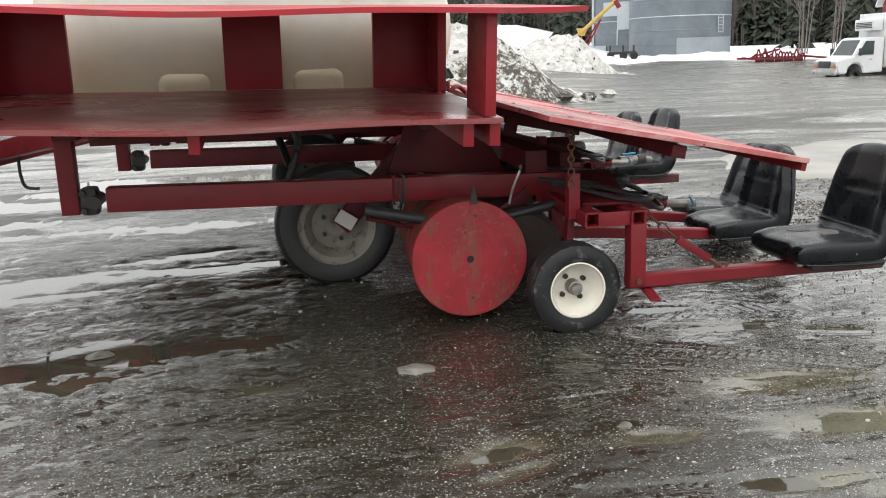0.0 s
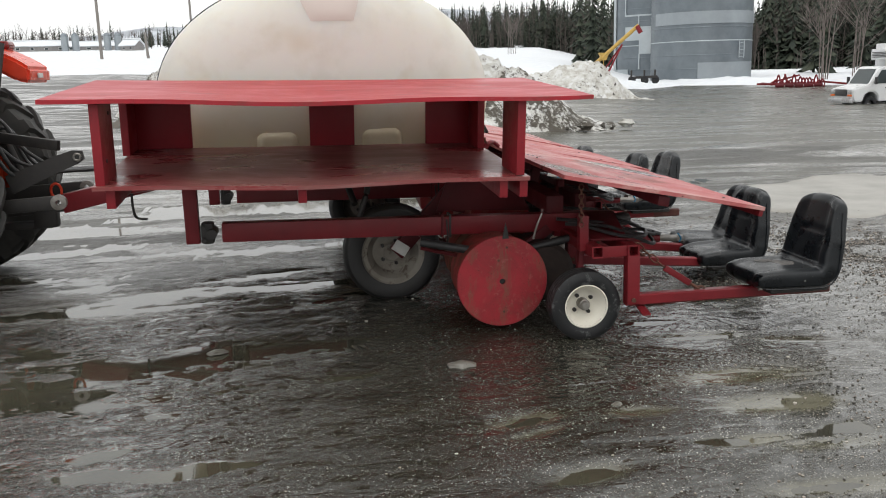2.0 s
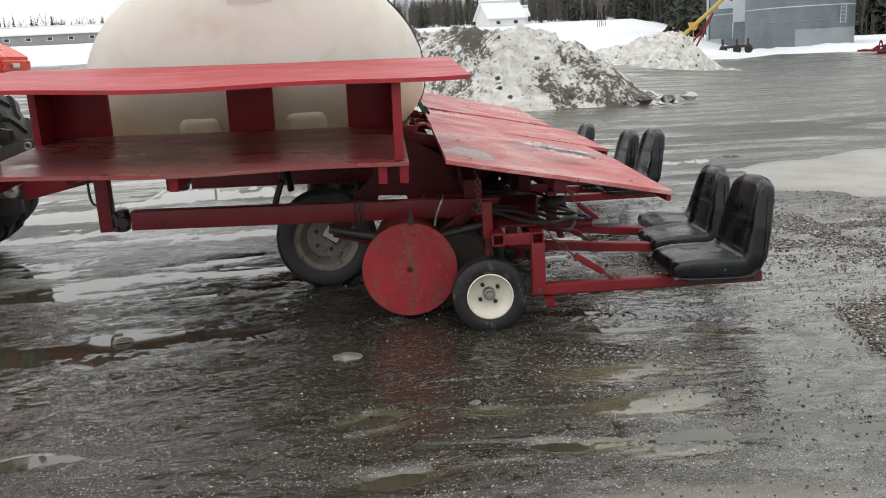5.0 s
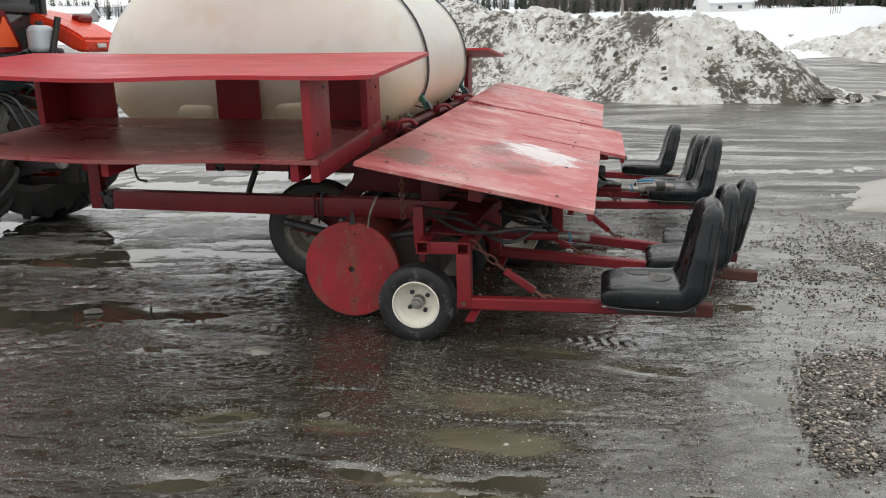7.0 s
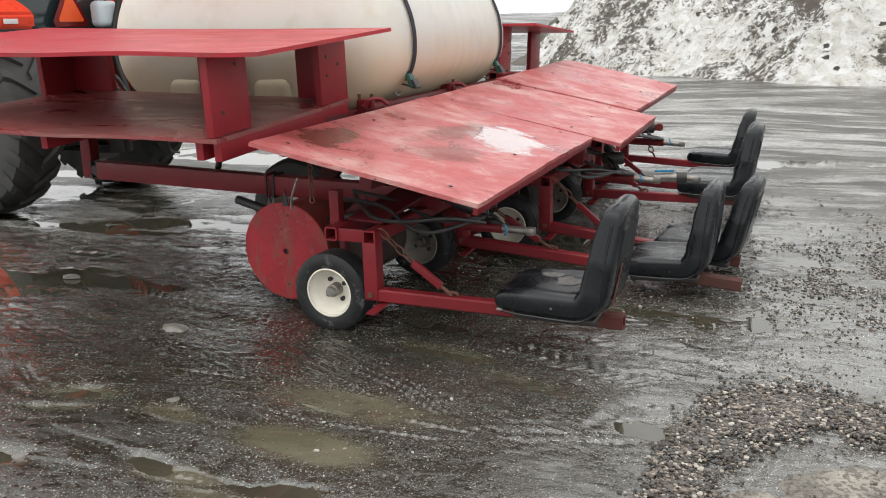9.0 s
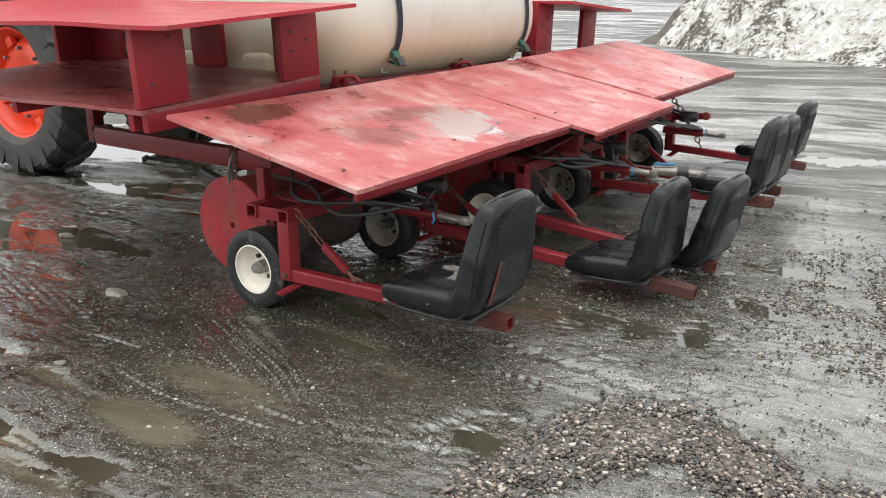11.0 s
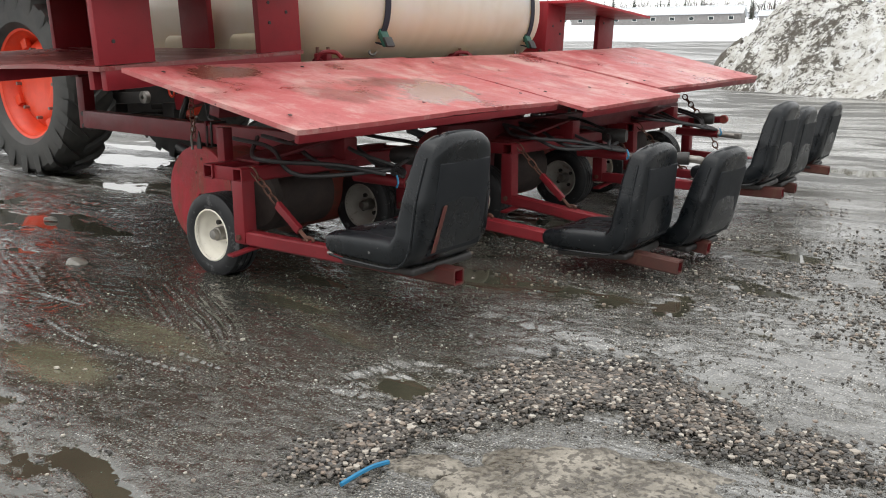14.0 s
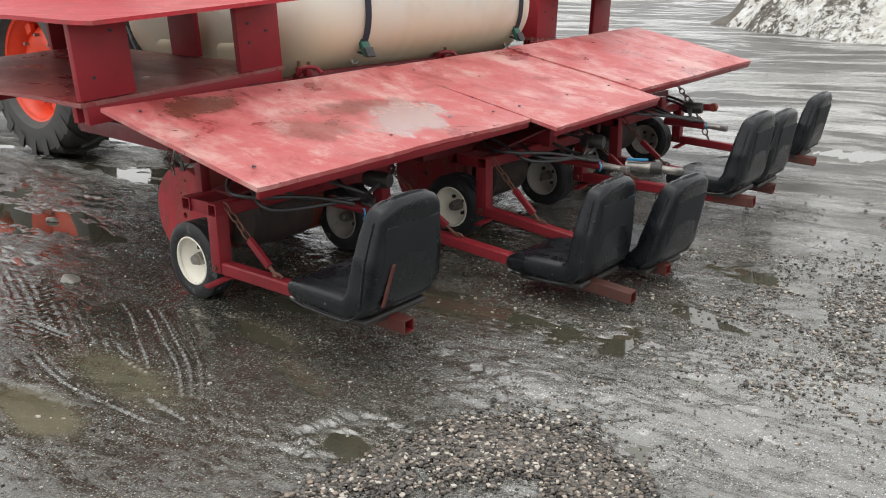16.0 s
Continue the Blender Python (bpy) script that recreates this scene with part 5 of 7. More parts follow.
def bare_tree_mesh(V, F, x, y, z, h, rnd, depth=3, sides=4, girth=0.011):
    def limb(a, d, length, r, level):
        b = a + d * length
        o = len(V)
        s = d.cross(Vector((0.3, 0.9, 0.1))).normalized()
        u = s.cross(d)
        for q, rr in ((a, r), (b, r * 0.55)):
            for k in range(sides):
                an = 6.283 * k / sides
                V.append(tuple(q + rr * (s * math.cos(an) + u * math.sin(an))))
        for k in range(sides):
            F.append((o + k, o + (k + 1) % sides, o + sides + (k + 1) % sides, o + sides + k))
        if level <= 0:
            return
        for _ in range(rnd.randint(3, 5)):
            t = rnd.uniform(0.35, 1.0)
            nd = (d + Vector((rnd.gauss(0, 0.5), rnd.gauss(0, 0.5), rnd.uniform(0.0, 0.35)))).normalized()
            limb(a + d * length * t, nd, length * rnd.uniform(0.35, 0.6), r * 0.45, level - 1)
    limb(Vector((x, y, z)), Vector((rnd.gauss(0, 0.04), rnd.gauss(0, 0.04), 1)).normalized(), h * 0.62, h * girth, depth)


def woods():
    rnd = random.Random(12)
    V, F, W, G = [], [], [], []
    # a belt of trees from the north-west round to the east of the yard
    for i in range(3400):
        deg = rnd.uniform(-3, 62)
        near = 150 if deg < 20 else 118
        dist = near + rnd.random() ** 1.2 * 90
        if 18.5 < deg < 33 and dist < 100:
            continue
        x, y = polar(deg, dist)
        h = rnd.uniform(5, 8.5) * (1 + 0.25 * (dist - near) / 110)
        h *= 1.7 if deg > 31 else 1.2 if deg > 17 else 0.78 + 0.022 * max(0, deg - 4)
        if rnd.random() < (0.5 if deg > 30 else 0.36 if deg > 14 else 0.2):
            conifer(V, F, x, y, float(terrain(x, y)), h, rnd)
        else:
            bare_tree_mesh(W, G, x, y, float(terrain(x, y)), h * 0.95, rnd, 2, 3)
    for i in range(2600):
        deg = rnd.uniform(-3, 62)
        x, y = polar(deg, (146 if deg < 20 else 114) + rnd.random() * 40)
        bare_tree_mesh(W, G, x, y, float(terrain(x, y)), rnd.uniform(1.8, 4.5), rnd, 1, 3)
    for i in range(1000):
        deg = rnd.uniform(-60, -2)
        dist = rnd.uniform(250, 420)
        x, y = polar(deg, dist)
        if rnd.random() < (0.6 if deg > -8 else 0.22):
            conifer(V, F, x, y, float(terrain(x, y)), rnd.uniform(5, 8), rnd)
        else:
            bare_tree_mesh(W, G, x, y, float(terrain(x, y)), rnd.uniform(4.5, 8), rnd, 2, 3, 0.016)
    for deg, dist, h in ((20.6, 92, 11), (19.8, 96, 9.5), (34.6, 84, 10.5), (33.9, 90, 9), (37.6, 86, 12), (38.8, 84, 13), (36.6, 92, 12), (39.8, 92, 13), (21.3, 99, 10)):
        x, y = polar(deg, dist)
        conifer(V, F, x, y, float(terrain(x, y)), h, rnd)
    tagged(raw_part("conifer_woods", V, F, NEEDLES, smooth=False), "belt of dark spruce trees behind the yard", "trees", kind="stuff")
    tagged(raw_part("leafless_woods", W, G, TWIGS, smooth=False), "leafless grey brown birch and aspen trees among spruce", "trees", kind="stuff")


woods()


def bare_tree(deg, dist, h, seed):
    x, y = polar(deg, dist)
    t = thing("bare_tree", "leafless grey tree with fine upright branches", "tree", "bare trees", (x, y, float(terrain(x, y)) + 0.1))
    rnd = random.Random(seed)
    for k in range(5):
        V, F = [], []
        bare_tree_mesh(V, F, 0.3 * k - 0.6, 0.2 * k, 0, h * rnd.uniform(0.85, 1.1), rnd, 4, 4, 0.006)
        raw_part("trunk", V, F, BARK, t, smooth=False)


bare_tree(34.6, 70, 8.2, 3)
bare_tree(36.4, 70, 8.0, 4)
bare_tree(15.5, 110, 6.5, 6)


def hills():
    th = np.radians(np.linspace(-80, 75, 240))
    V, F = [], []
    rows = 10
    for i, a in enumerate(th):
        d = math.degrees(a)
        h = 64 + 7 * math.sin(a * 5.0 + 0.9) + 4 * math.sin(a * 13 + 2) + 5 * noise.noise((d * 0.2, 3, 1))
        if d > 2:
            h = 74 + 10 * math.sin(a * 9) + 5 * noise.noise((d * 0.3, 7, 1))
        for k in range(rows):
            t = k / (rows - 1)
            r = 800 + 500 * t
            V.append((r * math.sin(a), r * math.cos(a), -3 + max(6, h) * 1.1 * math.sin(t * math.pi / 2) + 2.0 * noise.noise((d * 0.9, t * 9, 4)) * t))
    for i in range(len(th) - 1):
        for k in range(rows - 1):
            o = i * rows + k
            F.append((o, o + rows, o + rows + 1, o + 1))
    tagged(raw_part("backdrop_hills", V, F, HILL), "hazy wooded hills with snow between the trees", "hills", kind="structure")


hills()


# ---- the planter: its own frame of reference, x to the rear, y across ----
MX, MY, MTURN = 0.0117, 2.7916, -0.7


def machine_thing(name, label, category, group="", lift=(0, 0, 0), tilt=(0, 0)):
    ob = thing(name, label, category, group)
    ob.matrix_basis = pose(MX, MY, 0, 0, 0, MTURN) @ pose(*lift, *tilt, 0)
    return ob


# -- main frame --
frame_ob = machine_thing("trailer_frame", "dark red welded steel chassis of a towed transplanter", "trailer frame")
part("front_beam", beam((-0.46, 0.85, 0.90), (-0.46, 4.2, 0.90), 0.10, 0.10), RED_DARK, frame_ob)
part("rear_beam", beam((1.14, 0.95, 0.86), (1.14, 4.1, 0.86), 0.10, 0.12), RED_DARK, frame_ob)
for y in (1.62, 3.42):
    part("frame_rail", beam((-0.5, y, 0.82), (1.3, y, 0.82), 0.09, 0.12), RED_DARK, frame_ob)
for y in (0.93, 2.46, 4.02):
    hp = part("hanger_post", beam((-0.48, y, 0.53), (-0.48, y, 0.97), 0.075, 0.075, 0.006), RED_STEEL, frame_ob)
    part("hinge", box((0.07, 0.10, 0.12), at(-0.40, y, 0.585), 0.02), BLACK_METAL, hp, "greasy black hinge block")
    part("hinge_pin", rod((-0.375, y - 0.08, 0.585), (-0.375, y + 0.08, 0.585), 0.028, 14), BLACK_METAL, hp)
    for dz in (-0.035, 0.04):
        part("bolt", rod((-0.42, y - 0.075, 0.585 + dz), (-0.42, y - 0.045, 0.585 + dz), 0.014, 6), BLACK_METAL, hp)
# drawbar to the tractor
part("drawbar", beam((-0.45, 2.42, 0.82), (-1.50, 2.40, 0.60), 0.13, 0.13, 0.012), RED_STEEL, frame_ob)
for s in (-1, 1):
    part("drawbar_brace", beam((-0.45, 2.42 + 0.95 * s, 0.86), (-1.15, 2.42 + 0.09 * s, 0.69), 0.09, 0.10, 0.008), RED_STEEL, frame_ob)
part("tongue", beam((-1.45, 2.40, 0.575), (-1.86, 2.40, 0.555), 0.09, 0.05, 0.01), BLACK_METAL, frame_ob)
part("clevis", box((0.16, 0.10, 0.16), at(-1.62, 2.4, 0.52), 0.02), BLACK_METAL, frame_ob)
ring = [Vector((-1.52 + 0.035 * math.cos(a), 2.33, 0.70 + 0.05 * math.sin(a))) for a in np.linspace(0, 6.283, 15)[:-1]]
part("hitch_ring", add_pipe(bmesh.new(), ring, 0.010, 6, True), ORANGE_RIM, frame_ob, "orange painted pin ring")
part("parking_hook", pipe([(-1.02, 2.28, 0.66), (-1.02, 2.28, 0.56), (-1.0, 2.28, 0.49), (-0.93, 2.28, 0.475)], 0.009), BLACK_METAL, frame_ob)
# axle and carrying wheels
part("axle", rod((0.70, 1.45, 0.30), (0.70, 3.58, 0.30), 0.04, 14), BLACK_METAL, frame_ob)


def road_wheel(x, y, side):
    w = part("carrying_wheel", lathe([(0.195, -0.085), (0.24, -0.10), (0.285, -0.095), (0.305, -0.075), (0.312, -0.04), (0.302, -0.03), (0.302, -0.022), (0.314, -0.016),
                                      (0.314, 0.016), (0.302, 0.022), (0.302, 0.03), (0.312, 0.04), (0.305, 0.075), (0.285, 0.095), (0.24, 0.10), (0.195, 0.085)], at(x, y, 0.305) @ AXLE, 56), RUBBER_ROAD, frame_ob, "black road tyre")
    s = side
    part("rim", lathe([(0.0, 0.03 * s), (0.055, 0.035 * s), (0.075, 0.02 * s), (0.125, 0.015 * s), (0.15, 0.05 * s), (0.165, 0.075 * s), (0.19, 0.08 * s), (0.20, 0.092 * s), (0.20, 0.07 * s)], at(x, y, 0.305) @ AXLE, 40), GREY_RIM, w, "dirty pale steel rim")
    for k in range(5):
        a = 2 * math.pi * k / 5
        cx, cz = x + 0.075 * math.cos(a), 0.305 + 0.075 * math.sin(a)
        part("wheel_nut", rod((cx, y - s * 0.015, cz), (cx, y - s * 0.045, cz), 0.012, 6), BLACK_METAL, w)
    return w


near_wheel = road_wheel(0.68, 1.46, 1)
road_wheel(0.70, 3.56, -1)
part("tag", box((0.10, 0.004, 0.07), at(0.725, 1.33, 0.345, 0, 35, 0), 0), WHITE_CARD, near_wheel, "white card wedged in the rim")
for y in (1.28, 3.75):
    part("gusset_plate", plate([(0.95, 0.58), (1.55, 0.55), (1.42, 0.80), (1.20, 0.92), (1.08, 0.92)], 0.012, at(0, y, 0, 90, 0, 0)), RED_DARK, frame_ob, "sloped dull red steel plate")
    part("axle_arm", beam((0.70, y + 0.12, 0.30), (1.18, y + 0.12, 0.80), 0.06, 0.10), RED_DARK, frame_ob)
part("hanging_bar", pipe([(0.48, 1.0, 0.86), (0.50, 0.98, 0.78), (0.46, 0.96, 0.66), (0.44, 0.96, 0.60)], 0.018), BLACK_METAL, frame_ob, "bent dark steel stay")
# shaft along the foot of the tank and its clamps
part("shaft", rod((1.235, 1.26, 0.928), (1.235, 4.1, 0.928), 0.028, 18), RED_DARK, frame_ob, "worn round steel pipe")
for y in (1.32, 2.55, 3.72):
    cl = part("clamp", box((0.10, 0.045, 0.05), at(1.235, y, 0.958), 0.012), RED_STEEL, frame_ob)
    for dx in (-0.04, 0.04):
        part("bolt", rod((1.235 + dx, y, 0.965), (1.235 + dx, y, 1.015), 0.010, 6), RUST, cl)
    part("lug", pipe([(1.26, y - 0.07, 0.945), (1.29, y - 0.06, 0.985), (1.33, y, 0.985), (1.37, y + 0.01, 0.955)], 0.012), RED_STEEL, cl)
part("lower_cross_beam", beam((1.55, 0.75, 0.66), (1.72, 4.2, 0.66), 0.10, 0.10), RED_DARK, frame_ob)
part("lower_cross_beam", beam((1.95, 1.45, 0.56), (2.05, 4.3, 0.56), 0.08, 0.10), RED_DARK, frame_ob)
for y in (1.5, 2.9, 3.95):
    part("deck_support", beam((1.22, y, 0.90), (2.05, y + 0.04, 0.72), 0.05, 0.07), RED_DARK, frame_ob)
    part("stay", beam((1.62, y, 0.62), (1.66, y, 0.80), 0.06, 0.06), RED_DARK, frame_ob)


# -- tank --
tank_ob = machine_thing("water_tank", "large cream polyethylene tank strapped across the frame", "tank")
TC, TA, TB, TL = Vector((0.329, 2.48, 1.289)), 1.035, 0.733, 1.205


def tank_point(a, v, grow=0.0):
    s = max(0.0, 1 - abs(v) ** 13.0) ** (1 / 2.5)
    c, d = math.cos(a), math.sin(a)
    e = 2 / 2.03 if d > 0 else 2 / 2.4
    x = (TA * s + grow) * math.copysign(abs(c) ** e, c)
    z = ((TB if d > 0 else 0.50) * s ** 0.9 + grow) * math.copysign(abs(d) ** e, d)
    return TC + Vector((x, v * TL, z))


bm = bmesh.new()
vs = [-1 + 0.0009] + [-math.cos(math.pi * i / 56) for i in range(1, 56)] + [1 - 0.0009]
rings = []
for v in vs:
    ripple = 0.0065 * math.sin(v * TL * 2 * math.pi / 0.115) * max(0, 1 - abs(v / 0.72) ** 8)
    rings.append([bm.verts.new(tank_point(2 * math.pi * k / 96, v, ripple if 60 <= k or k < 10 else 0)) for k in range(96)])
for p, q in zip(rings, rings[1:]):
    for k in range(96):
        j = (k + 1) % 96
        bm.faces.new((p[k], q[k], q[j], p[j]))
bm.faces.new(rings[0])
bm.faces.new(rings[-1][::-1])
bmesh.ops.recalc_face_normals(bm, faces=bm.faces)
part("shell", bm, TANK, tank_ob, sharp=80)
grid, faces = [], []
for j in range(13):
    z = 1.735 + 0.285 * j / 12
    w0, w1 = 0.245 - 0.13 * j / 12, 0.495 + 0.09 * j / 12
    for i in range(13):
        x = w0 + (w1 - w0) * i / 12
        lo, hi = 0.05, 1.0
        for _ in range(30):
            r = (lo + hi) / 2
            if (abs(x - TC.x) / (TA * r)) ** 2.03 + (abs(z - TC.z) / (TB * r ** 0.9)) ** 2.03 > 1:
                lo = r
            else:
                hi = r
        edge = min(i, 12 - i, j) / 1.5
        grid.append((x, TC.y - TL * (1 - r ** 2.5) ** (1 / 13) - 0.007 * min(1, edge), z))
        if i and j:
            k = 13 * j + i
            faces.append((k - 14, k - 13, k, k - 1))
raw_part("moulded_panel", grid, faces, TANK_PINK, tank_ob, "pinkish tan moulded panel")
for s in (-1, 1):
    for x in (-0.02, 0.60):
        part("moulded_foot", pillow((0.25, 0.34, 0.24), 0.055, lambda p, x=x, s=s: p + Vector((x + 0.03, 2.48 + s * 1.052, 0.985)), 3, 3), TANK_STAIN_SHADE, tank_ob, "moulded leg of the tank, yellowish shading in its colour")
part("bung", rod((-0.25, 1.32, 1.17), (-0.25, 1.37, 1.17), 0.016, 12), RUST, tank_ob)
part("drain_fitting", lathe([(0, 0), (0.16, 0), (0.17, 0.03), (0.10, 0.06), (0, 0.06)], at(0.42, 1.75, 0.83), 24), TANK_STAIN_SHADE, tank_ob)
part("drain_pipe", pipe([(0.42, 1.75, 0.84), (0.42, 1.74, 0.76), (0.44, 1.70, 0.70), (0.47, 1.6, 0.60)], 0.022), BLACK_METAL, tank_ob)


def strap(y, name_label):
    v = (y - TC.y) / TL
    st = thing("ratchet_strap", name_label, "strap", "tank straps")
    st.matrix_basis = pose(MX, MY, 0, 0, 0, MTURN)
    bm = bmesh.new()
    rows = []
    for i in range(72):
        a = radians(-22 + 224 * i / 71)
        row = []
        for dy, g in ((-0.024, 0.004), (0.024, 0.004), (0.024, 0.008), (-0.024, 0.008)):
            p = tank_point(a, v, g + 0.004)
            row.append(bm.verts.new((p.x, y + dy, p.z)))
        rows.append(row)
    for p, q in zip(rows, rows[1:]):
        for k in range(4):
            j = (k + 1) % 4
            bm.faces.new((p[k], p[j], q[j], q[k]))
    bmesh.ops.recalc_face_normals(bm, faces=bm.faces)
    part("webbing", bm, STRAP, st, "dark woven webbing")
    a = tank_point(radians(-18), v, 0.02)
    rt = part("ratchet", box((0.03, 0.065, 0.12), at(a.x - 0.005, y, a.z - 0.02, 0, -28, 0), 0.008), GREEN_RATCHET, st, "green ratchet buckle")
    part("handle", box((0.018, 0.07, 0.06), at(a.x + 0.03, y, a.z - 0.05, 0, -28, 0), 0.006), BLACK_METAL, rt)
    part("tail", beam((a.x + 0.01, y, a.z - 0.07), (1.228, y, 1.055), 0.03, 0.006, 0, up=(1, 0, 0)), STRAP, st)
    part("hook", pipe([(1.228, y, 1.06), (1.228, y, 1.02), (1.235, y - 0.015, 0.985), (1.25, y, 0.972), (1.255, y + 0.02, 0.99)], 0.008, 6, 6), STEEL, st, "bare metal hook")


strap(1.72, "dark ratchet strap with green buckle round the tank")
strap(3.31, "dark ratchet strap with green buckle round the tank")


# -- side shelves of red plywood --
def shelf(mirror):
    s = -1 if mirror else 1
    lab = "red painted plywood tray shelf with board posts, two tiers"
    ob = machine_thing("tray_shelf", lab, "shelf", "tray shelves", (0, 5.03 if mirror else 0.0, 0.9535), (s * 3.45, 1.34))

    def slab(x0, x1, y0, y1, z, t, sag=0.0):
        def bend(p):
            k = (p.x - (x0 + x1) / 2) / ((x1 - x0) / 2)
            side = (p.y * s - y0) / (y1 - y0)
            wave = sag * (1 - k * k) * (1 - 0.6 * side) + 0.006 * math.sin(p.x * 5 + 1) * (1 - side)
            return Vector((p.x, p.y, p.z - wave))
        bm = bmesh.new()
        nx, ny = 30, 10
        top, low = [], []
        for i in range(nx + 1):
            x = x0 + (x1 - x0) * i / nx
            rt, rl = [], []
            for j in range(ny + 1):
                y = s * (y0 + (y1 - y0) * j / ny)
                rt.append(bm.verts.new(bend(Vector((x, y, z)))))
                rl.append(bm.verts.new(bend(Vector((x, y, z - t)))))
            top.append(rt)
            low.append(rl)
        for i in range(nx):
            for j in range(ny):
                bm.faces.new((top[i][j], top[i + 1][j], top[i + 1][j + 1], top[i][j + 1]))
                bm.faces.new((low[i][j], low[i][j + 1], low[i + 1][j + 1], low[i + 1][j]))
        for j in range(ny):
            bm.faces.new((top[0][j], top[0][j + 1], low[0][j + 1], low[0][j]))
            bm.faces.new((top[nx][j], low[nx][j], low[nx][j + 1], top[nx][j + 1]))
        for i in range(nx):
            bm.faces.new((top[i][0], low[i][0], low[i + 1][0], top[i + 1][0]))
            bm.faces.new((top[i][ny], top[i + 1][ny], low[i + 1][ny], low[i][ny]))
        bmesh.ops.recalc_face_normals(bm, faces=bm.faces)
        return bm

    part("lower_board", slab(-0.785, 1.19, 0.0, 1.22, 0.0, 0.019, 0.012), RED_LOW, ob, "red plywood board, soiled and wet, shade mixed into its colour", 30)
    part("upper_board", slab(-0.965, 1.475, -0.035, 1.20, 0.385, 0.019, 0.018), RED_SHELF, ob, "bright red plywood board with sagging edge", 30)

    def board(x0, x1, y0, y1, z0, z1, name, label=""):
        b = part(name, box((x1 - x0, abs(y1 - y0), z1 - z0), at((x0 + x1) / 2, s * (y0 + y1) / 2, (z0 + z1) / 2), 0.003), RED_BOARD, ob, label)
        return b

    h = 0.366
    board(1.127, 1.167, 0.02, 0.305, 0, h - 0.01, "post", "red board post with chipped edge")
    board(-0.772, -0.732, 0.02, 0.305, 0, h - 0.01, "post", "red board post with chipped edge")
    board(1.14, 1.18, 0.93, 1.215, 0, h, "post")
    board(-0.81, -0.77, 0.93, 1.215, 0, h, "post")
    board(0.88, 1.14, 1.175, 1.213, 0, h, "back_panel")
    board(0.195, 0.455, 1.185, 1.222, 0, h, "back_panel")
    board(-0.77, -0.47, 1.175, 1.213, 0, h, "back_panel")
    for x in (1.148, 1.05, 0.1, -0.74):
        board(x, x + 0.04, 0.03 if x > 1 else 0.05, 1.2, -0.108, -0.019, "joist")
    for y in (0.10, 0.22):
        for x, dx in ((1.167, 0.004), (-0.732, 0.004)):
            part("bolt_hole", rod((x - 0.001, s * y, 0.10 + 0.2 * (y > 0.2)), (x + dx, s * y, 0.10 + 0.2 * (y > 0.2)), 0.009, 10), BLACK_METAL, ob, "dark bolt hole")
    for y, z in ((1.0, 0.15), (1.12, 0.2), (1.0, 0.25)):
        part("bolt_hole", rod((1.179, s * y, z), (1.184, s * y, z), 0.009, 10), BLACK_METAL, ob, "dark bolt hole")
    return ob


shelf(False)
shelf(True)


# -- loading deck --
deck = thing("loading_deck", "faded red plywood deck sloping down to the seats", "deck")
dx = Vector((1.049, -0.026, -0.211)).normalized()
dy = Vector((0.048, 1.850, 0.0305))
dy = (dy - dy.dot(dx) * dx).normalized()
dm = Matrix((dx, dy, dx.cross(dy))).transposed().to_4x4()
dm.translation = (1.372, 2.773, 0.920)
deck.matrix_basis = dm


def ply(y0, y1, x0, x1a, x1b, seed, lift=0.0, raised=(0.0, 0.0)):
    """One sheet: slightly wavy, edges a little ragged."""
    bm = bmesh.new()
    nx, ny = 18, 26
    rnd = random.Random(seed)
    top, low = [], []
    for j in range(ny + 1):
        y = y0 + (y1 - y0) * j / ny
        x1 = x1a + (x1b - x1a) * j / ny + rnd.uniform(-0.0025, 0.0025)
        rt, rl = [], []
        for i in range(nx + 1):
            x = x0 + (x1 - x0) * i / nx
            z = lift + (1 - x) * (raised[0] + (raised[1] - raised[0]) * j / ny) + 0.008 * noise.noise((x * 1.4, y * 1.4, seed))
            rt.append(bm.verts.new((x, y, z)))
            rl.append(bm.verts.new((x, y, z - 0.019)))
        top.append(rt)
        low.append(rl)
    for j in range(ny):
        for i in range(nx):
            bm.faces.new((top[j][i], top[j][i + 1], top[j + 1][i + 1], top[j + 1][i]))
            bm.faces.new((low[j][i], low[j + 1][i], low[j + 1][i + 1], low[j][i + 1]))
        bm.faces.new((top[j][0], top[j + 1][0], low[j + 1][0], low[j][0]))
        bm.faces.new((top[j][nx], low[j][nx], low[j + 1][nx], top[j + 1][nx]))
    for i in range(nx):
        bm.faces.new((top[0][i], low[0][i], low[0][i + 1], top[0][i + 1]))
        bm.faces.new((top[ny][i], top[ny][i + 1], low[ny][i + 1], low[ny][i]))
    bmesh.ops.recalc_face_normals(bm, faces=bm.faces)
    return bm


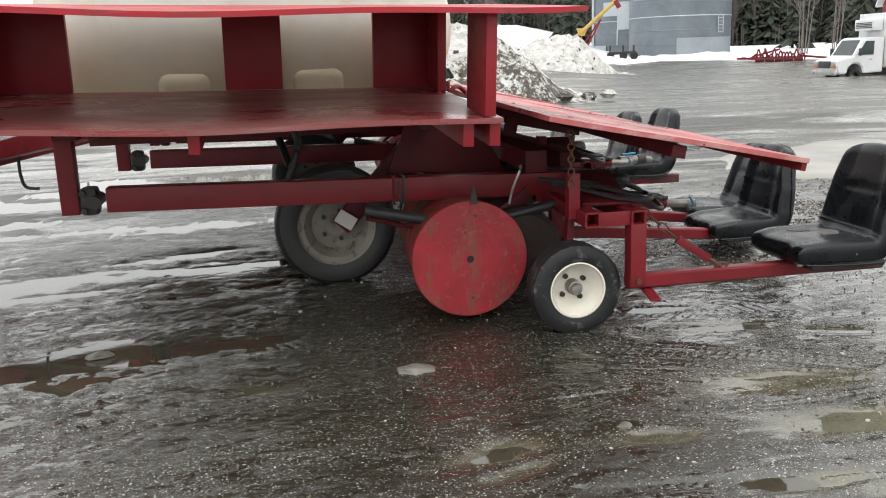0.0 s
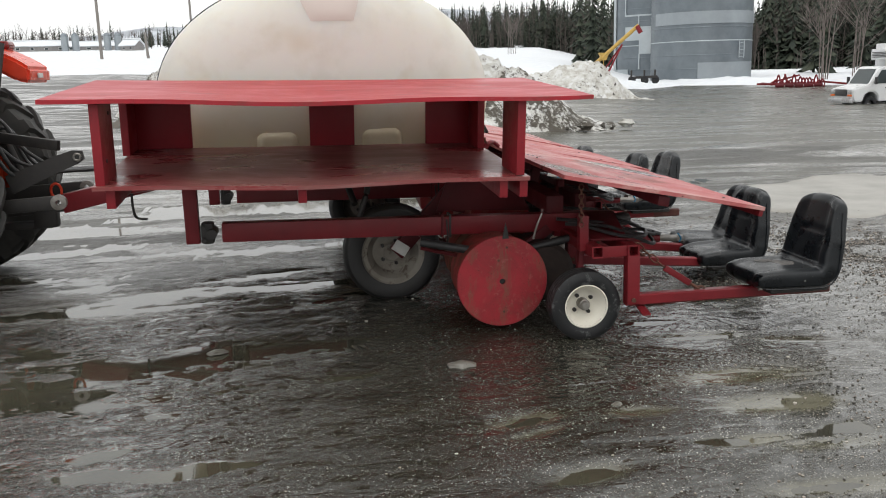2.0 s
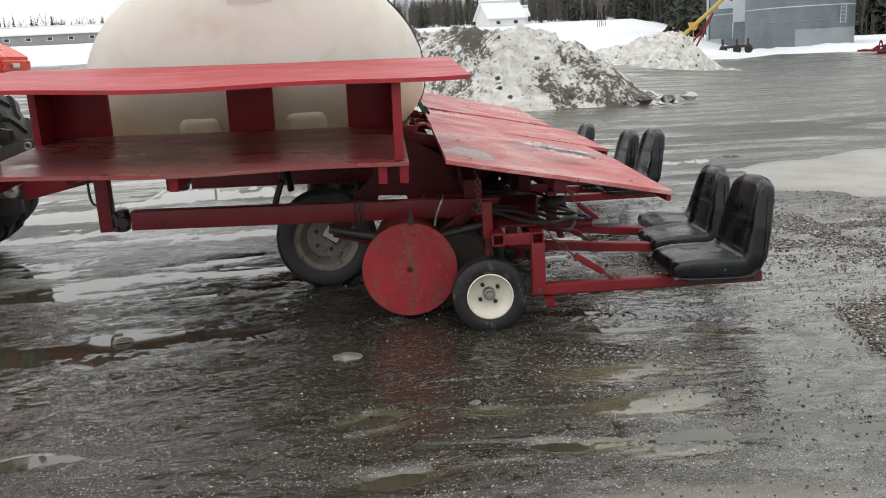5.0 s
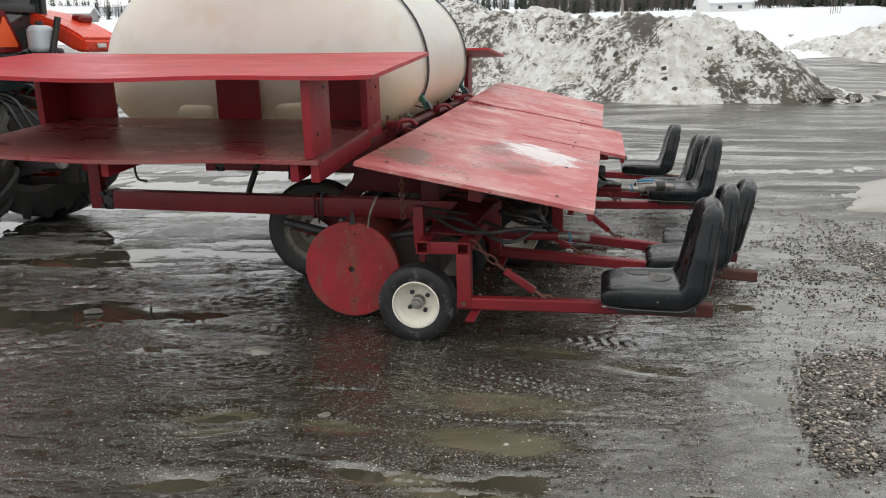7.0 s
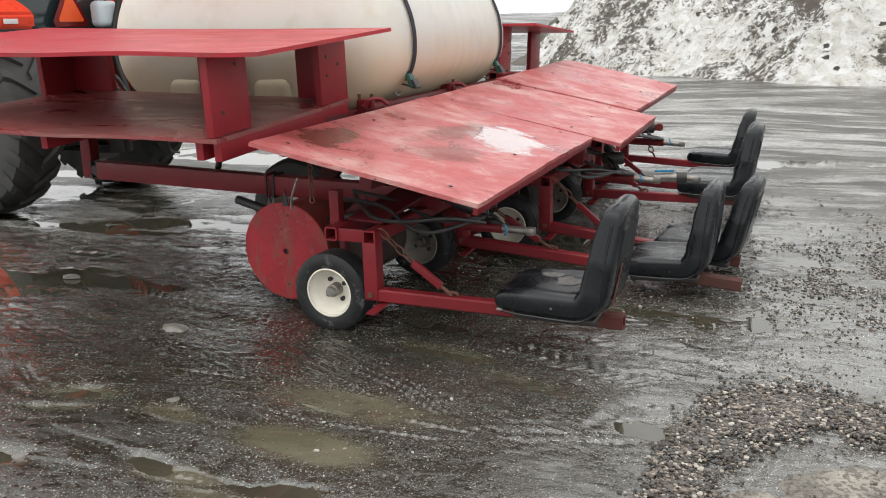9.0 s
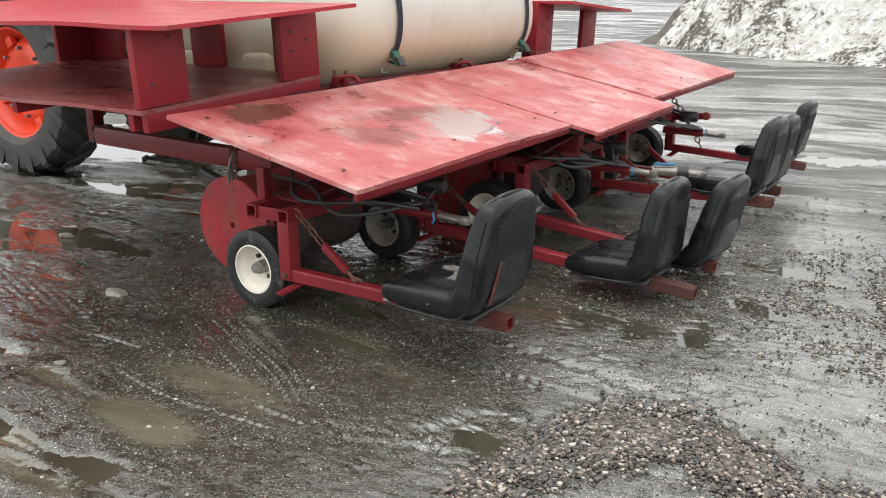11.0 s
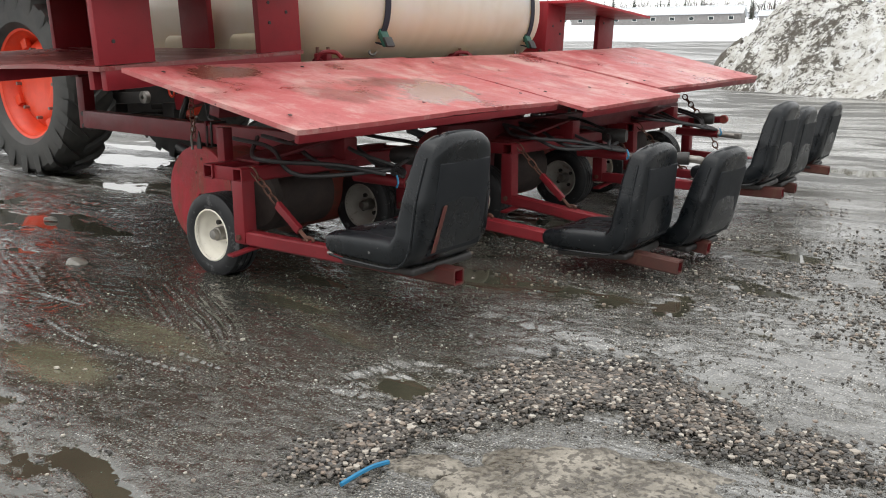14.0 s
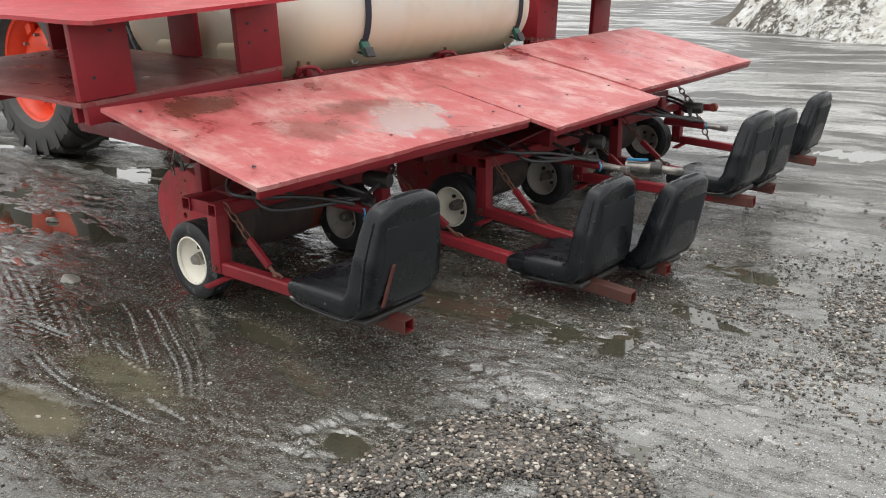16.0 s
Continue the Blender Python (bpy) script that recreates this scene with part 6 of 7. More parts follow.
for y0, y1, xa, xb, sd, lift, raised in ((0, 1.828, 1.071, 1.067, 1, 0.0, (0.0, 0.006)), (1.834, 3.067, 1.226, 1.207, 2, -0.003, (0.006, 0.012)), (3.073, 5.00, 1.062, 1.046, 3, 0.006, (0.012, 0.03))):
    panel = part("plywood_sheet", ply(y0, y1, 0.0, xa, xb, sd, lift, raised), RED_DECK, deck, "scuffed faded red plywood sheet", 30)
    part("edge_batten", beam((xa - 0.012, y0 + 0.01, lift - 0.036), (xb - 0.012, y1 - 0.01, lift - 0.036), 0.022, 0.034, 0.003), RED_STEEL, panel, "darker red edge strip")
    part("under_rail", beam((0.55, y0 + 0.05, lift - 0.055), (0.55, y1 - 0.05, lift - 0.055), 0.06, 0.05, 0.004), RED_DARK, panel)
    for k in range(3):
        for x in (0.12, 0.9):
            part("screw", lathe([(0, 0.0035), (0.008, 0.003), (0.009, 0)], at(x, y0 + 0.12 + k * (y1 - y0 - 0.24) / 2, lift + 0.004), 8), BLACK_METAL, panel)


DOWN = dm.to_3x3().inverted() @ Vector((0, 0, -1))


# -- planting units: wheels, discs, arms --
def small_wheel(parent, x, y, side, label, rim_mat=WHITE_RIM, rim_label="cream white steel rim"):
    """Ribbed implement tyre on a cream rim with a four-bolt hub."""
    prof = [(0.108, -0.055), (0.135, -0.067), (0.160, -0.068), (0.176, -0.060)]
    for z in (-0.042, -0.014, 0.014, 0.042):
        prof += [(0.1865, z - 0.011), (0.1875, z), (0.1865, z + 0.011), (0.180, z + 0.0125), (0.180, z + 0.0155)]
    prof = prof[:-2] + [(0.176, 0.060), (0.160, 0.068), (0.135, 0.067), (0.108, 0.055)]
    m = at(x, y, 0.188) @ AXLE
    s = side
    w = part("wheel", lathe(prof, m, 56), RUBBER, parent, label)
    rim = part("rim", lathe([(0.0, -0.02 * s), (0.05, -0.02 * s), (0.072, -0.012 * s), (0.088, 0.012 * s), (0.098, 0.035 * s), (0.112, 0.045 * s), (0.118, 0.060 * s), (0.112, 0.062 * s), (0.106, 0.05 * s)], m, 40), rim_mat, w, rim_label)
    part("hub", lathe([(0, 0.055 * s), (0.020, 0.052 * s), (0.024, 0.044 * s), (0.024, 0.03 * s), (0.030, 0.028 * s), (0.032, -0.02 * s)], m, 24), STEEL, w, "grey greasy hub cap")
    for k in range(4):
        a = radians(35) + 2 * math.pi * k / 4
        cx, cz = x + 0.055 * math.cos(a), 0.188 + 0.055 * math.sin(a)
        part("bolt", rod((cx, y + s * 0.02, cz), (cx, y + s * 0.004, cz), 0.011, 8), BLACK_METAL, w)
    return w


def disc(parent, x, y, z, r, thick, mat, label):
    m = at(x, y, z) @ AXLE
    h = thick / 2
    d = part("press_disc", lathe([(0.016, h - 0.02), (0.016, h), (0.03, h + 0.001), (r - 0.012, h), (r - 0.003, h - 0.002), (r, h - 0.006), (r, h - 0.012), (r - 0.006, h - 0.016), (0.016, h - 0.016)], m, 72), mat, parent, label)
    part("drum_band", lathe([(r - 0.006, h - 0.016), (r - 0.010, h - 0.05), (r - 0.018, h - 0.055), (r - 0.020, -h - 0.20), (r - 0.05, -h - 0.21), (0.03, -h - 0.21)], m, 64), RUST_RED, d, "rusty red drum behind the plate")
    part("axle_hole", lathe([(0, h - 0.014), (0.017, h - 0.014)], m, 16), BLACK_METAL, d)
    for a0, q in ((82, 0.19), (272, 0.17), (100, 0.12)):
        a = radians(a0)
        cx, cz = x + q * math.cos(a), z + q * math.sin(a)
        part("rivet", rod((cx, y - h - 0.003, cz), (cx, y - h + 0.002, cz), 0.007, 8), RUST, d)
    return d


def chain(parent, a, b, n, size=0.02):
    a, b = Vector(a), Vector(b)
    m, length = along(a, b)
    step = length / n
    for i in range(n):
        c = m @ Vector((-length / 2 + step * (i + 0.5), 0, 0))
        ex = (b - a).normalized()
        side = m.to_3x3() @ (Vector((0, 1, 0)) if i % 2 else Vector((0, 0, 1)))
        pts = []
        for k in range(12):
            t = 2 * math.pi * k / 12
            pts.append(c + ex * (step * 0.62 * math.cos(t)) + side * (size * 0.62 * math.sin(t)))
        part("chain_link", add_pipe(bmesh.new(), pts, size * 0.17, 5, True), RUST, parent)


hook = Vector((0.17, 0.22, -0.05))
chain(deck, hook, hook + DOWN * 0.22, 9, 0.020)


def unit(ox, oy, turn, front, arm_ends, corner=False):
    u = thing("planting_unit", "red steel planting unit with cream rimmed wheels and seat arms", "planting unit", "planting units", (ox, oy, 0), (0, 0, turn))
    inv = u.matrix_basis.inverted()

    def loc(p):
        return inv @ Vector(p)

    # long tube hinged at the front hanger
    a, b = loc(front), Vector((0.09, 0.565, 0.545))
    part("main_tube", beam(a, b, 0.085, 0.105, 0.008), RED_STEEL, u, "long dull red box tube")
    d = b - a
    for k in (0.545, 0.565):
        q = a + d * k
        part("clamp_band", box((0.012, 0.10, 0.13), along(a + d * (k - 0.01), a + d * (k + 0.01))[0], 0.002), BLACK_METAL if k > 0.55 else RED_DARK, u)
    part("wire_tie", pipe([a + d * 0.555 + Vector((0, -0.055, 0.04)), a + d * 0.557 + Vector((0, -0.06, -0.05)), a + d * 0.553 + Vector((0.01, -0.05, -0.09))], 0.005, 5, 5), BLACK_METAL, u)
    # cross tubes
    part("cross_tube", beam((-0.195, -0.03, 0.482), (-0.195, 1.10, 0.482), 0.064, 0.064, hollow=True), RED_STEEL, u, "square tube with open end")
    part("cross_tube", beam((0.0, -0.03, 0.478), (0.0, 1.10, 0.478), 0.064, 0.064, hollow=True), RED_STEEL, u, "square tube with open end")
    part("end_plate", box((0.135, 0.010, 0.058), at(-0.098, -0.016, 0.480), 0.002), RED_STEEL, u)
    part("end_plate", box((0.135, 0.010, 0.058), at(-0.098, 1.08, 0.480), 0.002), RED_STEEL, u)
    part("upright", beam((-0.235, 0.10, 0.47), (-0.235, 0.10, 0.66), 0.05, 0.05), RED_STEEL, u)
    part("upright", beam((-0.235, 0.56, 0.47), (-0.235, 0.56, 0.60), 0.06, 0.06), RED_STEEL, u)
    part("slant_plate", beam((-0.09, 0.10, 0.52), (-0.02, 0.52, 0.60), 0.20, 0.014), RED_DARK, u)
    for y in (0.06, 1.02):
        part("wheel_fork", beam((-0.23, y + 0.095, 0.47), (-0.245, y + 0.095, 0.17), 0.05, 0.03), RED_DARK, u)
        part("wheel_axle", rod((-0.245, y - 0.02, 0.188), (-0.245, y + 0.13, 0.188), 0.014, 12), BLACK_METAL, u)
    small_wheel(u, -0.245, 0.062, 1, "black ribbed implement tyre with cracked sidewall")
    small_wheel(u, -0.245, 1.03, 1, "black ribbed implement tyre", DULL_RIM, "cream rim greyed by mud and painted-in shade")
    disc(u, -0.64, 0.315, 0.292, 0.252, 0.13, RED_DRUM, "scuffed red steel press disc")
    disc(u, -0.60, 0.80, 0.292, 0.252, 0.13, RUST, "rust brown steel press disc")
    part("disc_axle", rod((-0.62, 0.38, 0.292), (-0.62, 0.76, 0.292), 0.02, 12), BLACK_METAL, u)
    part("disc_arm", beam((-0.62, 0.52, 0.30), (-0.30, 0.53, 0.52), 0.03, 0.06), RED_DARK, u)
    part("disc_stay", rod((-1.05, 0.52, 0.45), (-0.70, 0.50, 0.36), 0.011, 8), RED_DARK, u)
    part("rubber_sleeve", rod((-1.06, 0.44, 0.50), (-0.76, 0.40, 0.44), 0.024, 10), HOSE, u, "black rubber sleeve")
    part("scraper", plate([(-0.018, 0), (0.018, 0), (0.010, 0.05), (0, 0.085), (-0.008, 0.05)], 0.006, at(-0.62, 0.25, 0.53, 90, 0, 0)), BLACK_METAL, u, "bent dark scraper blade")
    part("spring", rod((-0.48, 0.40, 0.43), (-0.22, 0.38, 0.485), 0.024, 10), HOSE, u, "black rubber sleeve")
    part("bent_rod", pipe([(-0.50, 0.12, 0.545), (-0.485, 0.11, 0.61), (-0.455, 0.11, 0.68), (-0.45, 0.12, 0.70)], 0.006, 5, 6), STEEL, u, "bent bright wire rod")
    part("seed_drum", lathe([(0, -0.19), (0.14, -0.19), (0.165, -0.17), (0.165, 0.17), (0.14, 0.19), (0, 0.19)], at(-0.36, 0.56, 0.30) @ AXLE, 28), DRUM_RUST, u, "dark rusty drum under the frame")
    # posts and arms that carry the seats
    for k, (y, (ex, ey, ez)) in enumerate(zip((0.0, 1.05), arm_ends)):
        part("post", beam((0.0, y, 0.19), (0.0, y, 0.455), 0.068, 0.068, 0.006), RED_STEEL, u)
        end = Vector((ex, ey, ez))
        start = Vector((-0.035, y, 0.212))
        part("seat_arm", beam(start, end, 0.058, 0.058, hollow=True), RED_STEEL, u, "red square tube arm with rusty open end")
        part("arm_end", beam(start.lerp(end, 0.80), end + (end - start) * 0.002, 0.0605, 0.0605, hollow=True), RUST_ARM, u, "rust worn tube end")
        part("pin", rod((0.0, y - 0.045, 0.215), (0.0, y - 0.026, 0.215), 0.012, 10), RUST, u)
        part("foot_peg", beam((0.06, y + 0.10, 0.185), (0.04, y - 0.12, 0.155), 0.045, 0.012), RED_STEEL, u, "flat red foot peg")
        if corner and k == 1:
            lug = start.lerp(end, 0.27) + Vector((0, 0, 0.03))
            ram = part("short_ram", rod((-0.08, y - 0.05, 0.455), (0.28, y - 0.05, 0.485), 0.026, 14), RED_STEEL, u, "short red ram with a rounded eye")
            part("eye", lathe([(0, -0.02), (0.03, -0.02), (0.034, 0), (0.03, 0.02), (0, 0.02)], at(0.30, y - 0.05, 0.487) @ AXLE, 16), RUST_RED, ram)
            chain(u, Vector((-0.03, y - 0.04, 0.66)), Vector((0.09, y - 0.03, 0.52)), 5, 0.030)
            part("shackle", box((0.05, 0.03, 0.05), at(0.11, y - 0.04, 0.505, 0, 40, 0), 0.008), STEEL, u)
            chain(u, Vector((0.13, y - 0.04, 0.48)), lug, 6, 0.030)
            continue
        lug = start.lerp(end, 0.36) + Vector((0, 0, 0.03))
        top = Vector((0.05, y + 0.03, 0.46))
        s1, s2 = top.lerp(lug, 0.42), top.lerp(lug, 0.84)
        tb = part("turnbuckle", beam(s1, s2, 0.022, 0.034, 0.004), RED_STEEL, u, "red turnbuckle body")
        part("threaded_rod", rod(s2, lug, 0.008, 8), RUST, tb)
        part("eye", add_pipe(bmesh.new(), [lug + Vector((0.028 * math.cos(t), 0, 0.004 + 0.012 * math.sin(t))) for t in np.linspace(0, 6.283, 13)[:-1]], 0.006, 5, True), RUST, tb)
        chain(u, top + Vector((-0.02, -0.01, 0.045)), s1, 4, 0.024)
    # hydraulic parts and hoses under the deck
    cyl = part("cylinder", rod((0.10, 0.58, 0.42), (0.40, 0.60, 0.41), 0.028, 16), RED_STEEL, u, "red hydraulic cylinder")
    part("piston_rod", rod((0.40, 0.60, 0.41), (0.52, 0.61, 0.40), 0.020, 12), STEEL, cyl)
    part("clevis", box((0.05, 0.04, 0.04), at(0.54, 0.61, 0.40), 0.01), STEEL, cyl)
    part("hydraulic_motor", lathe([(0, -0.07), (0.035, -0.07), (0.042, -0.05), (0.042, 0.05), (0.035, 0.07), (0, 0.07)], at(0.22, 0.80, 0.50, 0, 90, 10), 20), BLACK_METAL, u)
    if 4.0 < oy < 5.0:
        valve = part("ball_valve", rod((0.50, 0.70, 0.405), (0.66, 0.74, 0.40), 0.030, 14), STEEL, u, "grey ball valve with a blue lever")
        part("lever", box((0.12, 0.022, 0.012), at(0.57, 0.70, 0.447, 0, 0, 24), 0.003), BLUE, valve, "blue plastic lever")
        part("collar", rod((0.64, 0.735, 0.40), (0.70, 0.75, 0.40), 0.036, 14), BLACK_METAL, valve)
        part("elbow", pipe([(0.69, 0.748, 0.40), (0.75, 0.76, 0.395), (0.76, 0.82, 0.38), (0.74, 0.92, 0.36)], 0.022, 6, 10), STEEL, valve)
    part("blue_tie", pipe([(0.46, 0.46, 0.46), (0.475, 0.45, 0.43), (0.465, 0.45, 0.41)], 0.005, 6, 6), BLUE, u, "blue plastic tie")
    rnd = random.Random(int(oy * 10))
    for i in range(5):
        y = 0.2 + 0.17 * i
        pts = [(-0.30, y, 0.60), (-0.05, y + rnd.uniform(-0.05, 0.05), 0.57), (0.18, y + rnd.uniform(-0.1, 0.1), 0.50 + rnd.uniform(-0.03, 0.03)), (0.32, 0.55 + rnd.uniform(-0.06, 0.10), 0.46), (0.40, 0.57, 0.44)]
        part("hose", pipe(pts, 0.010, 6, 7), HOSE, u)
    part("hose", pipe([(-0.25, 0.30, 0.60), (-0.05, 0.10, 0.545), (0.10, 0.10, 0.53), (0.22, 0.34, 0.50), (0.34, 0.52, 0.45)], 0.010, 7, 7), HOSE, u)
    return u


FRONT_X = -0.315


def front_point(y):
    p = pose(MX, MY, 0, 0, 0, MTURN) @ Vector((FRONT_X, y, 0.60))
    return tuple(p)


unit(1.82, 3.005, -2.0, front_point(0.84), ((1.13, 0.009, 0.208), (1.483, 1.106, 0.078)))
unit(2.206, 4.52, -1.2, front_point(2.36), ((1.10, 0.02, 0.075), (1.12, 1.09, 0.20)))
unit(2.160, 6.19, -0.7, front_point(3.92), ((1.10, 0.06, 0.14), (1.06, 1.09, 0.14)), True)


# -- seats --
def seat_line(n=44):
    """The middle line of a seat from the front of the cushion to the top of the back, with its normals."""
    pts = smooth_path([(-0.200, 0, 0.052), (-0.09, 0, 0.054), (0.05, 0, 0.050), (0.125, 0, 0.056), (0.175, 0, 0.100), (0.196, 0, 0.18), (0.220, 0, 0.30), (0.250, 0, 0.44)], 8)
    out = []
    for i, p in enumerate(pts):
        d = (pts[min(i + 1, len(pts) - 1)] - pts[max(i - 1, 0)]).normalized()
        out.append((p, d, Vector((-d.z, 0, d.x))))
    return out


LINE = seat_line()
TOTAL = len(LINE) - 1


def seat_size(i):
    """Half width and half thickness along the line."""
    t = i / TOTAL
    wide = np.interp(t, [0, 0.12, 0.4, 0.6, 0.8, 1], [0.190, 0.208, 0.216, 0.216, 0.204, 0.168])
    deep = np.interp(t, [0, 0.1, 0.4, 0.57, 0.7, 0.9, 1], [0.045, 0.052, 0.052, 0.060, 0.056, 0.046, 0.040])
    return float(wide), float(deep)


def seat_ring(i, f=1.0, g=1.0):
    p, d, nrm = LINE[i]
    w, h = seat_size(i)
    t = i / TOTAL
    out = []
    n = 44
    for k in range(n):
        a = 2 * math.pi * k / n
        c, s = math.cos(a), math.sin(a)
        u = w * f * math.copysign(abs(c) ** 0.42, c)
        v = h * g * math.copysign(abs(s) ** 0.55, s)
        edge = abs(u) / w
        if s > 0:
            v += 0.022 * max(0, edge - 0.5) * 2 * (0.5 + t) * f
            v -= 0.010 * math.exp(-((edge - 0.56) / 0.045) ** 2) * f
            v -= 0.006 * math.exp(-((t - 0.84) / 0.012) ** 2) * (edge < 0.56) * f
            v += 0.004 * noise.noise((u * 9, t * 9, 2))
        drop = 0.05 * edge ** 3 * max(0, t - 0.8) / 0.2
        out.append(p + Vector((0, u, 0)) + nrm * v - d * drop)
    return out


def seat_sweep(i0, i1, cap0, cap1):
    bm = bmesh.new()
    rows = []
    if cap0:
        for q in (0.25, 0.6, 0.85):
            r = seat_ring(i0, 1 - 0.10 * (1 - q), q)
            back = LINE[i0][1] * (-0.030 * math.sqrt(1 - (1 - q) ** 0.5) if 0 else -0.034 * (1 - q) ** 0.0 * math.sqrt(max(0, 1 - q * q)))
            rows.append([x + back for x in r])
    for i in range(i0, i1 + 1):
        rows.append(seat_ring(i))
    if cap1:
        for q in (0.85, 0.6, 0.25):
            r = seat_ring(i1, 1 - 0.16 * (1 - q), q)
            ahead = LINE[i1][1] * (0.036 * math.sqrt(max(0, 1 - q * q)))
            rows.append([x + ahead for x in r])
    vs = [[bm.verts.new(x) for x in r] for r in rows]
    n = len(vs[0])
    for p, q in zip(vs, vs[1:]):
        for k in range(n):
            j = (k + 1) % n
            bm.faces.new((p[k], p[j], q[j], q[k]))
    bm.faces.new(vs[0][::-1])
    bm.faces.new(vs[-1])
    bmesh.ops.recalc_face_normals(bm, faces=bm.faces)
    return bm


def seat(x, y, z, turn, lean, label, torn=False):
    s = thing("operator_chair", label, "seat", "planter seats", (x, y, z), (0, lean, turn))
    part("cushion", seat_sweep(0, 27, True, False), VINYL, s, "black vinyl cushion with raised sides", 70)
    part("backrest", seat_sweep(27, TOTAL, False, True), VINYL, s, "black vinyl backrest with rounded top", 70)
    for sg in (-1, 1):
        seam = []
        for i in range(0, TOTAL + 1, 2):
            p, d, nrm = LINE[i]
            w, h = seat_size(i)
            t = i / TOTAL
            v = np.interp(t, [0, 0.45, 0.6, 1], [-0.75, -0.75, -0.35, 0.1]) * h
            seam.append(p + Vector((0, sg * (w + 0.0015), 0)) + nrm * float(v) - d * (0.05 * max(0, t - 0.8) / 0.2))
        part("piping", add_pipe(bmesh.new(), seam, 0.0048, 6), VINYL, s, "stitched edge piping")
    part("back_cover", pillow((0.012, 0.300, 0.32), 0.0055, lambda p: Vector((p.x + 0.2345 + 0.155 * (p.z + 0.1) - 0.02 * max(0, -0.08 - p.z) * 5, p.y * (1 - 0.3 * max(0, p.z)), p.z + 0.215)), 2, 6), SEAT_BACK, s, "dull scratched rear cover")
    part("shell", pillow((0.34, 0.35, 0.03), 0.012, lambda p: p + Vector((0.01, 0, -0.002)), 2, 3), BLACK_METAL, s)
    part("bracket", box((0.24, 0.11, 0.02), at(0.02, 0, -0.020), 0.003), RUST_RED, s)
    part("bolt", rod((-0.206, -0.165, 0.016), (-0.228, -0.17, 0.016), 0.007, 8), STEEL, s)
    if torn:
        for k, (px, py, a, b) in enumerate(((0.0, 0.02, 0.085, 0.06), (-0.06, 0.08, 0.05, 0.03))):
            bm = bmesh.new()
            ring = [bm.verts.new((px + a * math.cos(t) * (1 + 0.4 * noise.noise((math.cos(t) * 2, math.sin(t) * 2, k))), py + b * math.sin(t) * (1 + 0.5 * noise.noise((math.cos(t) * 3, math.sin(t) * 3, k + 5))), 0.099 + 0.004 * k)) for t in np.linspace(0, 6.283, 25)[:-1]]
            bm.faces.new(ring)
            g = bmesh.ops.extrude_face_region(bm, geom=bm.faces[:])
            bmesh.ops.translate(bm, vec=(0, 0, 0.005), verts=[v for v in g["geom"] if isinstance(v, bmesh.types.BMVert)])
            bmesh.ops.recalc_face_normals(bm, faces=bm.faces)
            part("torn_patch", bm, SEAT_FOAM, s, "torn grey foam showing through")
        part("rust_streak", pillow((0.006, 0.020, 0.16), 0.0028, lambda p: Vector((p.x + 0.2475 + 0.155 * (p.z + 0.02), p.y - 0.12 + 0.25 * p.z, p.z + 0.15)), 2, 3), RUST_ARM, s, "narrow rust red scrape")
    return s


LAB = "black vinyl bucket seat on a red steel arm"
seat(2.690, 3.005, 0.240, -1.2, 0, "black vinyl bucket seat with torn, wet cushion", True)
seat(2.967, 4.132, 0.107, -1.7, -3, LAB)
seat(3.090, 4.575, 0.095, -4.7, 4, "black vinyl bucket seat hanging close to the ground")
seat(3.070, 5.693, 0.233, -0.7, 0, LAB)
seat(3.039, 6.253, 0.178, -0.7, 0, LAB)
seat(2.938, 7.407, 0.167, -0.7, 2, LAB)


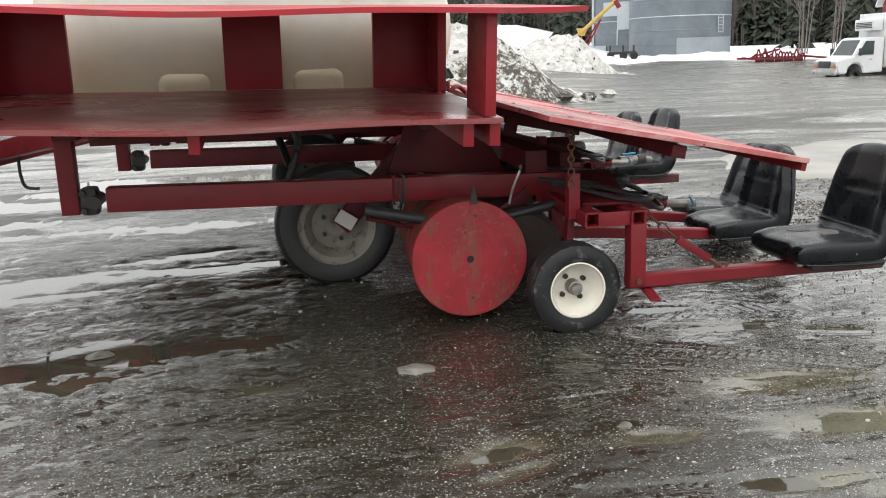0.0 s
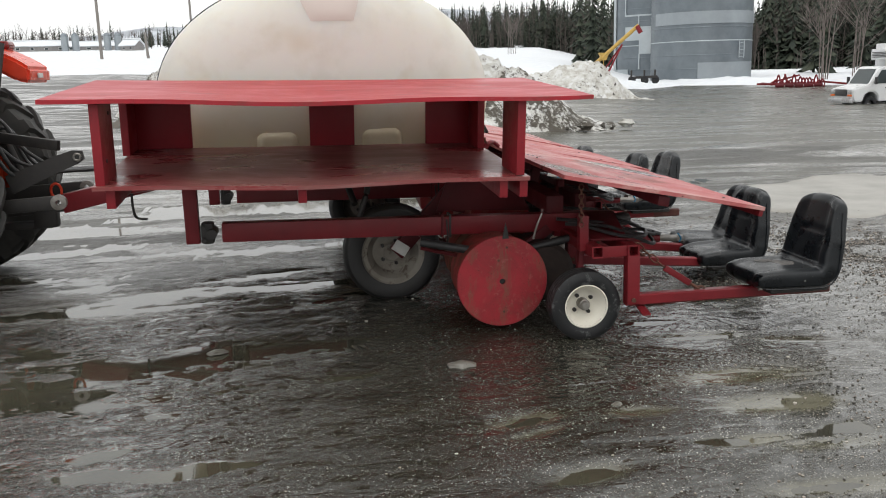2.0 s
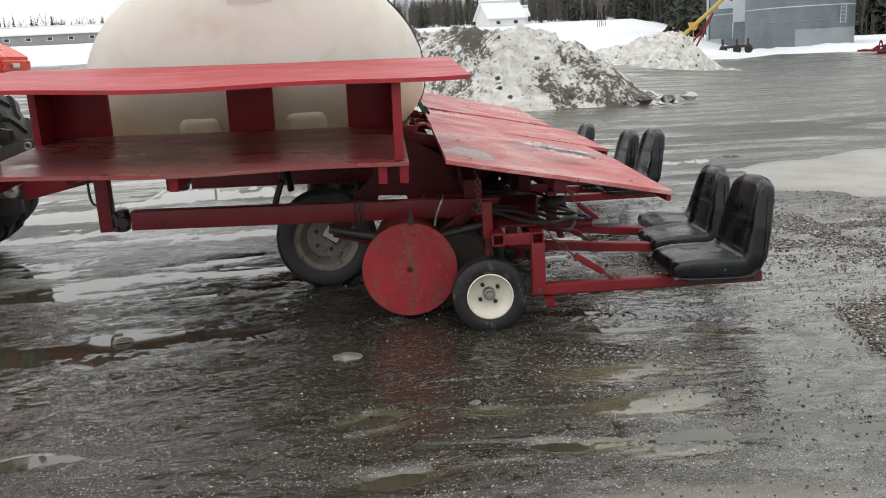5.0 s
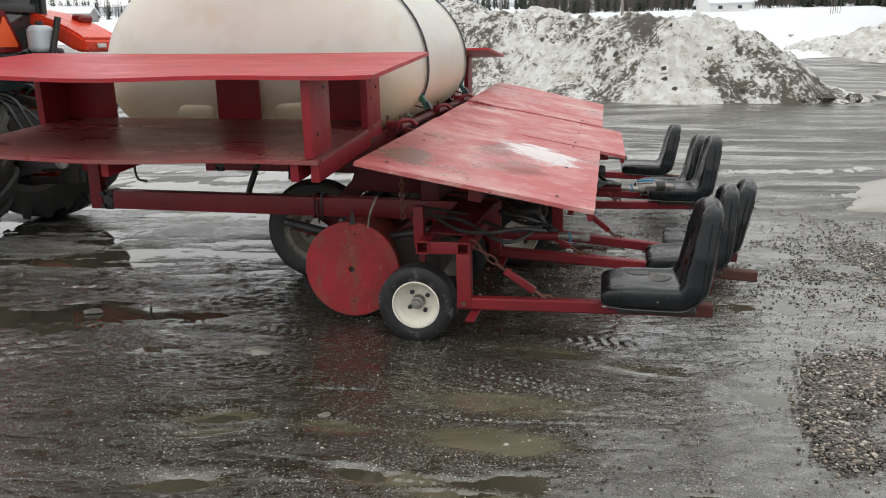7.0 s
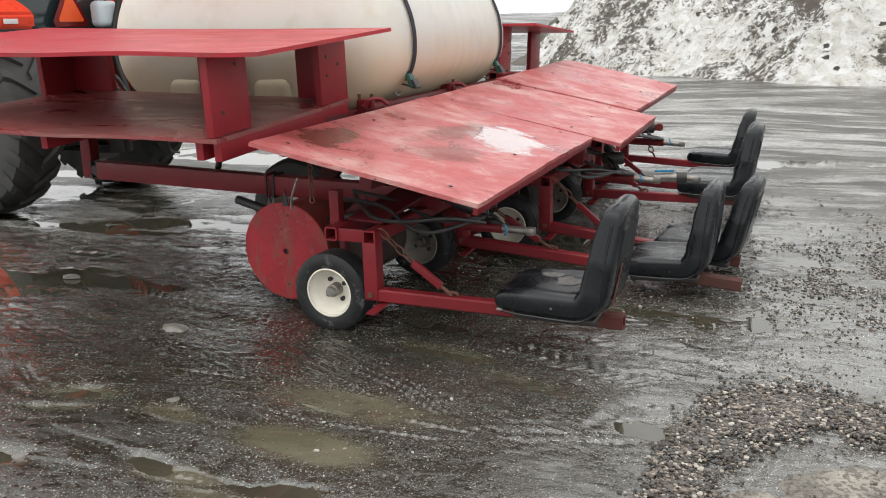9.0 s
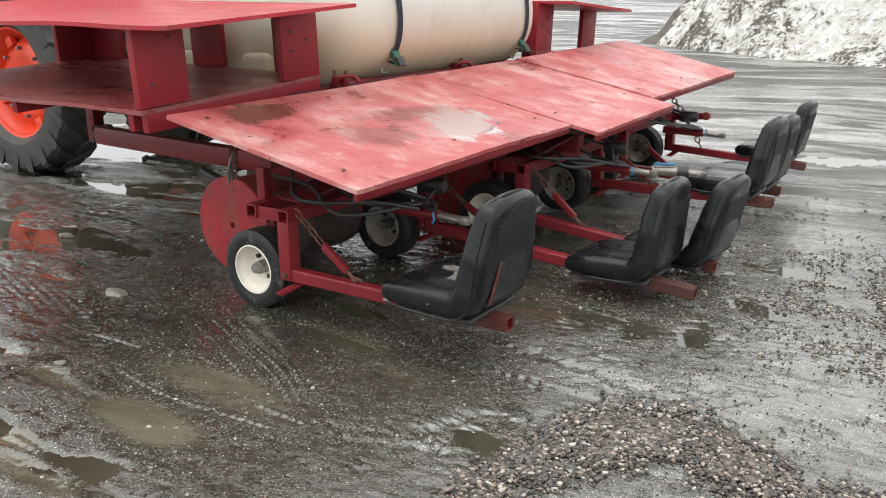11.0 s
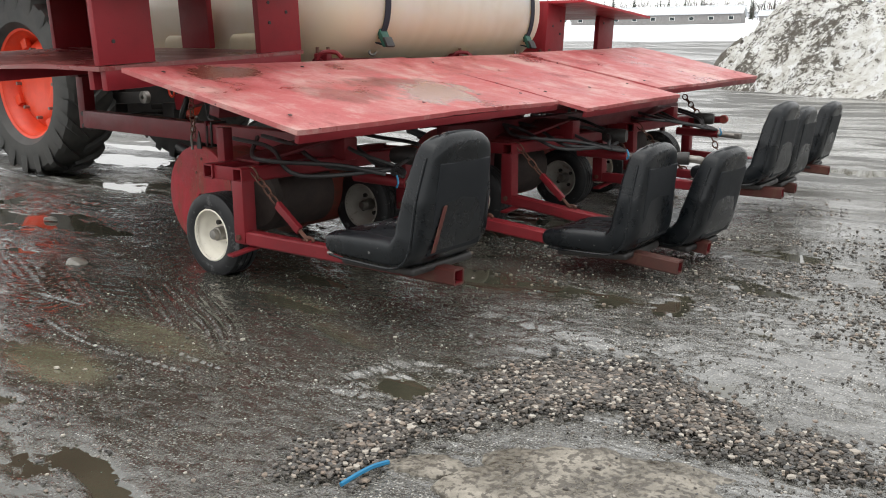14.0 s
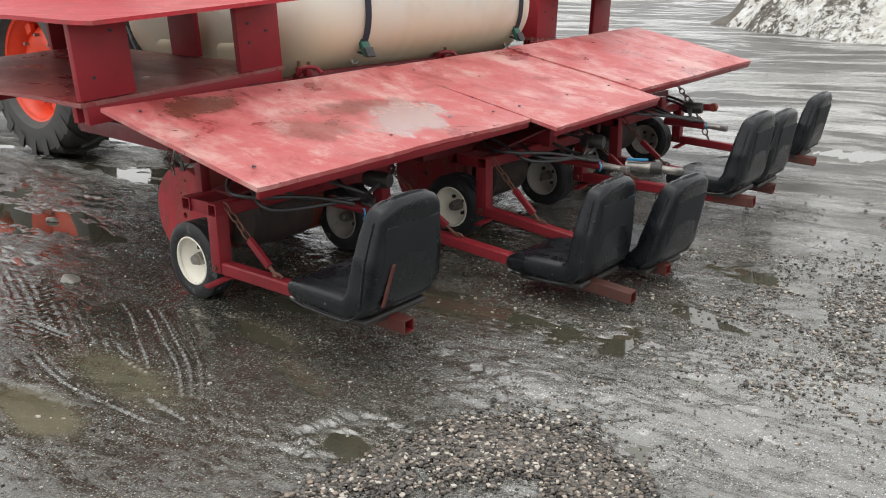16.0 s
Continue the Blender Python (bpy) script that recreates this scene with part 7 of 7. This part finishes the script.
# ---- tractor ----
def tractor():
    t = machine_thing("tractor", "orange cab tractor with muddy lugged tyres", "tractor")
    cy = 2.45

    def tyre(x, y, R, W, rim_r, lugs, seed):
        m = at(x, y, R) @ AXLE
        h = W / 2
        w = part("rear_tyre" if R > 0.6 else "front_tyre", lathe([(rim_r, -h * 0.72), (rim_r + 0.05, -h * 0.95), (R * 0.80, -h), (R * 0.92, -h * 0.93), (R * 0.955, -h * 0.75), (R * 0.965, 0),
                                                                  (R * 0.955, h * 0.75), (R * 0.92, h * 0.93), (R * 0.80, h), (rim_r + 0.05, h * 0.95), (rim_r, h * 0.72)], m, 72), RUBBER_TRACTOR, t, "muddy black agricultural tyre")
        tread = bmesh.new()
        for k in range(lugs):
            for s in (-1, 1):
                a0 = 2 * math.pi * (k + (0.5 if s > 0 else 0)) / lugs
                pts = []
                for f, da in ((0.02, 0.0), (0.45, 0.10), (0.82, 0.19), (0.97, 0.23), (1.0, 0.255)):
                    pts.append((s * h * f * 1.015, a0 + da, R * (1.0 if f < 0.5 else 0.992 if f < 0.9 else 0.965 if f < 0.99 else 0.90)))
                hw = 0.036
                rows = []
                for (yy, aa, rr), wd in zip(pts, (0.75, 0.85, 1.0, 1.1, 1.15)):
                    inner = rr - 0.05 if abs(yy) < h * 0.9 else rr - 0.09
                    row = []
                    for q, dd in ((inner, -hw * wd * 1.5), (rr, -hw * wd), (rr, hw * wd), (inner, hw * wd * 1.5)):
                        ang = aa + dd / R
                        row.append(tread.verts.new((x + q * math.cos(ang), y + yy, R + q * math.sin(ang))))
                    rows.append(row)
                for p, q in zip(rows, rows[1:]):
                    for i in range(3):
                        tread.faces.new((p[i], p[i + 1], q[i + 1], q[i]))
                tread.faces.new(rows[0])
                tread.faces.new(rows[-1][::-1])
        bmesh.ops.recalc_face_normals(tread, faces=tread.faces)
        part("tread", tread, RUBBER_TRACTOR, w, "worn chevron lugs", 25)
        s = 1 if y < cy else -1
        r = rim_r
        rim = part("rim", lathe([(0.0, s * 0.01), (0.10, s * 0.012), (0.17, s * 0.03), (0.25, s * 0.05), (r * 0.70, s * 0.03), (r * 0.80, s * -0.02), (r * 0.84, s * 0.02), (r * 0.90, s * (h * 0.45)), (r * 0.93, s * h * 0.5), (r * 0.96, s * h * 0.66), (r + 0.012, s * h * 0.74), (r + 0.012, s * h * 0.66)], m, 56), ORANGE_RIM, w, "bright orange steel rim")
        for k in range(8):
            a = 2 * math.pi * k / 8
            q = r * 0.62
            cx, cz = x + q * math.cos(a), R + q * math.sin(a)
            part("wheel_bolt", rod((cx, y - s * 0.03, cz), (cx, y - s * 0.085, cz), 0.014, 8), STEEL, w)
        for k in range(4):
            a = 2 * math.pi * k / 4 + 0.4
            cx, cz = x + r * 0.80 * math.cos(a), R + r * 0.80 * math.sin(a)
            part("rim_lug", box((0.10, 0.05, 0.09), at(cx, y - s * 0.04, cz, 0, -math.degrees(a), 0), 0.01), ORANGE_RIM, w)
        return w

    for y in (1.75, 3.22):
        tyre(-2.47, y, 0.76, 0.42, 0.45, 20, 1)
    for y in (1.80, 3.10):
        tyre(-4.62, y, 0.52, 0.30, 0.32, 16, 2)
    part("rear_axle", rod((-2.47, 1.8, 0.76), (-2.47, 3.15, 0.76), 0.11, 20), BLACK_METAL, t)
    part("transmission", box((1.5, 0.55, 0.55), at(-2.9, cy, 0.78), 0.06), BLACK_METAL, t)
    part("engine", box((1.6, 0.5, 0.5), at(-4.3, cy, 0.8), 0.06), BLACK_METAL, t)
    part("front_axle", beam((-4.62, 1.85, 0.5), (-4.62, 3.05, 0.5), 0.12, 0.12), BLACK_METAL, t)
    part("hood", pillow((1.75, 0.72, 0.55), 0.12, lambda p: p + Vector((-4.45, cy, 1.30 - 0.05 * (p.x < 0))), 4, 6), ORANGE, t, "orange engine hood")
    # mudguards
    top = [(-1.78, 1.545), (-1.86, 1.605), (-2.02, 1.69), (-2.22, 1.77), (-2.45, 1.82), (-2.8, 1.80), (-3.1, 1.68), (-3.25, 1.5)]
    under = [(-3.2, 1.46), (-3.05, 1.58), (-2.8, 1.69), (-2.45, 1.71), (-2.2, 1.64), (-2.0, 1.52), (-1.88, 1.45), (-1.79, 1.432)]
    for s, yc in ((-1, 1.58), (1, 3.32)):
        bm = bmesh.new()
        add_plate(bm, [(x, z) for x, z in reversed(top + under)], 0.58, at(0, yc + 0.29, 0, 90, 0, 0))
        bmesh.ops.recalc_face_normals(bm, faces=bm.faces)
        bmesh.ops.bevel(bm, geom=bm.edges[:], offset=0.022, segments=2, affect="EDGES", clamp_overlap=True)
        fend = part("mudguard", bm, ORANGE, t, "glossy red orange mudguard", 40)
        lamp = pillow((0.10, 0.20, 0.075), 0.03, lambda p, s=s, yc=yc: p + Vector((-2.06, yc + 0.16 * s, 1.725)), 3, 3)
        part("tail_lamp", lamp, LENS_RED if s > 0 else LENS_AMBER, fend, "dark red lamp lens" if s > 0 else "amber lamp lens")
        part("reflector_plate", box((0.012, 0.12, 0.035), at(-1.772, yc - 0.05 * s, 1.49), 0.002), WHITE_CARD, fend)
    # cab
    for x in (-2.25, -3.45):
        for y in (cy - 0.70, cy + 0.70):
            lean = 0.05 if x > -3 else -0.1
            part("cab_post", beam((x, y, 1.25), (x + lean, y, 2.45), 0.07, 0.08, 0.015), BLACK_TRIM, t)
    part("cab_roof", pillow((1.75, 1.45, 0.18), 0.07, lambda p: p + Vector((-2.78, cy, 2.54)), 4, 4), ORANGE, t)
    part("cab_sill", beam((-2.24, cy - 0.72, 1.80), (-2.24, cy + 0.72, 1.80), 0.06, 0.07, 0.01), BLACK_TRIM, t)
    part("rear_window", box((0.012, 1.32, 0.62), at(-2.22, cy, 2.13, 0, 2, 0), 0.002), GLASS_DARK, t, "dark reflecting cab window")
    part("cab_back_panel", box((0.03, 1.34, 0.62), at(-2.27, cy, 1.46), 0.01), GLASS_DARK, t)
    for y in (cy - 0.63, cy + 0.63):
        part("side_window", box((1.2, 0.012, 1.1), at(-2.8, y, 1.85), 0.002), GLASS_DARK, t)
    part("seat_base", box((0.6, 0.6, 0.4), at(-2.6, cy, 1.2), 0.05), BLACK_TRIM, t)
    # warning triangle
    def tri_plate(r, cut, mat, name, x):
        out = []
        for k in range(3):
            a = radians(90 + 120 * k)
            for da in (-cut, cut):
                out.append((r * math.cos(a + da), r * math.sin(a + da)))
        return part(name, plate(out, 0.006, at(x, cy + 0.16, 1.575, 90, 0, 90)), mat, t)
    tri_plate(0.205, 0.12, LENS_RED, "warning_triangle_border", -2.20)
    tri_plate(0.150, 0.06, SMV_ORANGE, "warning_triangle", -2.192)
    # jug, linkage, hoses
    jug = part("washer_jug", pillow((0.13, 0.24, 0.22), 0.05, lambda p: p + Vector((-2.05, 2.85, 1.55)), 4, 3), JUG, t, "cloudy white plastic jug")
    part("cap", rod((-2.05, 2.85, 1.65), (-2.05, 2.85, 1.69), 0.03, 14), BLACK_TRIM, jug)
    for y in (cy - 0.42, cy + 0.42):
        part("lift_arm", beam((-2.3, y, 0.62), (-1.45, y - 0.02, 0.66), 0.035, 0.09, 0.01), BLACK_METAL, t)
        part("lift_rod", rod((-1.85, y, 0.70), (-2.05, y, 1.30), 0.025, 10), BLACK_METAL, t)
        part("ball_eye", lathe([(0.018, -0.025), (0.05, -0.02), (0.05, 0.02), (0.018, 0.025)], at(-1.43, y - 0.02, 0.66) @ AXLE, 18, True), STEEL, t)
    part("top_link", beam((-2.12, cy, 1.12), (-1.42, cy - 0.32, 1.02), 0.04, 0.07, 0.01), BLACK_METAL, t)
    part("stay_rod", rod((-1.93, 2.93, 1.72), (-2.0, 2.80, 1.20), 0.026, 10), BLACK_METAL, t)
    part("hitch_plate", plate([(-1.62, 0.72), (-1.30, 0.86), (-1.20, 0.90), (-1.16, 0.93), (-1.17, 0.985), (-1.23, 0.99), (-1.36, 0.95), (-1.66, 0.84)], 0.03, at(-0.10, 2.10, 0, 90, 0, 0)), BLACK_METAL, t, "dark steel hitch plate")
    part("plate_eye", add_pipe(bmesh.new(), [Vector((-1.30 + 0.022 * math.cos(a), 2.10 - 0.034, 0.945 + 0.022 * math.sin(a))) for a in np.linspace(0, 6.283, 15)[:-1]], 0.008, 6, True), STEEL, t)
    part("drawbar", beam((-2.6, cy, 0.46), (-1.58, cy - 0.04, 0.46), 0.08, 0.05, 0.006), BLACK_METAL, t)
    part("hitch_frame", box((0.25, 0.5, 0.5), at(-2.1, cy, 0.75), 0.04), BLACK_METAL, t)
    rnd = random.Random(4)
    for k in range(7):
        y = cy - 0.35 + 0.1 * k
        part("hydraulic_hose", pipe([(-2.1, y, 1.20 - 0.04 * k), (-1.85, y - 0.05, 1.12 + rnd.uniform(-0.1, 0.1)), (-1.7, y - 0.02, 0.92 + rnd.uniform(-0.1, 0.1)), (-1.45, cy - 0.1 + 0.03 * k, 0.83), (-1.0, cy + 0.02 * k, 0.84), (-0.6, cy + 0.05, 0.88)], 0.013, 7, 7), HOSE, t)


tractor()


# ---- gravel spread and small litter ----
def gravel():
    """Pebbles heaped in a low fan beside the yard's ice, thinning out around it."""
    rnd = random.Random(77)
    base = []
    for k in range(6):
        V = []
        for lat, n in ((-0.5, 5), (0.45, 5)):
            for j in range(n):
                a = 2 * math.pi * j / n + lat
                V.append((math.cos(a) * 0.85 * rnd.uniform(0.75, 1.2), math.sin(a) * 0.85 * rnd.uniform(0.75, 1.2), lat * 0.75 * rnd.uniform(0.7, 1.2)))
        V += [(0, 0, 0.7), (0, 0, -0.6)]
        base.append(V)
    F0 = [(j, (j + 1) % 5, 5 + (j + 1) % 5, 5 + j) for j in range(5)] + [(5 + j, 5 + (j + 1) % 5, 10) for j in range(5)] + [((j + 1) % 5, j, 11) for j in range(5)]
    V, F = [], []

    pts = []
    spine = [(3.27, 1.92), (3.31, 2.26), (3.41, 2.56), (3.55, 2.80), (3.77, 2.76), (4.02, 2.66), (4.32, 2.64)]
    wide = (0.05, 0.065, 0.085, 0.10, 0.08, 0.06)
    for _ in range(58000):
        r = rnd.random()
        if r < 0.46:
            k = rnd.random() * 5.999
            i, f = int(k), k % 1
            if rnd.random() > (0.5, 0.7, 1, 0.85, 0.5, 0.35)[i]:
                continue
            x = spine[i][0] + f * (spine[i + 1][0] - spine[i][0]) + rnd.gauss(0, wide[i])
            y = spine[i][1] + f * (spine[i + 1][1] - spine[i][1]) + rnd.gauss(0, wide[i])
            if noise.noise((x * 6, y * 6, 3.0)) + 0.5 * rnd.random() < 0.02:
                continue
            big = True
        elif r < 0.66:
            x, y = rnd.gauss(4.35, 0.6), rnd.gauss(4.5, 0.5)
            if noise.noise((x * 3, y * 3, 5.0)) < -0.05:
                continue
            big = False
        else:
            x, y = rnd.uniform(2.0, 6.2), rnd.uniform(1.2, 6.8)
            if 0.8 * noise.noise((x * 2.0, y * 2.0, 2.0)) + 0.5 * noise.noise((x * 6, y * 6, 1.0)) + 0.10 * (x - 3.3) < 0.13:
                continue
            big = rnd.random() < 0.06
        if ((x - 3.82) / 0.34) ** 2 + ((y - 2.26) / 0.19) ** 2 < 1 and rnd.random() < 0.72:
            continue
        pts.append((x, y, big))
    # single small stones all over the near yard
    for _ in range(15000):
        x, y = rnd.uniform(-1.2, 4.6), 1.2 + 3.6 * rnd.random() ** 1.5
        if rnd.random() < 0.02 + 0.15 * x + 0.5 * noise.noise((x * 1.7, y * 2.5, 9.0)):
            pts.append((x, y, False))
    P = np.array([(p[0], p[1]) for p in pts])
    Z = yard_height(P[:, :1], P[:, 1:])[:, 0]
    for (x, y, big), z in zip(pts, Z):
        s = (rnd.choice((0.004, 0.005, 0.006, 0.0075, 0.009)) if big else rnd.choice((0.002, 0.0025, 0.003, 0.004, 0.006)) * (1.5 if y > 3.6 else 1)) * rnd.uniform(0.8, 1.25)
        z += rnd.random() * 0.012 * big
        if ((x - 3.85) / 0.36) ** 2 + ((y - 2.26) / 0.2) ** 2 < 1:
            z = max(z, 0.022)
        b = rnd.choice(base)
        a = rnd.uniform(0, 6.283)
        c, sn = math.cos(a), math.sin(a)
        k = (rnd.uniform(0.8, 1.4), rnd.uniform(0.7, 1.1), rnd.uniform(0.55, 0.9))
        o = len(V)
        for p in b:
            px, py = p[0] * k[0], p[1] * k[1]
            V.append((x + s * (px * c - py * sn), y + s * (px * sn + py * c), z + s * (0.35 + p[2] * k[2])))
        F.extend(tuple(o + i for i in f) for f in F0)
    tagged(raw_part("gravel", V, F, GRAVEL, smooth=False), "spread of wet mixed gravel stones on the mud", "gravel", kind="stuff")


gravel()


def ice_crust(x, y, a, b, turn, seed, mat=ICE, label="flat dirty crust of melting ice on gravel"):
    n = 60
    bm = bmesh.new()
    rings = []
    for f, z in ((1.0, -0.01), (0.97, 0.012), (0.85, 0.020), (0.5, 0.022), (0.15, 0.021)):
        ring = []
        for k in range(n):
            t = 2 * math.pi * k / n
            r = f * (1 + 0.3 * noise.noise((math.cos(t) * 1.5 + seed, math.sin(t) * 1.5, seed)) + 0.15 * noise.noise((math.cos(t) * 5, math.sin(t) * 5, seed)))
            u, v = a * r * math.cos(t), b * r * math.sin(t)
            c, s = math.cos(radians(turn)), math.sin(radians(turn))
            px, py = x + u * c - v * s, y + u * s + v * c
            ring.append(bm.verts.new((px, py, z + 0.012 * noise.noise((px * 6, py * 6, 1)))))
        rings.append(ring)
    for p, q in zip(rings, rings[1:]):
        for k in range(n):
            j = (k + 1) % n
            bm.faces.new((p[k], p[j], q[j], q[k]))
    bm.faces.new(rings[-1])
    bmesh.ops.recalc_face_normals(bm, faces=bm.faces)
    tagged(part("ice_crust", bm, mat), label, "ice")


ice_crust(3.82, 2.22, 0.34, 0.19, 32, 1.5)
ice_crust(3.48, 2.08, 0.09, 0.05, 40, 4.5)
ice_crust(6.2, 7.3, 2.0, 0.95, 38, 7.5, ICE_PALE, "smooth pale sheet of packed ice on the yard")
stick = thing("blue_strip", "thin bent blue plastic strip lying on gravel", "litter")
part("strip", pipe([(3.395, 1.88, 0.026), (3.400, 1.93, 0.031), (3.404, 1.98, 0.031), (3.412, 2.025, 0.026)], 0.006, 6, 6), BLUE, stick)


# ---- small lumps of old ice on the mud ----
def ice_lump(x, y, a, b, h, turn, seed):
    bm = bmesh.new()
    bmesh.ops.create_icosphere(bm, subdivisions=3, radius=1.0)
    c, s = math.cos(radians(turn)), math.sin(radians(turn))
    for q in bm.verts:
        k = 1 + 0.35 * noise.noise(q.co * 1.6 + Vector((seed, 0, 0)))
        u, w = q.co.x * a * k, q.co.y * b * k
        q.co = Vector((x + u * c - w * s, y + u * s + w * c, 0.004 + max(-0.3, q.co.z) * h * k))
    tagged(part("ice_lump", bm, ICE_GREY), "small flat lump of grey ice on the mud", "ice", "ice lumps")


ice_lump(0.845, 2.79, 0.075, 0.04, 0.026, -8, 1.0)
ice_lump(1.38, 2.12, 0.03, 0.02, 0.014, 30, 3.0)
ice_lump(-0.35, 3.35, 0.05, 0.022, 0.018, 15, 7.0)
